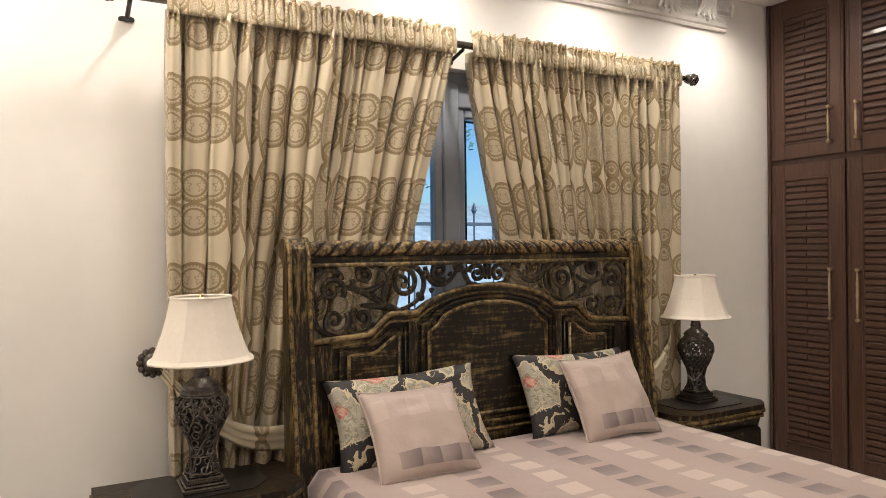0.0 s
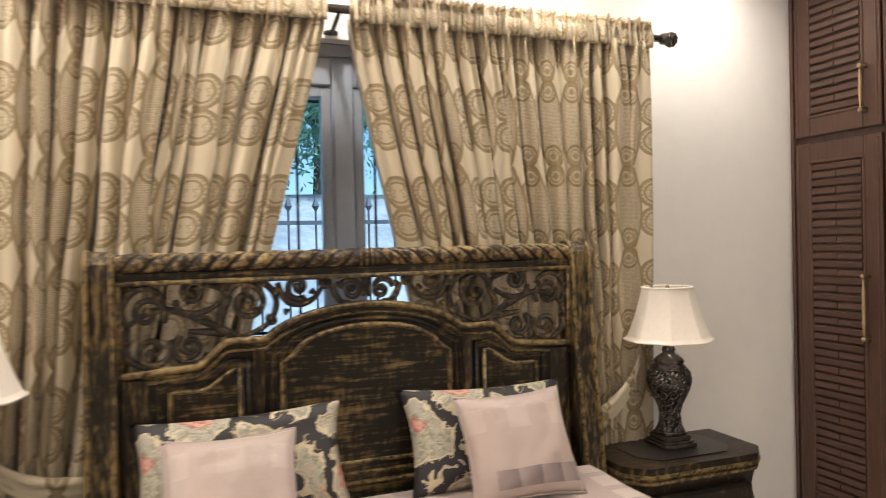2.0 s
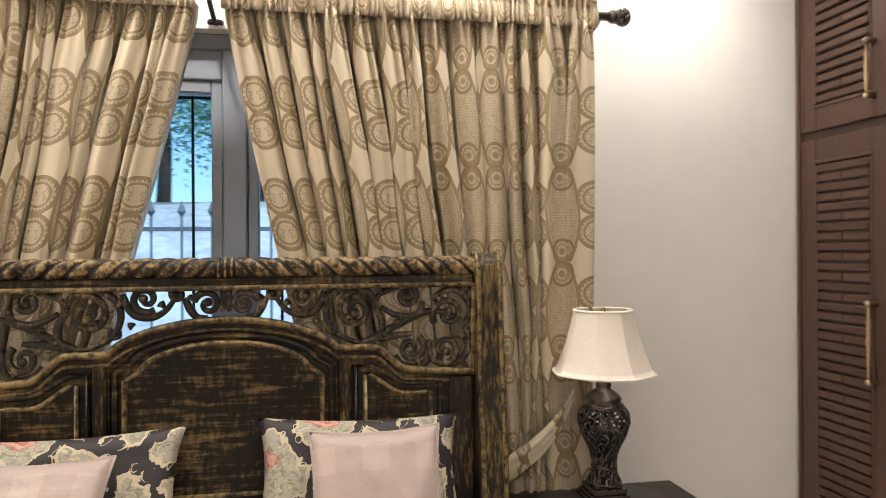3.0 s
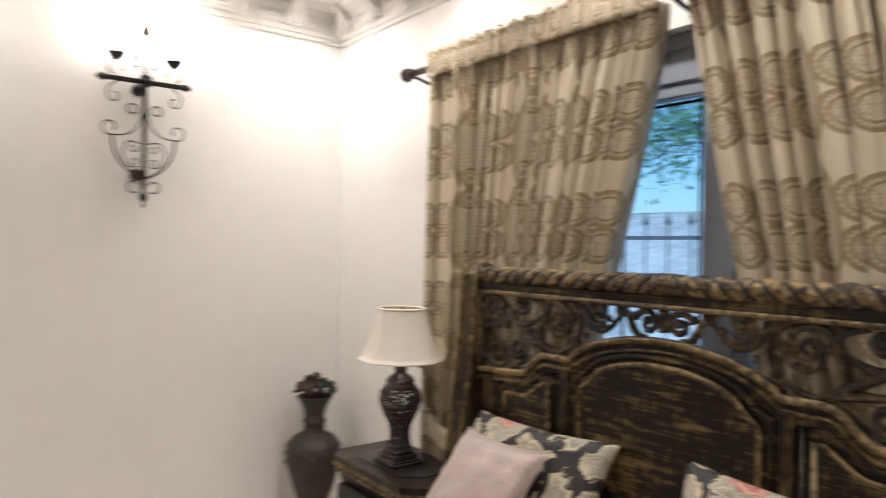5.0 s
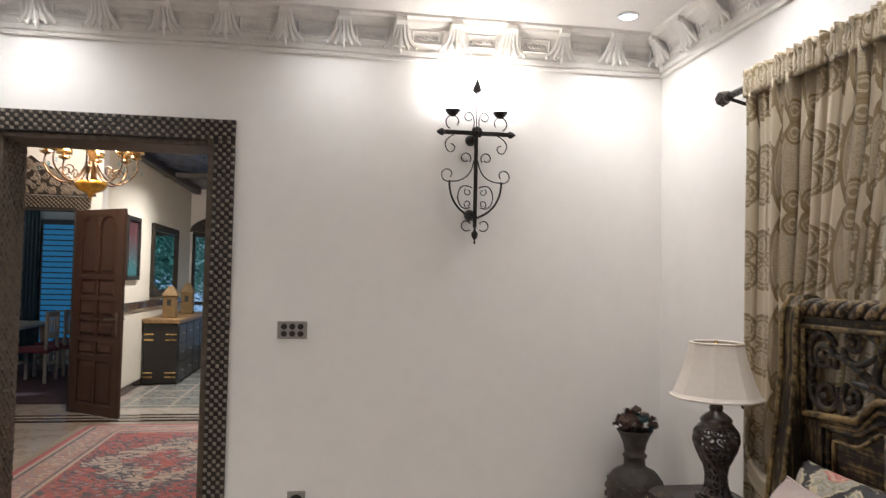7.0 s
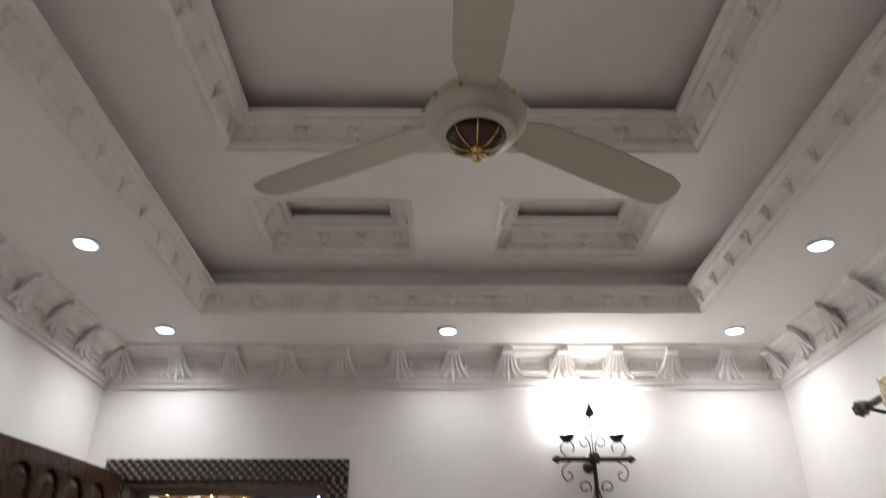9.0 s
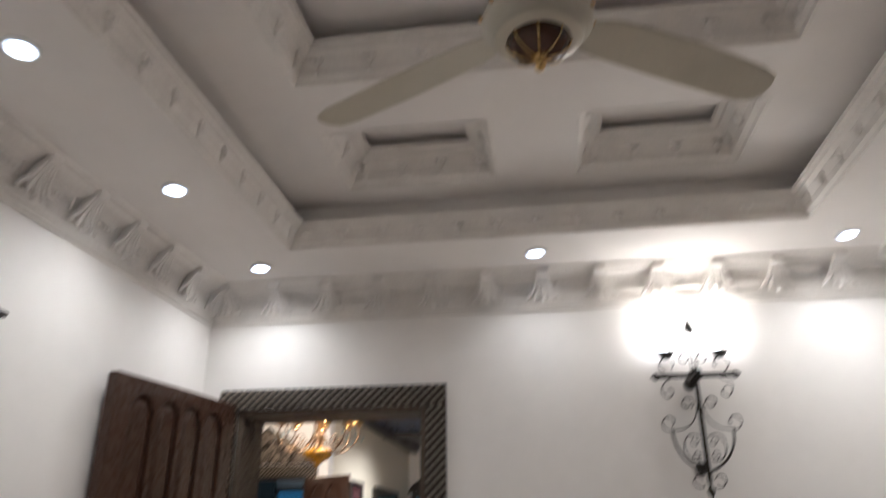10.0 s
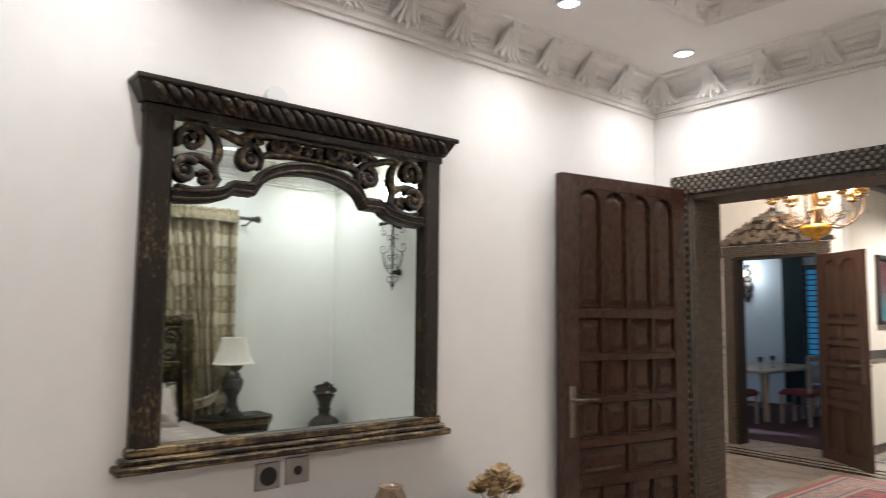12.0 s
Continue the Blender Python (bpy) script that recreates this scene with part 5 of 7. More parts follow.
def panelled_leaf(width, height, thick, material, small=False):
    """A leaf in local metres: hinge at the origin, running along +x, faces at y = 0 and y = thick."""
    root = thing("door_1" if not small else "door_2", (0, 0, 0), "open dark brown panelled door with arched upper panels", "door", kind="structure")
    bm = B()
    z0 = 0.012
    box(bm, 0.004, width - 0.004, 0.021, thick - 0.021, z0, height - 0.004)
    part("leaf", bm, material, root)
    cols = 4 if not small else 2
    s = 0.115 if not small else 0.12
    gap = 0.028
    pw = (width - 2 * s - gap * (cols - 1)) / cols
    rows = []
    k = height / 2.33
    for c in range(cols):
        rows.append((s + c * (pw + gap), pw, 1.585 * k, 2.255 * k, True))
        for a, b2 in ((1.335, 1.535), (1.105, 1.300), (0.880, 1.070)):
            rows.append((s + c * (pw + gap), pw, a * k, b2 * k, False))
        rows.append((s + c * (pw + gap), pw, 0.12 * k, 0.62 * k, False))
    half = cols // 2
    for c in range(2):
        wide = pw * half + gap * (half - 1)
        rows.append((s + c * (wide + gap), wide, 0.675 * k, 0.835 * k, False))
    # stiles and rails stand proud of the field
    bars = [(0, s, z0, height), (width - s, width, z0, height)]
    levels = [(z0, 0.12 * k), (0.62 * k, 0.675 * k), (0.835 * k, 0.88 * k), (1.07 * k, 1.105 * k), (1.30 * k, 1.335 * k), (1.535 * k, 1.585 * k), (2.255 * k, height)]
    for a, b2 in levels:
        bars.append((s, width - s, a, b2))
    for c in range(cols - 1):
        u = s + (c + 1) * pw + c * gap
        for a, b2 in ((0.12 * k, 0.62 * k), (0.88 * k, 1.07 * k), (1.105 * k, 1.30 * k), (1.335 * k, 1.535 * k), (1.585 * k, 2.255 * k)):
            bars.append((u, u + gap, a, b2))
    u = width / 2
    bars.append((u - gap / 2, u + gap / 2, 0.675 * k, 0.835 * k))
    for a, b2, c, d in bars:
        bm = B()
        box(bm, a, b2, 0.0, thick, c, d, 0.003)
        part("rail", bm, material, root)
    for u, w, a, b2, arched in rows:
        for side in (0, 1):
            y_out = 0.021 if side == 0 else thick - 0.021
            sg = -1 if side == 0 else 1
            bm = B()
            m = 0.018

            def put(p, q, d):
                return (p, y_out + sg * d, q)
            if arched:
                hh = b2 - w * 0.42
                base = [(u + m * 0.4, a + m * 0.4), (u + w - m * 0.4, a + m * 0.4), (u + w - m * 0.4, hh)]
                base += [(u + w / 2 + (w / 2 - m * 0.4) * math.cos(t), hh + (b2 - hh - 0.008) * math.sin(t)) for t in (math.pi * i / 8 for i in range(1, 8))]
                base += [(u + m * 0.4, hh)]
            else:
                base = [(u + m * 0.4, a + m * 0.4), (u + w - m * 0.4, a + m * 0.4), (u + w - m * 0.4, b2 - m * 0.4), (u + m * 0.4, b2 - m * 0.4)]
            cx, cz = u + w / 2, (a + b2) / 2
            fx, fz = max(0.34, 1 - 0.074 / w), max(0.42, 1 - 0.095 / (b2 - a))
            top = [(cx + (p - cx) * fx, cz + (q - cz) * fz) for p, q in base]
            bv = [bm.verts.new(put(p, q, 0.0)) for p, q in base]
            tv = [bm.verts.new(put(p, q, 0.019)) for p, q in top]
            bm.faces.new(tv)
            for i in range(len(bv)):
                j = (i + 1) % len(bv)
                bm.faces.new((bv[i], bv[j], tv[j], tv[i]))
            # stepped sill under the panel
            for i2 in range(3):
                box(bm, u + 0.004 + i2 * 0.006, u + w - 0.004 - i2 * 0.006, y_out, y_out + sg * (0.018 - i2 * 0.005), a + 0.002 + i2 * 0.013, a + 0.012 + i2 * 0.013)
            part("panel", bm, material, root)
            if arched:
                for sx in (-1, 1):
                    bm = B()
                    arc = [(u + w / 2 + sx * (w / 2 - 0.002) * math.cos(t), hh + (b2 - hh) * math.sin(t)) for t in (math.pi / 2 * i / 6 for i in range(7))]
                    prism(bm, [(u + w / 2 + sx * w / 2, hh), (u + w / 2 + sx * w / 2, b2 + 0.001), (u + w / 2, b2 + 0.001)] + list(reversed(arc[1:-1])), put, 0.0, 0.0205)
                    part("spandrel", bm, material, root)
                bm = B()
                pts = [put(u + w / 2 + (w / 2 - 0.004) * math.cos(t), hh + (b2 - hh) * math.sin(t), 0.013) for t in (math.pi * i / 10 for i in range(11))]
                tube(bm, pts, 0.006, 6)
                part("arch_bead", bm, material, root, "", True)
    for side in (0, 1):
        y = 0.0 if side == 0 else thick
        sg = -1 if side == 0 else 1
        bm = B()
        hx = width - 0.062
        box(bm, hx - 0.021, hx + 0.021, y, y + sg * 0.008, 0.90 * k, 1.17 * k, 0.003)
        tube(bm, [(hx, y, 1.10 * k), (hx, y + sg * 0.05, 1.10 * k), (hx - 0.02, y + sg * 0.056, 1.10 * k), (hx - 0.13, y + sg * 0.056, 1.098 * k)], 0.009, 8)
        part("door_handle", bm, M_ANTIQUE, root, "antique bronze lever handle on a long plate", True)
    return root


leaf = panelled_leaf(0.985, 2.335, 0.058, M_DOOR)
_ang = math.degrees(math.atan2(-3.985 + 3.835, 0.97))
leaf.matrix_world = pose(0.04, -3.862, 0, 0, 0, _ang)

# ---- carved mirror ----
MY = SOUTH
mir = thing("wall_mirror", (2.52, MY, 1.0), "large mirror in a carved dark wood frame with rope cornice", "mirror")


def ms(u, v, d):
    return (u, MY + d, v)


MX0, MX1 = 1.84, 3.20
bm = B()
box(bm, MX0 + 0.05, MX1 - 0.05, MY + 0.012, MY + 0.016, 1.05, 2.31)
part("glass", bm, M_MIRROR, mir, "clear silvered mirror glass")
bm = B()
box(bm, MX0 + 0.02, MX1 - 0.02, MY, MY + 0.010, 1.0, 2.34)
part("backing", bm, M_CHECK_LO, mir)
for x0, x1 in ((MX0, MX0 + 0.105), (MX1 - 0.105, MX1)):
    bm = B()
    box(bm, x0, x1, MY, MY + 0.045, 1.03, 2.30, 0.008)
    box(bm, x0 + 0.012, x1 - 0.012, MY + 0.045, MY + 0.052, 1.05, 2.28, 0.005)
    part("stile", bm, M_MIRF, mir)
for g, d, za, zb in ((0.05, 0.085, 1.0, 1.028), (0.03, 0.065, 1.028, 1.05), (0.01, 0.055, 1.05, 1.085)):
    bm = B()
    box(bm, MX0 - g, MX1 + g, MY, MY + d, za, zb, 0.007)
    part("ledge", bm, M_MIRG, mir, "worn gold ledge")
bm = B()
box(bm, MX0 - 0.005, MX1 + 0.005, MY, MY + 0.055, 2.265, 2.30, 0.006)
box(bm, MX0 - 0.055, MX1 + 0.055, MY, MY + 0.118, 2.362, 2.382, 0.005)
hull(bm, [(x, y, zz) for x in (MX0 - 0.015, MX1 + 0.015) for y, zz in ((MY, 2.30), (MY + 0.06, 2.30), (MY, 2.362))] +
     [(x, MY + 0.10, 2.362) for x in (MX0 - 0.045, MX1 + 0.045)] + [(x, MY, 2.362) for x in (MX0 - 0.045, MX1 + 0.045)])
part("cornice", bm, M_MIRF, mir)
n = 27
for i in range(n):
    x = MX0 + 0.01 + (MX1 - MX0 - 0.02) * (i + 0.5) / n
    bm = B()
    tube(bm, [(x - 0.034, MY + 0.064, 2.306), (x - 0.016, MY + 0.090, 2.316), (x + 0.010, MY + 0.106, 2.338), (x + 0.036, MY + 0.104, 2.360)], 0.01, 8,
         [0.007, 0.0165, 0.0165, 0.007])
    part("rope_strand", bm, M_MIRS, mir, "", True)


def mirror_edge(x):
    """The shaped lower outline of the carved top."""
    s = abs(x - 2.52)
    if s < 0.25:
        return 2.005 + 0.115 * math.sqrt(max(0, 1 - (s / 0.25) ** 2))
    if s < 0.35:
        return 2.005
    q = min(1, (s - 0.35) / 0.22)
    return 2.005 - 0.055 * math.sqrt(max(0, 1 - (1 - q) ** 2))


xs = [MX0 + 0.105 + (MX1 - MX0 - 0.21) * i / 80 for i in range(81)]
bm = B()
low = [(x, mirror_edge(x)) for x in xs]
high = [(x, mirror_edge(x) + 0.052) for x in xs]
lv = [[bm.verts.new(ms(x, zz, d)) for x, zz in st] for st, d in ((low, 0.018), (low, 0.048), (high, 0.052), (high, 0.018))]
for p, q in zip(lv, lv[1:] + lv[:1]):
    for i in range(80):
        bm.faces.new((p[i], p[i + 1], q[i + 1], q[i]))
part("arched_rail", bm, M_MIRF, mir)
for off, r in ((0.012, 0.008), (0.042, 0.007)):
    bm = B()
    tube(bm, [ms(x, mirror_edge(x) + off, 0.05) for x in xs], r, 6)
    part("rail_bead", bm, M_MIRS, mir, "", True)
MIR_SCROLLS = ((0.505, 2.195, 0.054, -0.6, 1, 1.4), (0.525, 2.072, 0.050, 2.4, -1, 1.4), (0.275, 2.148, 0.046, 1.6, -1, 1.35), (0.165, 2.222, 0.032, 2.6, 1, 1.3),
               (0.088, 2.228, 0.030, 0.4, -1, 1.3), (0.030, 2.215, 0.022, 1.0, 1, 1.1), (0.455, 2.052, 0.026, 0.6, 1, 1.2), (0.235, 2.232, 0.020, 1.0, -1, 1.1))
MIR_VINES = (((0.40, 2.045), (0.415, 2.10), (0.40, 2.16), (0.42, 2.22), (0.47, 2.252), (0.53, 2.250)),
             ((0.45, 2.235), (0.39, 2.240), (0.32, 2.220), (0.255, 2.200), (0.225, 2.160), (0.235, 2.115)),
             ((0.42, 2.10), (0.46, 2.125), (0.51, 2.130), (0.56, 2.118)), ((0.395, 2.06), (0.43, 2.020), (0.49, 2.005), (0.555, 2.015)),
             ((0.225, 2.165), (0.19, 2.185), (0.14, 2.188), (0.08, 2.190), (0.0, 2.185)), ((0.33, 2.225), (0.27, 2.250), (0.20, 2.256), (0.12, 2.258), (0.0, 2.256)))
for s in (1, -1):
    bm = B()
    for cx, cz, r, st, sense, turns in MIR_SCROLLS:
        pts = spiral(2.52 + s * cx, cz, r, turns, st if s == 1 else math.pi - st, sense * s, 24, 0.18)
        tube(bm, [ms(a, c, 0.032 + 0.008 * math.sin(i / 4)) for i, (a, c) in enumerate(pts)], 0.01, 8, [(0.0145 - 0.005 * i / 24) * min(1.0, r / 0.045 + 0.2) for i in range(25)])
        blob(bm, ms(pts[-1][0], pts[-1][1], 0.038), min(0.015, r * 0.34), (1, 1, 1), 8, 6)
    for run in MIR_VINES:
        pts = smooth_run(run)
        n = len(pts) - 1
        tube(bm, [ms(2.52 + s * a, c, 0.030) for a, c in pts], 0.013, 8, [0.0165 - 0.009 * abs(2 * i / n - 0.8) / 1.2 for i in range(n + 1)])
    part("scrollwork", bm, M_FRET, mir, "open carved vine scrollwork", True)


def wall_plate(name, label, cat, to3, u, v, w, h, mat, insets, imat, group=""):
    root = thing(name, to3(u, v, 0), label, cat, group)
    bm = B()
    pts = []
    for p in (-1, 1):
        for q in (-1, 1):
            pts += [to3(u + p * w / 2, v + q * h / 2, 0), to3(u + p * (w / 2 - 0.003), v + q * (h / 2 - 0.003), 0.009)]
    hull(bm, pts)
    part("plate", bm, mat, root)
    for iu, iv, r in insets:
        bm = B()
        ringp = [(u + iu + r * math.cos(a), v + iv + r * math.sin(a)) for a in (2 * math.pi * i / 20 for i in range(20))]
        prism(bm, ringp, to3, 0.009, 0.0125)
        part("button", bm, imat, root, "round black insert")


wall_plate("light_switch", "steel switch plate with six round black buttons", "light switch", wx, -2.222, 1.25, 0.165, 0.098, M_STEEL,
           [(i * 0.046, j * 0.04, 0.0165) for i in (-1, 0, 1) for j in (-0.5, 0.5)], M_BLACK)
wall_plate("wall_socket", "square steel plate with a round black socket", "socket", wx, -2.175, 0.297, 0.10, 0.105, M_STEEL, [(0, 0, 0.037)], M_BLACK, "sockets")
wall_plate("wall_socket", "square steel plate with a round black socket", "socket", ms, 2.665, 0.915, 0.105, 0.105, M_STEEL, [(0, 0, 0.036)], M_BLACK, "sockets")
wall_plate("wall_socket", "square steel plate with a small round outlet", "socket", ms, 2.537, 0.922, 0.105, 0.105, M_STEEL, [(0, 0, 0.018)], M_BLACK, "sockets")

det = thing("alarm_sensor", (2.69, MY, 2.44), "small round white wall sensor above the mirror", "sensor")
bm = B()
prism(bm, [(2.69 + 0.045 * math.cos(a), 2.425 + 0.045 * math.sin(a)) for a in (2 * math.pi * i / 24 for i in range(24))], ms, 0.0, 0.03)
part("case", bm, M_WHITE, det)
for i in (-1, 0, 1):
    bm = B()
    box(bm, 2.69 + i * 0.022 - 0.006, 2.69 + i * 0.022 + 0.006, MY + 0.03, MY + 0.032, 2.405, 2.411)
    part("slot", bm, M_BLACK, det)

# dresser below the mirror, with a jar and flowers
DT = 0.62
dr = thing("dresser", (2.35, MY + 0.24, 0), "low dark antiqued wood dresser under the mirror", "dresser")
bm = B()
box(bm, 1.50, 3.20, MY + 0.02, MY + 0.46, 0.10, DT - 0.03, 0.01)
part("body", bm, M_NIGHT, dr)
bm = B()
box(bm, 1.46, 3.24, MY + 0.002, MY + 0.49, DT - 0.03, DT, 0.008)
part("top", bm, M_NIGHT, dr)
for i in range(3):
    for j in range(2):
        bm = B()
        xa = 1.53 + i * 0.555
        box(bm, xa, xa + 0.53, MY + 0.458, MY + 0.474, 0.13 + j * 0.27, 0.38 + j * 0.27, 0.006)
        d = part("drawer", bm, M_NIGHT, dr)
        bm = B()
        blob(bm, (xa + 0.265, MY + 0.49, 0.255 + j * 0.27), 0.016)
        part("knob", bm, M_BRASS, d, "small brass knob", True)
for x in (1.52, 3.14):
    for y in (MY + 0.05, MY + 0.40):
        bm = B()
        box(bm, x, x + 0.05, y, y + 0.05, 0, 0.10, 0.005)
        part("foot", bm, M_NIGHT, dr)

jar = thing("jar", (2.25, -3.80, DT), "small round bronze jar with a dark mouth", "jar")
bm = B()
lathe(bm, [(0.03, 0.0), (0.055, 0.06), (0.068, 0.14), (0.064, 0.20), (0.046, 0.235), (0.05, 0.245), (0.044, 0.245), (0.036, 0.23), (0.03, 0.08)], (2.25, -3.80, DT), 24)
part("body", bm, plain("bronze_glaze", (0.30, 0.22, 0.15), 0.3, 0.5, vary=0.35), jar, "", True)


def bloom(bm, c, r, rnd, petals=11):
    """A dried flower of curled petals about a small heart."""
    c = Vector(c)
    ax = Vector((rnd.uniform(-0.6, 0.6), rnd.uniform(-0.6, 0.6), 1)).normalized()
    a0 = ax.orthogonal().normalized()
    b0 = ax.cross(a0)
    blob(bm, c, r * 0.3, (1, 1, 1), 6, 4)
    for ringn in range(2):
        for k in range(petals):
            a = 2 * math.pi * (k + 0.5 * ringn) / petals + rnd.uniform(-0.15, 0.15)
            d = a0 * math.cos(a) + b0 * math.sin(a)
            t = ax.cross(d)
            lift = 0.25 + 0.5 * ringn
            w = r * 0.30
            p0 = c + d * r * 0.15
            p1 = c + d * r * 0.65 + ax * r * lift * 0.5
            p2 = c + d * r * (1.05 - 0.25 * ringn) + ax * r * lift * rnd.uniform(0.7, 1.1)
            v = [bm.verts.new(q) for q in (p0, p1 - t * w, p2, p1 + t * w, p1 + ax * r * 0.1)]
            bm.faces.new((v[0], v[1], v[4]))
            bm.faces.new((v[1], v[2], v[4]))
            bm.faces.new((v[2], v[3], v[4]))
            bm.faces.new((v[3], v[0], v[4]))


fl = thing("dried_flowers", (1.65, -3.80, DT), "bunch of pale tan dried flowers in a small pot", "flowers")
bm = B()
lathe(bm, [(0.04, 0), (0.055, 0.03), (0.05, 0.07), (0.056, 0.075), (0.045, 0.07), (0.04, 0.02)], (1.65, -3.80, DT), 20)
part("pot", bm, M_VASE, fl, "", True)
rnd = random.Random(12)
for i in range(19):
    bm = B()
    a = i * 2.4
    rr = 0.10 * math.sqrt(i / 19)
    c = (1.65 + rr * math.cos(a), -3.80 + rr * math.sin(a), DT + 0.215 - rr * 0.75 + rnd.uniform(-0.01, 0.01))
    bloom(bm, c, 0.05, rnd)
    tube(bm, [(1.65, -3.80, DT + 0.05), c], 0.002, 4)
    part("flower", bm, M_PALEFL, fl)

# ---- floor vase with dried flowers in the corner ----
VX, VY = 0.235, -0.27
vs = thing("floor_vase", (VX, VY, 0), "tall dark clay floor vase with incised band", "vase")
bm = B()
lathe(bm, [(0.070, 0.0), (0.079, 0.012), (0.070, 0.03), (0.085, 0.10), (0.119, 0.20), (0.149, 0.31), (0.160, 0.375), (0.153, 0.435), (0.119, 0.48), (0.070, 0.505),
           (0.060, 0.515), (0.059, 0.555), (0.068, 0.565), (0.068, 0.575), (0.056, 0.585), (0.066, 0.64), (0.088, 0.69), (0.104, 0.712), (0.096, 0.715), (0.056, 0.64), (0.045, 0.55)], (VX, VY, 0), 36)
part("body", bm, M_VASE, vs, "", True)
bm = B()
for i in range(60):
    a = 2 * math.pi * i / 12
    h = 0.33 + 0.026 * (i // 12)
    r = 0.157 - 0.25 * max(0, h - 0.39)
    blob(bm, (VX + r * math.cos(a + 0.26 * (i // 12)), VY + r * math.sin(a + 0.26 * (i // 12)), h), 0.012, (1, 1, 0.8), 6, 4)
tagged(part("relief", bm, M_VASE, vs, "raised floral relief", True), kind="stuff")
df = thing("dried_flowers", (VX, VY, 0.70), "dark dried flowers and teal leaves in the floor vase", "flowers")
rnd = random.Random(3)
for i in range(20):
    bm = B()
    a = i * 2.4
    rr = 0.115 * math.sqrt((i + 0.4) / 20)
    c = (VX + rr * math.cos(a), VY + rr * math.sin(a), 0.815 - rr * 0.65 + rnd.uniform(-0.02, 0.02))
    bloom(bm, c, rnd.uniform(0.03, 0.045), rnd, 9)
    tube(bm, [(VX + rr * 0.3 * math.cos(a), VY + rr * 0.3 * math.sin(a), 0.66), c], 0.003, 4)
    part("flower", bm, M_DRYFL if i % 4 else M_TEAL, df, "" if i % 4 else "teal leaf rosette")

# ---- wrought-iron wall sconce ----
SY, SX = -1.195, 0.075
sc = thing("wall_sconce", (0.0, SY, 2.2), "wrought-iron wall sconce with scrolls and two candle bulbs", "wall sconce")


def sw(u, v, d=0.0):
    return (SX + d, SY + u, v)


def iron(name, pts, r, taper=None, label=""):
    bm = B()
    tube(bm, [sw(*p) for p in pts], r, 8, taper)
    return part(name, bm, M_IRON, sc, label, True)


bm = B()
box(bm, SX - 0.006, SX + 0.006, SY - 0.011, SY + 0.011, 1.86, 2.41, 0.003)
part("upright", bm, M_IRON, sc)
bm = B()
box(bm, SX - 0.008, SX + 0.008, SY - 0.19, SY + 0.19, 2.40, 2.425, 0.004)
for s in (-1, 1):
    tube(bm, [sw(s * 0.185, 2.412), sw(s * 0.20, 2.412), sw(s * 0.215, 2.412), sw(s * 0.235, 2.412)], 0.01, 8, [0.01, 0.022, 0.019, 0.004])
part("crossbar", bm, M_IRON, sc, "hammered bar with bud ends")
bm = B()
for k in range(8):
    a = k * math.pi / 4
    blob(bm, sw(0.024 * math.cos(a), 2.415 + 0.024 * math.sin(a), 0.014), 0.013, (0.8, 1, 1), 8, 5)
blob(bm, sw(0, 2.415, 0.02), 0.015)
part("rosette", bm, M_IRON, sc, "small iron flower", True)
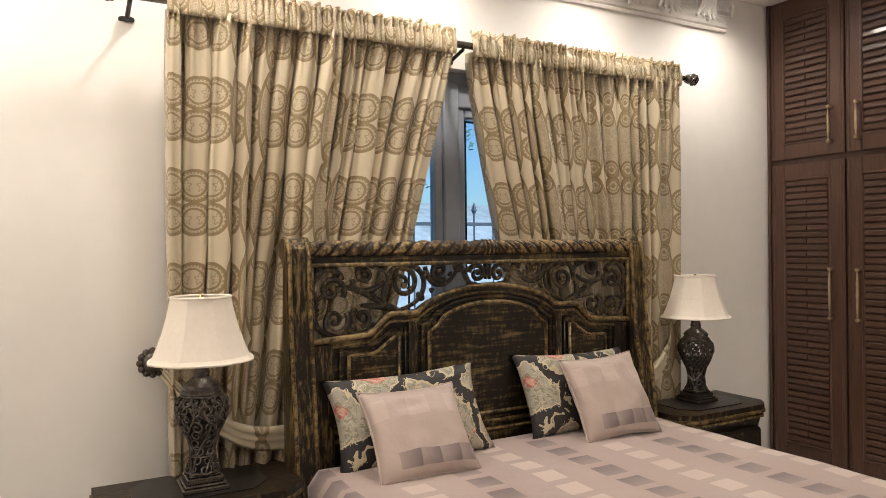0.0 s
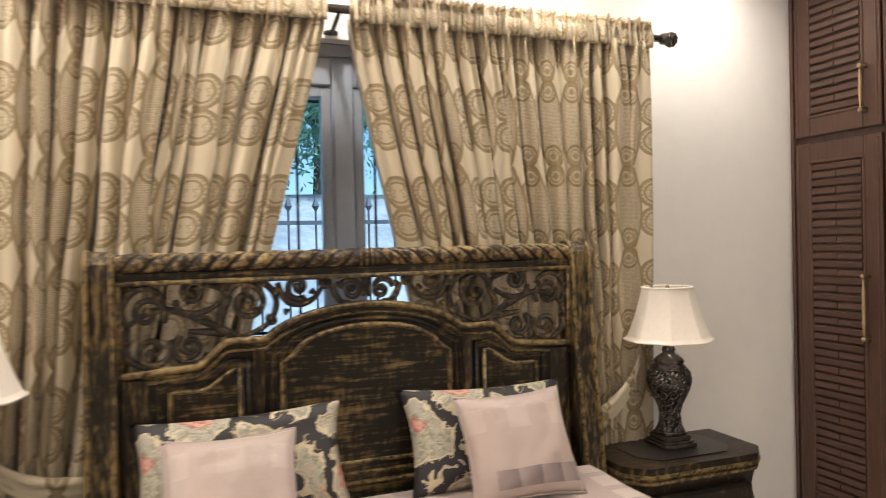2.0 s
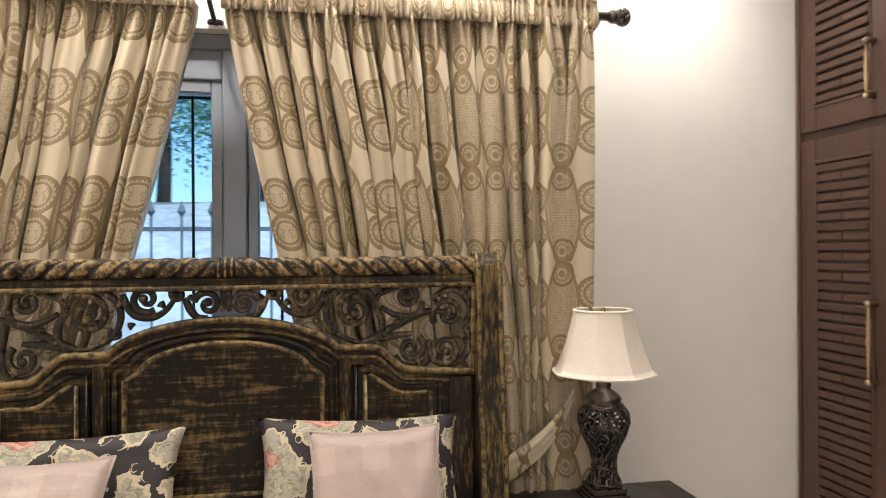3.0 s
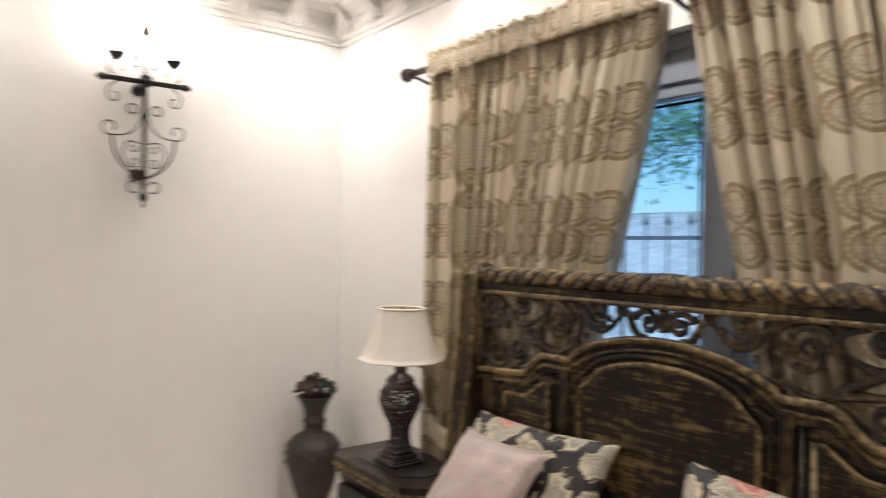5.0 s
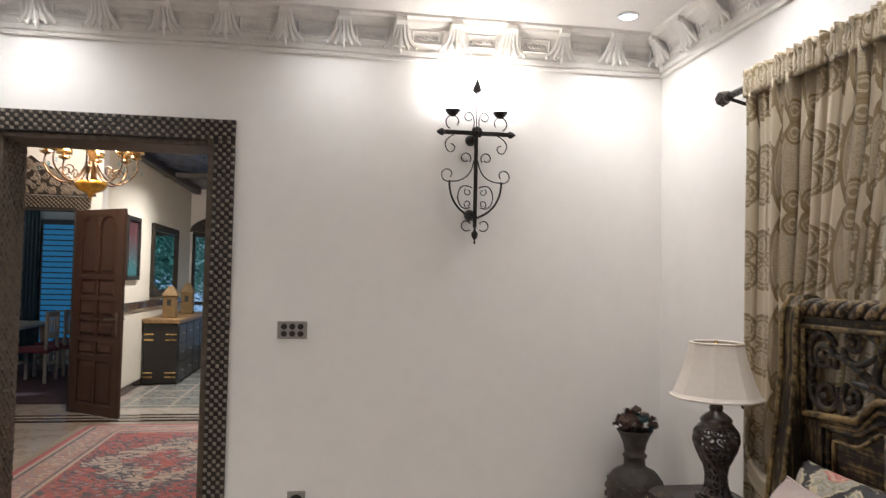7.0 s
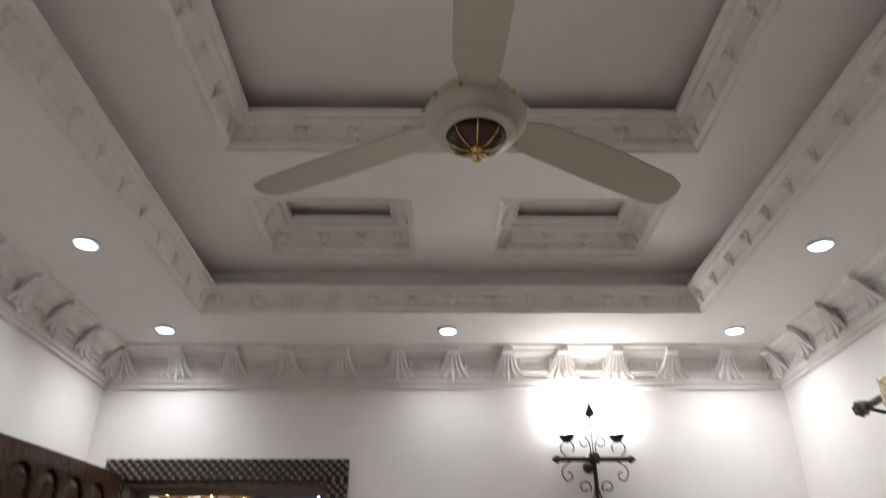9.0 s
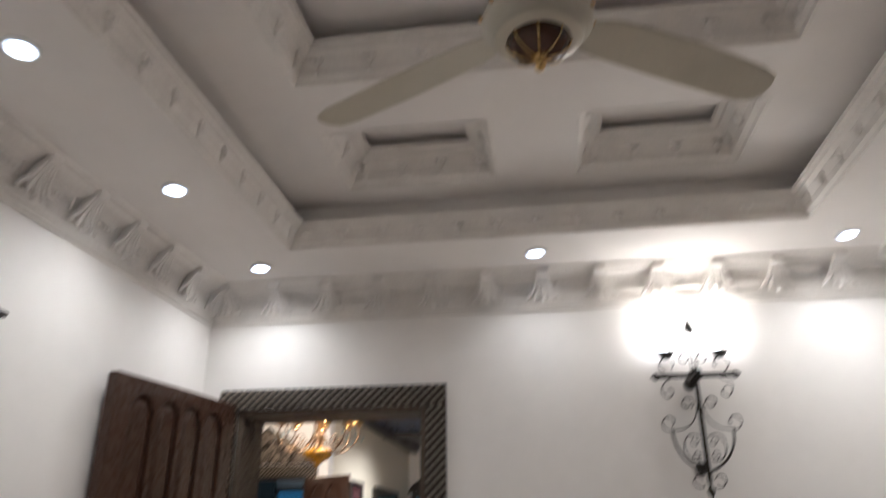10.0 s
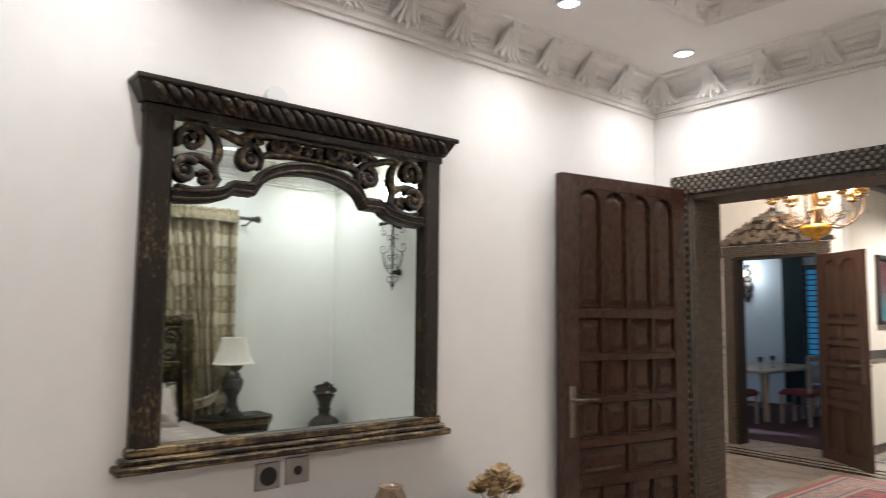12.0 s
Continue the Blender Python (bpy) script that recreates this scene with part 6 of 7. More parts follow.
for s in (-1, 1):
    # cup arms, heart scrolls, long side scrolls, lower bows
    iron("scroll", [(s * a, c) for a, c in bez((0.02, 2.415), (0.0, 2.52), (0.045, 2.535), 8)] + [(s * a, c) for a, c in spiral(0.045, 2.505, 0.03, 0.7, 1.57, -1, 10, 0.6)], 0.0035)
    iron("scroll", [(s * a, c) for a, c in spiral(0.14, 2.475, 0.045, 0.8, -1.2, 1, 14, 0.7)], 0.0035)
    iron("scroll", [(s * a, c) for a, c in bez((0.13, 2.40), (0.215, 2.36), (0.165, 2.30), 8)] + [(s * a, c) for a, c in spiral(0.15, 2.325, 0.03, 0.6, -1.0, -1, 8, 0.6)], 0.0035)
    iron("scroll", [(s * a, c) for a, c in spiral(0.062, 2.265, 0.034, 1.0, 3.9, -1, 16, 0.55)], 0.0035)
    iron("scroll", [(s * a, c) for a, c in bez((0.012, 2.25), (0.03, 2.12), (0.155, 2.125), 12)] + [(s * a, c) for a, c in spiral(0.165, 2.165, 0.042, 0.85, -1.4, 1, 14, 0.5)], 0.0035)
    iron("bow", [(s * a, c) for a, c in bez((0.155, 2.13), (0.155, 1.97), (0.012, 1.915), 14)], 0.006)
    iron("scroll", [(s * a, c) for a, c in bez((0.02, 2.09), (0.10, 2.13), (0.105, 2.03), 10)] + [(s * a, c) for a, c in bez((0.105, 2.03), (0.09, 1.95), (0.03, 1.975), 10)], 0.0035)
    iron("scroll", [(s * a, c) for a, c in spiral(0.045, 2.065, 0.022, 0.9, 1.0, -1, 10, 0.5)], 0.003)
    iron("scroll", [(s * a, c) for a, c in spiral(0.045, 1.995, 0.022, 0.9, -1.0, 1, 10, 0.5)], 0.003)
    iron("scroll", [(s * a, c) for a, c in spiral(0.05, 1.87, 0.034, 0.8, 4.0, 1, 12, 0.7)], 0.0035)
    bm = B()
    lathe(bm, [(0.008, 0.0), (0.03, 0.014), (0.044, 0.034), (0.046, 0.038), (0.036, 0.034), (0.01, 0.02)], sw(s * 0.142, 2.505), 16)
    cup = part("cup", bm, M_IRON, sc, "shallow iron candle cup", True)
    bm = B()
    lathe(bm, [(0.013, 0.02), (0.02, 0.05), (0.034, 0.085), (0.036, 0.11), (0.028, 0.145), (0.008, 0.185)], sw(s * 0.142, 2.505), 16)
    part("bulb", bm, M_BULB, cup, "bright candle bulb", True)
    lamp_light("sconce_lamp", "POINT", sw(s * 0.142, 2.72, 0.0), SCONCE_POWER, (1.0, 0.80, 0.58), 0.05)
    iron("stem", [(s * 0.035, 2.53), (s * 0.03, 2.60)], 0.002)
bm = B()
prism(bm, [(0.0, 2.735), (0.02, 2.685), (0.026, 2.665), (0.012, 2.652), (0.0, 2.648), (-0.012, 2.652), (-0.026, 2.665), (-0.02, 2.685)], lambda u, v, d: sw(u, v, d), -0.006, 0.006)
tube(bm, [sw(0, 2.42), sw(0, 2.655)], 0.003, 6)
part("spear_finial", bm, M_IRON, sc, "leaf-shaped spear tip")
bm = B()
lathe(bm, [(0.001, -0.10), (0.007, -0.09), (0.003, -0.075), (0.017, -0.055), (0.02, -0.035), (0.008, -0.02), (0.006, 0.02)], sw(0, 1.86), 12)
part("drop_finial", bm, M_IRON, sc, "", True)
for zz in (2.38, 1.935):
    bm = B()
    tube(bm, [(0.0, SY - 0.02, zz), (0.008, SY - 0.02, zz), (0.03, SY - 0.02, zz), (SX - 0.004, SY - 0.004, zz)], 0.01, 12, [0.03, 0.034, 0.028, 0.012])
    part("wall_mount", bm, M_IRON, sc, "round iron wall mount", True)

# ---- ceiling fan ----
FX, FY, FZ = 2.635, -1.972, 2.755
fan = thing("ceiling_fan", (FX, FY, ZC), "cream three-blade ceiling fan with brass trim, at rest", "ceiling fan")
bm = B()
lathe(bm, [(0.012, 0.10), (0.012, ZC - FZ - 0.07), (0.055, ZC - FZ - 0.07), (0.07, ZC - FZ - 0.01), (0.07, ZC - FZ)], (FX, FY, FZ), 20)
part("downrod", bm, M_CREAM, fan, "", True)
bm = B()
lathe(bm, [(0.075, -0.062), (0.10, -0.058), (0.108, -0.05), (0.10, -0.038), (0.118, -0.034), (0.120, -0.022), (0.132, -0.018), (0.132, 0.006), (0.120, 0.012), (0.112, 0.030), (0.10, 0.06), (0.05, 0.085), (0.03, 0.13)], (FX, FY, FZ), 40)
motor = part("motor", bm, M_CREAM, fan, "round cream motor housing", True)
for i in range(12):
    a = i * math.pi / 6 + 0.2
    bm = B()
    blob(bm, (FX + 0.136 * math.cos(a), FY + 0.136 * math.sin(a), FZ + 0.0), 0.007, (1, 1, 1), 6, 4)
    part("screw", bm, M_BRASS, motor, "", True)
bm = B()
lathe(bm, [(0.012, -0.105), (0.045, -0.098), (0.068, -0.082), (0.077, -0.062)], (FX, FY, FZ), 32)
dome = part("dome", bm, plain("dark_brown_glass", (0.05, 0.02, 0.01), 0.15, vary=0.2), fan, "dark brown dome", True)
for i in range(8):
    a = i * math.pi / 4
    bm = B()
    tube(bm, [(FX + r * math.cos(a), FY + r * math.sin(a), FZ + h) for r, h in ((0.078, -0.06), (0.069, -0.083), (0.045, -0.1), (0.012, -0.107))], 0.0025, 5)
    part("rib", bm, M_BRASS, dome, "", True)
bm = B()
lathe(bm, [(0.004, -0.142), (0.011, -0.136), (0.014, -0.124), (0.010, -0.116), (0.018, -0.106), (0.018, -0.098)], (FX, FY, FZ), 16)
part("finial", bm, M_BRASS, fan, "brass finial", True)
for ang in (0, 120, 240):
    m = Matrix.Translation((FX, FY, FZ)) @ Matrix.Rotation(radians(ang + 1), 4, "Z") @ Matrix.Rotation(radians(-11), 4, "X")
    out = [(0.13, -0.045), (0.20, -0.068), (0.45, -0.075), (0.66, -0.066), (0.71, -0.05), (0.725, -0.02), (0.725, 0.02), (0.71, 0.045), (0.66, 0.06), (0.45, 0.06), (0.20, 0.05), (0.13, 0.04)]
    bm = B()
    prism(bm, out, lambda u, v, d: m @ Vector((u, v, d)), -0.003, 0.003)
    bl = part("blade", bm, M_CREAM, fan, "cream metal blade")
    bm = B()
    hull(bm, [m @ Vector(p) for p in ((0.11, -0.03, 0.004), (0.11, 0.03, 0.004), (0.20, -0.02, 0.004), (0.20, 0.02, 0.004), (0.11, -0.03, 0.012), (0.11, 0.03, 0.012), (0.20, -0.02, 0.008), (0.20, 0.02, 0.008))])
    part("blade_arm", bm, M_CREAM, bl)

# ---- the hall beyond the doorway ----
HZ = 3.15                     # hall ceiling
HN, HW, DX, FS = -1.2, -9.5, -4.4, -7.6     # hall north wall, west wall, dining wall, foyer south wall
HSY = -4.60                   # hall south wall, west of the dining wall
bm = B()
box(bm, -13.0, -0.3, -11.0, 0.6, -0.2, -0.004)
solid("hall_floor", bm, M_MARBLE, "polished cream marble hall floor", "floor")
bm = B()
box(bm, HW, -0.3, HN, HN + 0.2, 0, 3.5)
solid("wall_hall_north", bm, M_WALL, "off-white hall wall", "wall")
bm = B()
box(bm, -0.3, -0.1, FS, SOUTH - 0.2, 0, 3.5)
solid("wall_hall_east", bm, M_WALL, "off-white hall wall beside the bedroom", "wall")
bm = B()
box(bm, DX, -0.1, FS - 0.2, FS, 0, 3.5)
solid("wall_hall_south", bm, M_WALL, "off-white foyer wall", "wall")
OY0, OY1, OZ = -5.87, -4.86, 2.28          # dining doorway
bm = B()
box(bm, DX - 0.2, DX, OY1, HSY, 0, 3.5)
box(bm, DX - 0.2, DX, FS, OY0, 0, 3.5)
box(bm, DX - 0.2, DX, OY0, OY1, OZ, 3.5)
solid("wall_dining", bm, M_WALL, "cream wall with the doorway to the dining room", "wall")
bm = B()
box(bm, HW, DX - 0.2, HSY - 0.2, HSY, 0, 3.5)
solid("wall_hall_inner", bm, plain("cream_wall_paint", (0.74, 0.68, 0.56), 0.6, vary=0.03, scale=1.5, bump=0.04), "cream hall wall with pictures and a dark rail", "wall")
GY0, GY1, GZ = -4.56, -3.2, 2.35           # glazed door in the far wall
bm = B()
box(bm, HW - 0.2, HW, GY1, HN, 0, 3.5)
box(bm, HW - 0.2, HW, HSY, GY0, 0, 3.5)
box(bm, HW - 0.2, HW, GY0, GY1, GZ, 3.5)
solid("wall_hall_west", bm, M_WALL, "cream end wall with a glazed door", "wall")
bm = B()
box(bm, HW, -0.3, FS, HN, HZ, 3.5)
solid("ceiling_hall", bm, M_NAVY, "dark blue hall ceiling", "ceiling")
for x in (-0.9, -2.6, -4.35, -7.4):
    bm = B()
    box(bm, x, x + 0.12, HSY if x < DX - 0.3 else FS, HN, HZ - 0.09, HZ, 0.01)
    solid("ceiling_beam", bm, M_COFFER, "dark polished ceiling beam", "beam", group="hall beams")
for y in (-4.55, -3.5, -2.4):
    bm = B()
    box(bm, HW, -0.3, y, y + 0.12, HZ - 0.10, HZ - 0.001, 0.01)
    solid("ceiling_beam", bm, M_COFFER, "dark polished ceiling beam", "beam", group="hall beams")
bm = B()
box(bm, HW, DX - 0.2, HSY, HSY + 0.03, 1.07, 1.175, 0.01)
box(bm, HW, DX - 0.2, HSY, HSY + 0.015, 0.0, 0.10)
solid("dado_rail", bm, M_DARKSTONE, "dark wooden dado rail and skirting", "trim")
for hx, y in ((-5.28, -3.58), (-6.07, -3.66)):
    o = thing("downlight", (hx, y, HZ), "round white recessed downlight in the hall", "downlight", "hall downlights")
    bm = B()
    lathe(bm, [(0.05, -0.012), (0.05, 0.0)], (hx, y, HZ), 20)
    part("diffuser", bm, M_LED, o)
    lamp_light("hall_lamp", "SPOT", (hx, y, HZ - 0.04), HALL_POWER, (1.0, 0.84, 0.645), 0.05, 150, 1.0)

# dark inlaid borders and the mosaic strip of the floor
bm = B()
for x, w in ((-3.80, 0.09), (-3.98, 0.05), (-4.14, 0.05)):
    box(bm, x - w, x, FS, HN, -0.004, 0.001)
box(bm, -0.56, -0.32, -4.0, -2.4, -0.004, 0.001)
solid("floor_inlay", bm, M_DARKSTONE, "dark stone inlay bands in the floor", "floor")
bm = B()
box(bm, -9.2, -4.6, -4.45, -2.2, -0.004, 0.002)
solid("floor_mosaic", bm, M_GREY, "grey-green patterned marble floor panel", "floor")
bm = B()
for i in range(9):
    x = -4.7 - i * 0.55
    box(bm, x - 0.03, x, -4.45, -2.2, 0.002, 0.004)
for j in range(5):
    y = -4.35 + j * 0.5
    box(bm, -9.2, -4.6, y, y + 0.03, 0.002, 0.0045)
solid("floor_lattice", bm, M_MARBLE, "pale lattice inlaid in the patterned floor", "floor")

# rug with fringe
rug = thing("persian_rug", (-2.07, -3.34, 0.002), "red Persian rug with a cream medallion and fringe", "rug")
bm = B()
box(bm, -3.57, -0.57, -4.39, -2.29, 0.002, 0.014, 0.004)
o = part("rug_field", bm, M_RUG, rug)
bm = B()
rnd = random.Random(2)
for i in range(150):
    x = -3.56 + 2.98 * i / 149
    for y, s in ((-4.39, -1), (-2.29, 1)):
        tube(bm, [(x, y, 0.008), (x + rnd.uniform(-0.01, 0.01), y + s * 0.07, 0.005)], 0.004, 3)
tagged(part("fringe", bm, M_CREAM, rug, "cream knotted fringe"), kind="stuff")

# dining doorway: chequered surround, carved pediment, open leaf
def dx(u, v, d):
    return (DX + d, u, v)


fr = thing("door_frame", (DX, -5.42, 0), "dark chequered door surround with carved pediment", "door frame", kind="structure")
lo, hi = B(), B()
checker_bar(lo, hi, OY1, OY1 + 0.12, 0, OZ, dx, 0.02)
checker_bar(lo, hi, OY0 - 0.12, OY0, 0, OZ, dx, 0.02)
checker_bar(lo, hi, OY0 - 0.14, OY1 + 0.14, OZ, OZ + 0.13, dx, 0.02)
part("casing", lo, M_CHECK_LO, fr)
tagged(part("chequer", hi, M_CHECK_HI, fr), kind="stuff")
bm = B()
box(bm, DX - 0.21, DX, OY0, OY0 + 0.03, 0, OZ)
box(bm, DX - 0.21, DX, OY1 - 0.03, OY1, 0, OZ)
box(bm, DX - 0.21, DX, OY0 + 0.03, OY1 - 0.03, OZ - 0.03, OZ)
part("jamb", bm, M_CHECK_LO, fr)
bm = B()
c = (OY0 + OY1) / 2
steps = ((0.70, 2.42), (0.68, 2.47), (0.52, 2.50), (0.44, 2.60), (0.30, 2.64), (0.22, 2.74), (0.10, 2.78), (0.0, 2.86))
prism(bm, [(c - a, v) for a, v in steps] + [(c + a, v) for a, v in reversed(steps[:-1])], dx, 0.0, 0.02)
part("pediment", bm, M_CHECK_LO, fr, "stepped dark pediment")
bm = B()
rnd = random.Random(5)
for i in range(190):
    a, v = rnd.uniform(-0.64, 0.64), rnd.uniform(2.44, 2.82)
    if v < 2.84 - abs(a) * 0.56:
        pts = spiral(c + a, v, rnd.uniform(0.022, 0.042), 1.3, rnd.uniform(0, 6), rnd.choice((1, -1)), 10, 0.2)
        tube(bm, [dx(p, q, 0.026 + rnd.uniform(0, 0.012)) for p, q in pts], 0.009, 5)
part("carving", bm, plain("carved_pediment", (0.23, 0.19, 0.145), 0.5, 0.1, vary=0.4, scale=14, bump=0.3), fr, "carved leafy scrolls")
leaf2 = panelled_leaf(0.83, 2.25, 0.04, M_DOOR2, True)
leaf2.matrix_world = pose(DX + 0.03, OY1 + 0.0, 0, 0, 0, 52)

# picture, hall mirror, cabinet and ornaments along the inner wall
def hs(u, v, d):
    return (u, HSY + d, v)


def framed(name, label, cat, x0, x1, z0, z1, w, fm, im, inner):
    root = thing(name, hs((x0 + x1) / 2, z0, 0), label, cat)
    bm = B()
    for a, b2, c0, d0 in ((x0, x0 + w, z0, z1), (x1 - w, x1, z0, z1), (x0 + w, x1 - w, z0, z0 + w), (x0 + w, x1 - w, z1 - w, z1)):
        box(bm, a, b2, HSY, HSY + 0.045, c0, d0, 0.008)
    part("frame", bm, fm, root)
    bm = B()
    box(bm, x0 + w, x1 - w, HSY + 0.002, HSY + 0.012, z0 + w, z1 - w)
    part(inner, bm, im, root)
    return root


k = Mat("landscape_print", 0.12)
_, _, pz = k.xyz(k.coord())
cn = k.noise(7.0, None, 4)
k.color(k.mix((pz * 1.6 + cn - 0.9).step(-0.3, 0.5), (0.06, 0.16, 0.17), (0.10, 0.045, 0.05)))
framed("picture", "dark framed picture behind glass in teal and red", "picture", -5.95, -5.32, 1.47, 2.30, 0.055, M_BLACK, k.m, "print")
framed("hall_mirror", "tall mirror in a carved dark wooden frame", "mirror", -8.35, -6.65, 1.22, 2.30, 0.10, M_MIRF, M_MIRROR, "glass")
cab = thing("sideboard", (-7.4, -4.36, 0), "black sideboard with brass strapwork and brown top", "sideboard")
bm = B()
box(bm, -8.55, -6.33, HSY + 0.02, -4.12, 0.02, 0.86, 0.008)
part("body", bm, M_BLACK, cab)
bm = B()
box(bm, -8.6, -6.29, HSY + 0.005, -4.09, 0.86, 0.925, 0.01)
part("top", bm, plain("ochre_top", (0.22, 0.13, 0.05), 0.4, vary=0.3), cab, "brown worn top")
for zz in (0.10, 0.16, 0.62, 0.70):
    for ya, yb in ((HSY + 0.03, HSY + 0.16), (-4.28, -4.13)):
        bm = B()
        box(bm, -6.33, -6.318, ya, yb, zz, zz + 0.022, 0.002)
        part("brass_strap", bm, M_BRASS, cab, "brass strap")
for i in range(4):
    for j in range(3):
        bm = B()
        xa = -8.5 + i * 0.54
        box(bm, xa, xa + 0.51, -4.12, -4.106, 0.06 + j * 0.265, 0.30 + j * 0.265, 0.005)
        d = part("drawer", bm, M_BLACK, cab)
        bm = B()
        box(bm, xa + 0.2, xa + 0.31, -4.106, -4.09, 0.17 + j * 0.265, 0.19 + j * 0.265, 0.004)
        part("handle", bm, M_STEEL, d)


def house_lantern(x, y, h):
    root = thing("lantern", (x, y, 0.925), "small golden wooden house-shaped lantern", "lantern", "lanterns on the sideboard")
    tan = plain("golden_wood", (0.17, 0.105, 0.035), 0.5, vary=0.3)
    bm = B()
    box(bm, x - 0.09, x + 0.09, y - 0.09, y + 0.09, 0.925, 0.925 + h * 0.7, 0.01)
    part("body", bm, tan, root)
    bm = B()
    hull(bm, [(x + a, y + b2, 0.925 + h * 0.7) for a in (-0.11, 0.11) for b2 in (-0.11, 0.11)] + [(x, y - 0.03, 0.925 + h), (x, y + 0.03, 0.925 + h)])
    part("roof", bm, tan, root)
    bm = B()
    box(bm, x + 0.09, x + 0.095, y - 0.03, y + 0.03, 0.925 + h * 0.38, 0.925 + h * 0.58)
    part("opening", bm, M_BLACK, root, "small dark opening")


house_lantern(-6.75, -4.32, 0.46)
house_lantern(-7.9, -4.30, 0.50)

# glazed end door with carved head
gd = thing("window_2", (HW, (GY0 + GY1) / 2, 0), "tall dark framed glazed door with carved head", "glazed door", kind="structure")
bm = B()
for a, b2 in ((GY0, GY0 + 0.05), (GY1 - 0.09, GY1), ((GY0 + GY1) / 2 - 0.05, (GY0 + GY1) / 2 + 0.05)):
    box(bm, HW - 0.1, HW - 0.02, a, b2, 0, GZ, 0.005)
for a, b2 in ((0.0, 0.25), (1.0, 1.06), (GZ - 0.09, GZ)):
    for ya, yb in ((GY0 + 0.05, (GY0 + GY1) / 2 - 0.05), ((GY0 + GY1) / 2 + 0.05, GY1 - 0.09)):
        box(bm, HW - 0.09, HW - 0.03, ya, yb, a, b2, 0.005)
part("frame", bm, M_CHECK_LO, gd)
bm = B()
box(bm, HW - 0.065, HW - 0.060, GY0 + 0.05, GY1 - 0.09, 0.25, GZ - 0.09)
o = part("pane", bm, M_GLASS, gd)
o.visible_shadow = False
bm = B()
ccy = (GY0 + GY1) / 2
poly = [(ccy - 0.72, GZ)] + [(ccy + 0.72 * math.cos(t), GZ + 0.32 * math.sin(t)) for t in (math.pi * (1 - i / 16) for i in range(17))] + [(ccy + 0.72, GZ)]
prism(bm, poly[1:-1], lambda u, v, d: (HW + d, u, v), 0.0, 0.05)
for i in range(26):
    a, v = random.Random(i).uniform(-0.6, 0.6), GZ + random.Random(i + 50).uniform(0.04, 0.22)
    tube(bm, [(HW + 0.055, p, q) for p, q in spiral(ccy + a, v, 0.045, 1.3, i, 1, 10, 0.2)], 0.011, 5)
part("carved_head", bm, M_CHECK_LO, gd, "arched carved wooden head")
# chandelier
CHX, CHY, CHZ = -2.87, -4.24, 2.33
ch = thing("chandelier", (CHX, CHY, HZ), "brass chandelier with scroll arms and amber glass bowl", "chandelier")
bm = B()
lathe(bm, [(0.012, -0.02), (0.035, 0.02), (0.11, 0.05), (0.14, 0.09), (0.135, 0.12), (0.05, 0.15)], (CHX, CHY, CHZ - 0.06), 28)
part("bowl", bm, plain("amber_bowl", (0.62, 0.33, 0.02), 0.12, vary=0.5, scale=18), ch, "amber glass bowl", True)
bm = B()
lathe(bm, [(0.004, -0.09), (0.014, -0.07), (0.01, -0.04), (0.02, -0.02)], (CHX, CHY, CHZ - 0.03), 12)
lathe(bm, [(0.06, 0.08), (0.035, 0.13), (0.05, 0.20), (0.025, 0.27), (0.04, 0.34), (0.014, 0.42), (0.014, HZ - CHZ)], (CHX, CHY, CHZ), 16)
part("stem", bm, plain("antique_brass", (0.22, 0.13, 0.05), 0.35, 0.8, vary=0.4), ch, "", True)
AB = plain("antique_brass_arm", (0.16, 0.10, 0.05), 0.35, 0.8, vary=0.4)
for i in range(8):
    a = i * math.pi / 4 + 0.2
    ca, sa = math.cos(a), math.sin(a)

    def arm(r, h):
        return (CHX + r * ca, CHY + r * sa, CHZ + h)
    bm = B()
    tube(bm, [arm(r, h) for r, h in bez((0.04, 0.25), (0.16, -0.06), (0.34, 0.12), 12)] + [arm(r, h) for r, h in bez((0.34, 0.12), (0.42, 0.20), (0.38, 0.30), 8)], 0.008, 6)
    tube(bm, [arm(r, h) for r, h in spiral(0.22, 0.15, 0.055, 1.2, 0, 1, 14, 0.2)], 0.006, 5)
    part("arm", bm, AB, ch, "scrolled brass arm", True)
    bm = B()
    lathe(bm, [(0.02, 0.0), (0.05, 0.015), (0.052, 0.03), (0.02, 0.03), (0.018, 0.05), (0.07, 0.055), (0.072, 0.095), (0.066, 0.10), (0.062, 0.06)], arm(0.38, 0.30), 16)
    cup = part("gallery", bm, M_BRASS, ch, "pierced brass gallery", True)
    bm = B()
    lathe(bm, [(0.012, 0.06), (0.025, 0.10), (0.025, 0.13), (0.006, 0.17)], arm(0.38, 0.30), 10)
    part("bulb", bm, M_WARMB, cup, "warm bulb", True)
    for q in range(2):
        bm = B()
        blob(bm, arm(0.36 + 0.07 * q, 0.22 - 0.05 * q), 0.014, (0.7, 0.7, 1.6), 6, 4)
        part("crystal", bm, M_GLASS, ch, "clear drop crystal")
lamp_light("chandelier_lamp", "POINT", (CHX, CHY, CHZ + 0.62), HALL_POWER * 1.0, (1.0, 0.73, 0.46), 0.25)

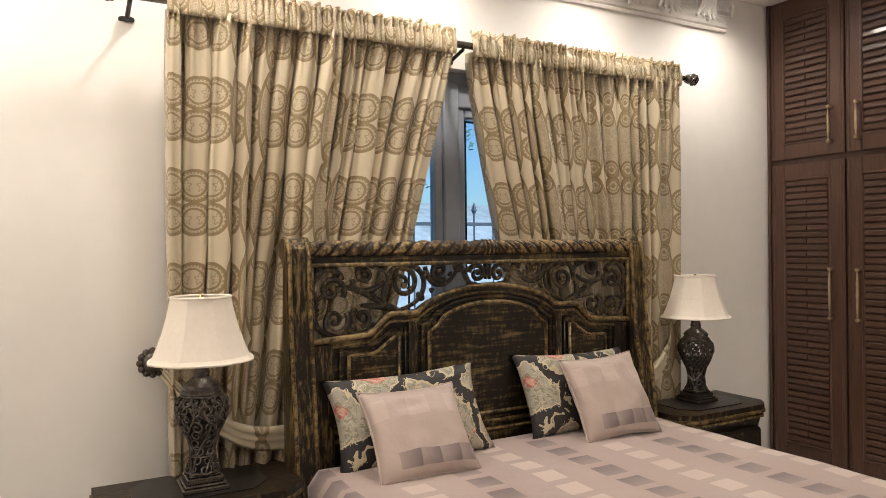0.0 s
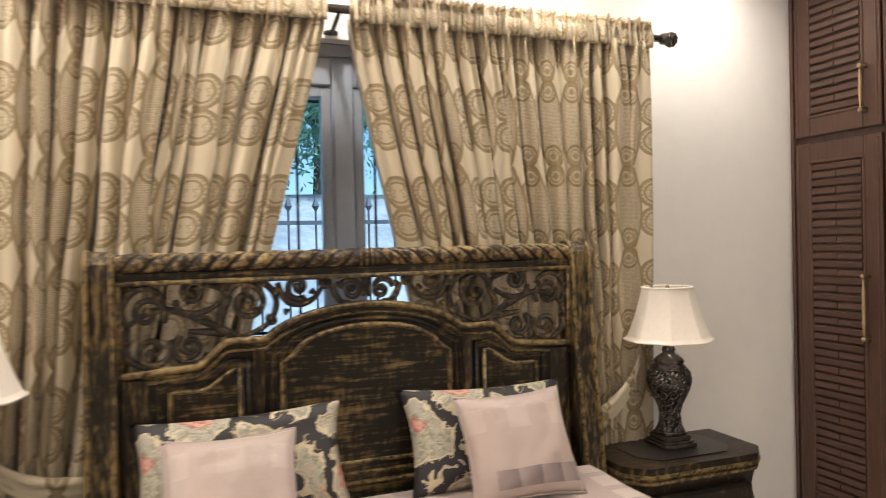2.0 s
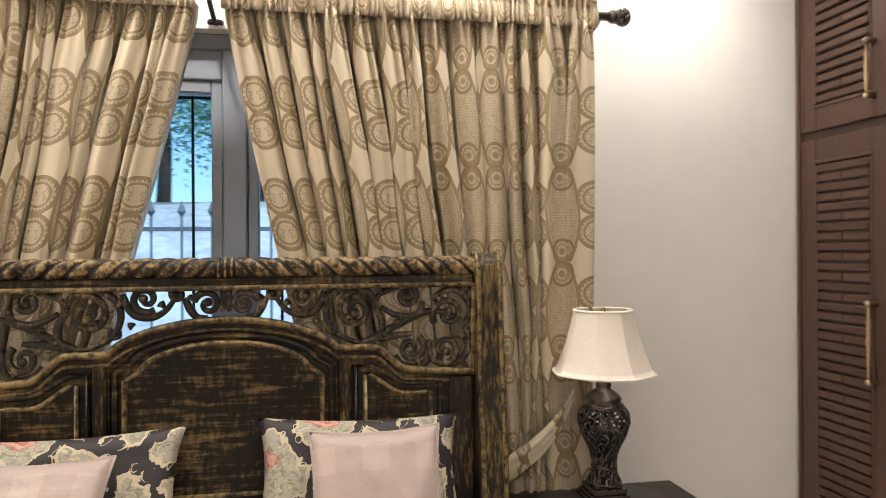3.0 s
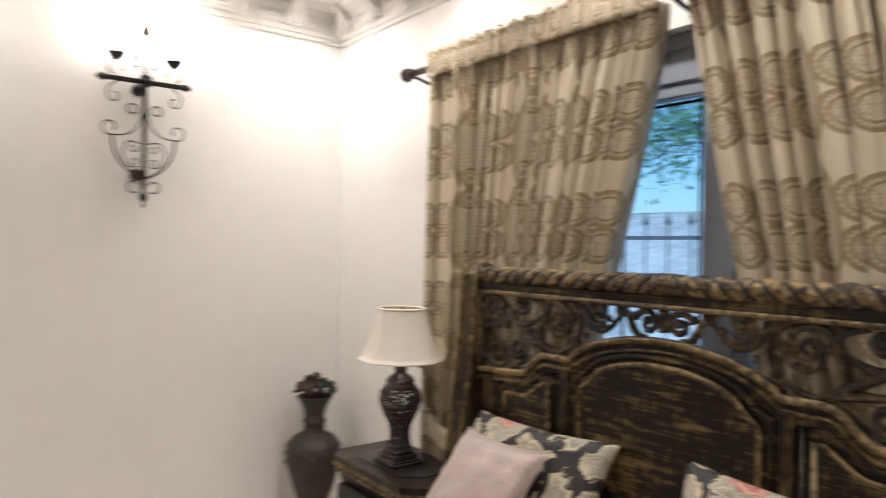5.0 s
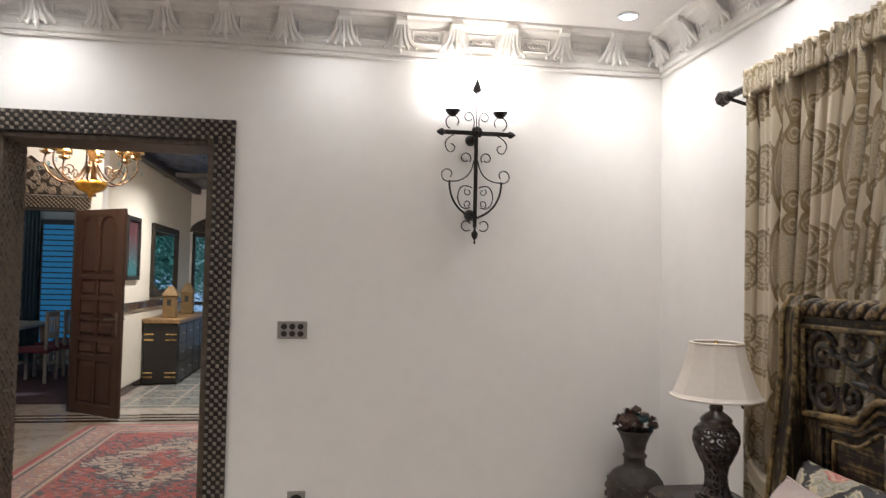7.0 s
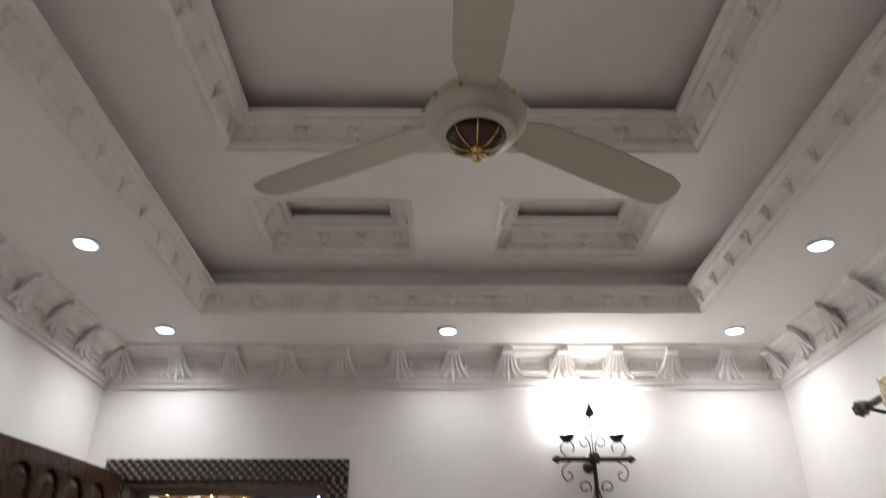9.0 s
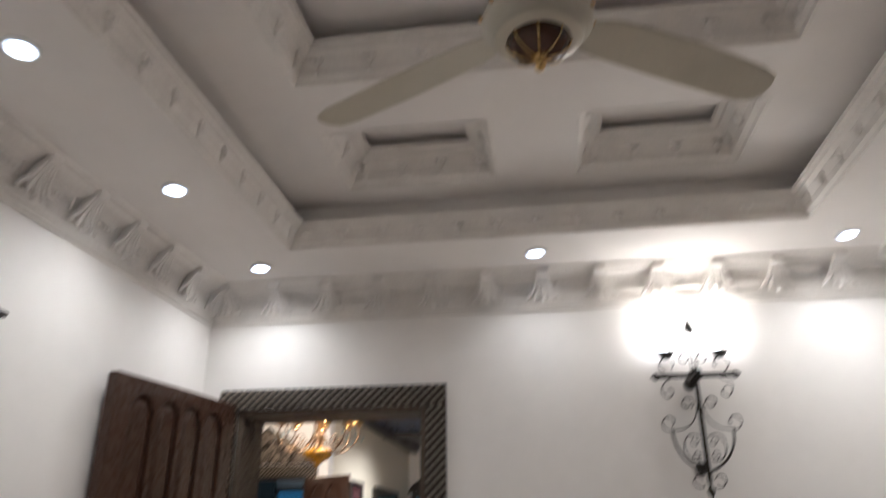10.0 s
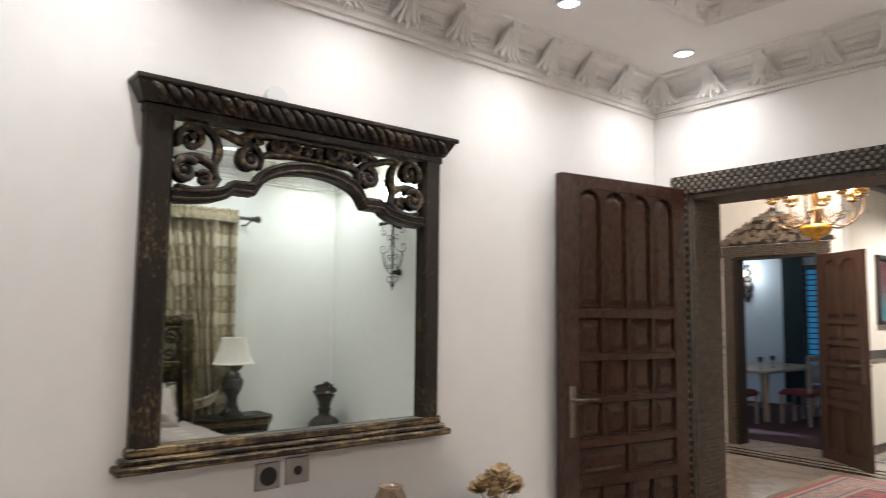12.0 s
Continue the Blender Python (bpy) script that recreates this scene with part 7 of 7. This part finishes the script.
# ---- dining room ----
bm = B()
box(bm, -9.0, -8.8, -10.0, HSY - 0.2, 0, 3.5)
box(bm, -9.0, DX - 0.2, -10.2, -10.0, 0, 3.5)
solid("wall_dining_far", bm, plain("pale_blue_wall", (0.62, 0.68, 0.70), 0.6, vary=0.03, scale=1.5), "pale blue-grey dining room walls", "wall")
bm = B()
box(bm, -8.8, DX - 0.2, -10.0, HSY - 0.2, 3.0, 3.5)
solid("ceiling_dining", bm, M_CEIL, "white dining room ceiling", "ceiling")
bm = B()
box(bm, -8.78, -4.9, -9.5, -4.9, -0.004, 0.004)
solid("dining_rug", bm, plain("dark_carpet", (0.05, 0.025, 0.03), 0.95, vary=0.4, scale=12), "dark red dining room carpet", "carpet", "object")
tb = thing("dining_table", (-7.2, -6.9, 0), "long dining table with a cream top and set places", "dining table")
bm = B()
box(bm, -8.2, -6.2, -7.45, -6.35, 0.72, 0.765, 0.012)
part("tabletop", bm, plain("cream_tabletop", (0.30, 0.25, 0.18), 0.3, vary=0.2), tb)
for x in (-8.0, -6.45):
    for y in (-7.3, -6.5):
        bm = B()
        lathe(bm, [(0.04, 0.004), (0.05, 0.1), (0.03, 0.35), (0.055, 0.6), (0.05, 0.72)], (x, y, 0), 12)
        part("leg", bm, plain("table_leg", (0.34, 0.27, 0.19), 0.4), tb, "", True)
M_SILV = plain("pale_chair_wood", (0.26, 0.23, 0.20), 0.4, vary=0.2)
M_SEAT = plain("dark_red_seat", (0.10, 0.012, 0.02), 0.7, vary=0.3)


def dining_chair():
    root = thing("dining_chair", (0, 0, 0), "pale wooden dining chair with a dark red seat", "chair", "dining chairs")
    for x in (-0.2, 0.2):
        for y, h in ((-0.2, 0.44), (0.2, 1.0)):
            bm = B()
            box(bm, x - 0.02, x + 0.02, y - 0.02, y + 0.02, 0.004, h, 0.004)
            part("leg", bm, M_SILV, root)
    bm = B()
    soft_slab(bm, -0.23, 0.23, -0.23, 0.23, 0.42, 0.50, 0.04, 10, 10, 0.002)
    part("seat", bm, M_SEAT, root, "dark red padded seat", True)
    for zz in (0.62, 0.92):
        bm = B()
        box(bm, -0.18, 0.18, 0.185, 0.215, zz, zz + 0.07, 0.006)
        part("back_rail", bm, M_SILV, root)
    for s in (-0.1, 0.0, 0.1):
        bm = B()
        box(bm, s - 0.012, s + 0.012, 0.19, 0.21, 0.69, 0.92, 0.003)
        part("back_slat", bm, M_SILV, root)
    for y in (-0.2, 0.2):
        bm = B()
        box(bm, -0.18, 0.18, y - 0.012, y + 0.012, 0.25, 0.29, 0.004)
        part("stretcher", bm, M_SILV, root)
    return root


chairs = [(-5.95, -6.7, -90), (-6.7, -6.1, 0), (-7.4, -6.1, 0), (-6.7, -7.7, 180), (-7.4, -7.7, 180), (-8.0, -6.1, 0)]
c0 = dining_chair()
c0.matrix_world = pose(chairs[0][0], chairs[0][1], 0, 0, 0, chairs[0][2])
for x, y, a in chairs[1:]:
    copy_thing(c0, pose(x, y, 0, 0, 0, a))
goblet = None
for x, y in ((-6.5, -6.6), (-6.5, -7.15), (-7.0, -6.65), (-7.0, -7.2), (-7.6, -6.7)):
    if goblet is None:
        goblet = thing("goblet", (x, y, 0.765), "dark stemmed goblet on the dining table", "goblet", "goblets")
        bm = B()
        lathe(bm, [(0.03, 0), (0.006, 0.01), (0.006, 0.09), (0.035, 0.12), (0.04, 0.18), (0.034, 0.18), (0.02, 0.12)], (x, y, 0.765), 14)
        part("body", bm, M_URN, goblet, "", True)
    else:
        copy_thing(goblet, pose(x, y, 0.765))
ds = thing("wall_sconce", (-8.8, -7.92, 1.7), "dark carved sconce on the dining room wall", "wall sconce")
bm = B()
for zz, r in ((1.55, 0.05), (1.65, 0.09), (1.78, 0.12), (1.92, 0.08), (2.05, 0.07), (2.16, 0.05)):
    blob(bm, (-8.77, -7.92, zz + 0.3), r, (0.3, 1, 1), 10, 6)
part("body", bm, M_URN, ds, "", True)
bm = B()
blob(bm, (-8.70, -7.92, 2.34), 0.045, (1, 1, 1.3), 10, 6)
part("bulb", bm, M_WARMB, ds, "small lit bulb", True)
# dark curtain and bright window in the dining room's far wall
w3 = thing("window_3", (-8.8, -6.25, 0.3), "tall blue-lit window with a dark curtain", "window", kind="structure")
bm = B()
box(bm, -8.80, -8.75, -6.90, -5.5, 0.25, 2.45, 0.01)
part("frame", bm, M_BLACK, w3)
bm = B()
for i in range(22):
    box(bm, -8.75, -8.742, -6.84, -5.6, 0.36 + i * 0.092, 0.36 + i * 0.092 + 0.07)
# no opening behind the slats: their blue emission stands in for daylight
part("blind", bm, glow("blind_daylight_glow", (0.06, 0.27, 0.48), 0.34), w3, "blue blind with daylight put in as a glow")
bm = B()
for i in range(6):
    tube(bm, [(-8.70, -7.22 + i * 0.06, 0.02), (-8.70, -7.22 + i * 0.06, 2.7)], 0.034, 8)
part("curtain", bm, plain("dark_teal_cloth", (0.03, 0.05, 0.06), 0.8), w3, "dark teal curtain")
lamp_light("dining_lamp", "POINT", (-8.55, -7.92, 2.34), HALL_POWER * 0.06, (1.0, 0.93, 0.80), 0.2)

# ---- outdoors ----
bm = B()
n = 30
gv = [[None] * (n + 1) for _ in range(n + 1)]
for i in range(n + 1):
    for j in range(n + 1):
        x = -70 + 140 * i / n
        y = 0.3 + (0.0 if j == 0 else 1.6 * (1.18 ** j - 1))
        zz = -0.25 + 2.75 / (1 + math.exp(-(y - 6.2) * 0.9)) + 0.10 * noise.noise((x * 0.6, y * 0.8, 0)) * min(1, max(0, y - 2))
        gv[i][j] = bm.verts.new((x, y, zz))
for i in range(n):
    for j in range(n):
        bm.faces.new((gv[i][j], gv[i + 1][j], gv[i + 1][j + 1], gv[i][j + 1]))
solid("ground", bm, M_EARTH, "pale stony bank outside the window", "ground", smooth=True)
bm = B()
box(bm, -70, -13.0, -60, 0.3, -0.4, -0.25)
solid("ground_west", bm, M_EARTH, "pale ground outside the end door", "ground")
M_FENCE = plain("grey_painted_iron", (0.13, 0.13, 0.14), 0.6, vary=0.2)
fence = thing("iron_fence", (2.5, 3.2, 0), "black iron garden fence with spear heads", "fence")
for i in range(34):
    x = -1.0 + i * 0.235
    bm = B()
    tube(bm, [(x, 3.2, -0.3), (x, 3.2, 1.84)], 0.010, 6)
    tube(bm, [(x, 3.2, 1.82), (x, 3.2, 1.86), (x, 3.2, 1.95)], 0.01, 6, [0.01, 0.034, 0.002])
    part("spear_bar", bm, M_FENCE, fence)
for zz in (0.5, 1.70):
    bm = B()
    box(bm, -1.1, 6.3, 3.18, 3.22, zz, zz + 0.035)
    part("rail", bm, M_FENCE, fence)


def tree(x, y, z0, h, crown, seed):
    rnd = random.Random(seed)
    root = thing("tree", (x, y, z0), "leafy green tree outside the house", "tree", "garden trees")
    bm = B()
    tube(bm, [(x, y, z0 - 0.2), (x + 0.05, y, z0 + h * 0.3), (x - 0.05, y, z0 + h * 0.6), (x, y, z0 + h * 0.85)], 0.1, 8, [0.14, 0.11, 0.08, 0.03])
    tips = []
    for i in range(9):
        a, k = rnd.uniform(0, 6.3), rnd.uniform(0.25, 0.8)
        t = (x + crown * 0.7 * math.cos(a), y + crown * 0.7 * math.sin(a), z0 + h * (k + 0.15))
        tube(bm, [(x, y, z0 + h * k), tuple((p + q) / 2 + 0.08 for p, q in zip((x, y, z0 + h * k), t)), t], 0.04, 5, [0.05, 0.03, 0.012])
        tips.append(Vector(t))
    part("trunk", bm, M_BARK, root)
    verts, faces = [], []
    for i in range(7500):
        t = rnd.choice(tips)
        c = t + Vector((rnd.gauss(0, 1), rnd.gauss(0, 1), rnd.gauss(0, 0.8))) * crown * 0.30
        d = Vector((rnd.gauss(0, 1), rnd.gauss(0, 1), rnd.gauss(0, 1))).normalized()
        e = d.orthogonal().normalized()
        s = rnd.uniform(0.04, 0.10)
        b0 = len(verts)
        verts += [c - d * s, c + e * s * 0.45, c + d * s, c - e * s * 0.45]
        faces.append((b0, b0 + 1, b0 + 2, b0 + 3))
    me = bpy.data.meshes.new("crown")
    me.from_pydata([v - Vector((x, y, z0)) for v in verts], [], faces)
    me.materials.append(M_LEAF)
    o = new("crown", me)
    o.parent = root


for i, (x, y, h, cr) in enumerate(((0.2, 10.5, 3.6, 2.0), (3.2, 11.0, 3.2, 2.0), (6.0, 10.0, 3.8, 2.2), (-3.5, 11.5, 4.0, 2.4), (1.6, 14.0, 5.0, 2.6), (5.0, 14.5, 4.6, 2.6), (9.5, 12.5, 4.4, 2.4))):
    tree(x, y, 2.4, h, cr, i)
for i, (x, y, h, cr) in enumerate(((-14.5, -4.6, 4.2, 2.2), (-15.0, -2.0, 4.4, 2.3), (-16.0, -6.5, 4.6, 2.4))):
    tree(x, y, -0.25, h, cr, i + 20)

# ---- floor tiles ----
tile_bm = B()
box(tile_bm, -0.298, 0.298, -0.298, 0.298, -0.006, 0.0, 0.002)
tile_me = mesh_of("tile", tile_bm, M_TILE)
for i in range(8):
    for j in range(7):
        x, y = 0.3 + i * 0.6, -0.3 - j * 0.6
        if y > SOUTH:
            piece("tile", tile_me, floor, (x, y, 0.0))
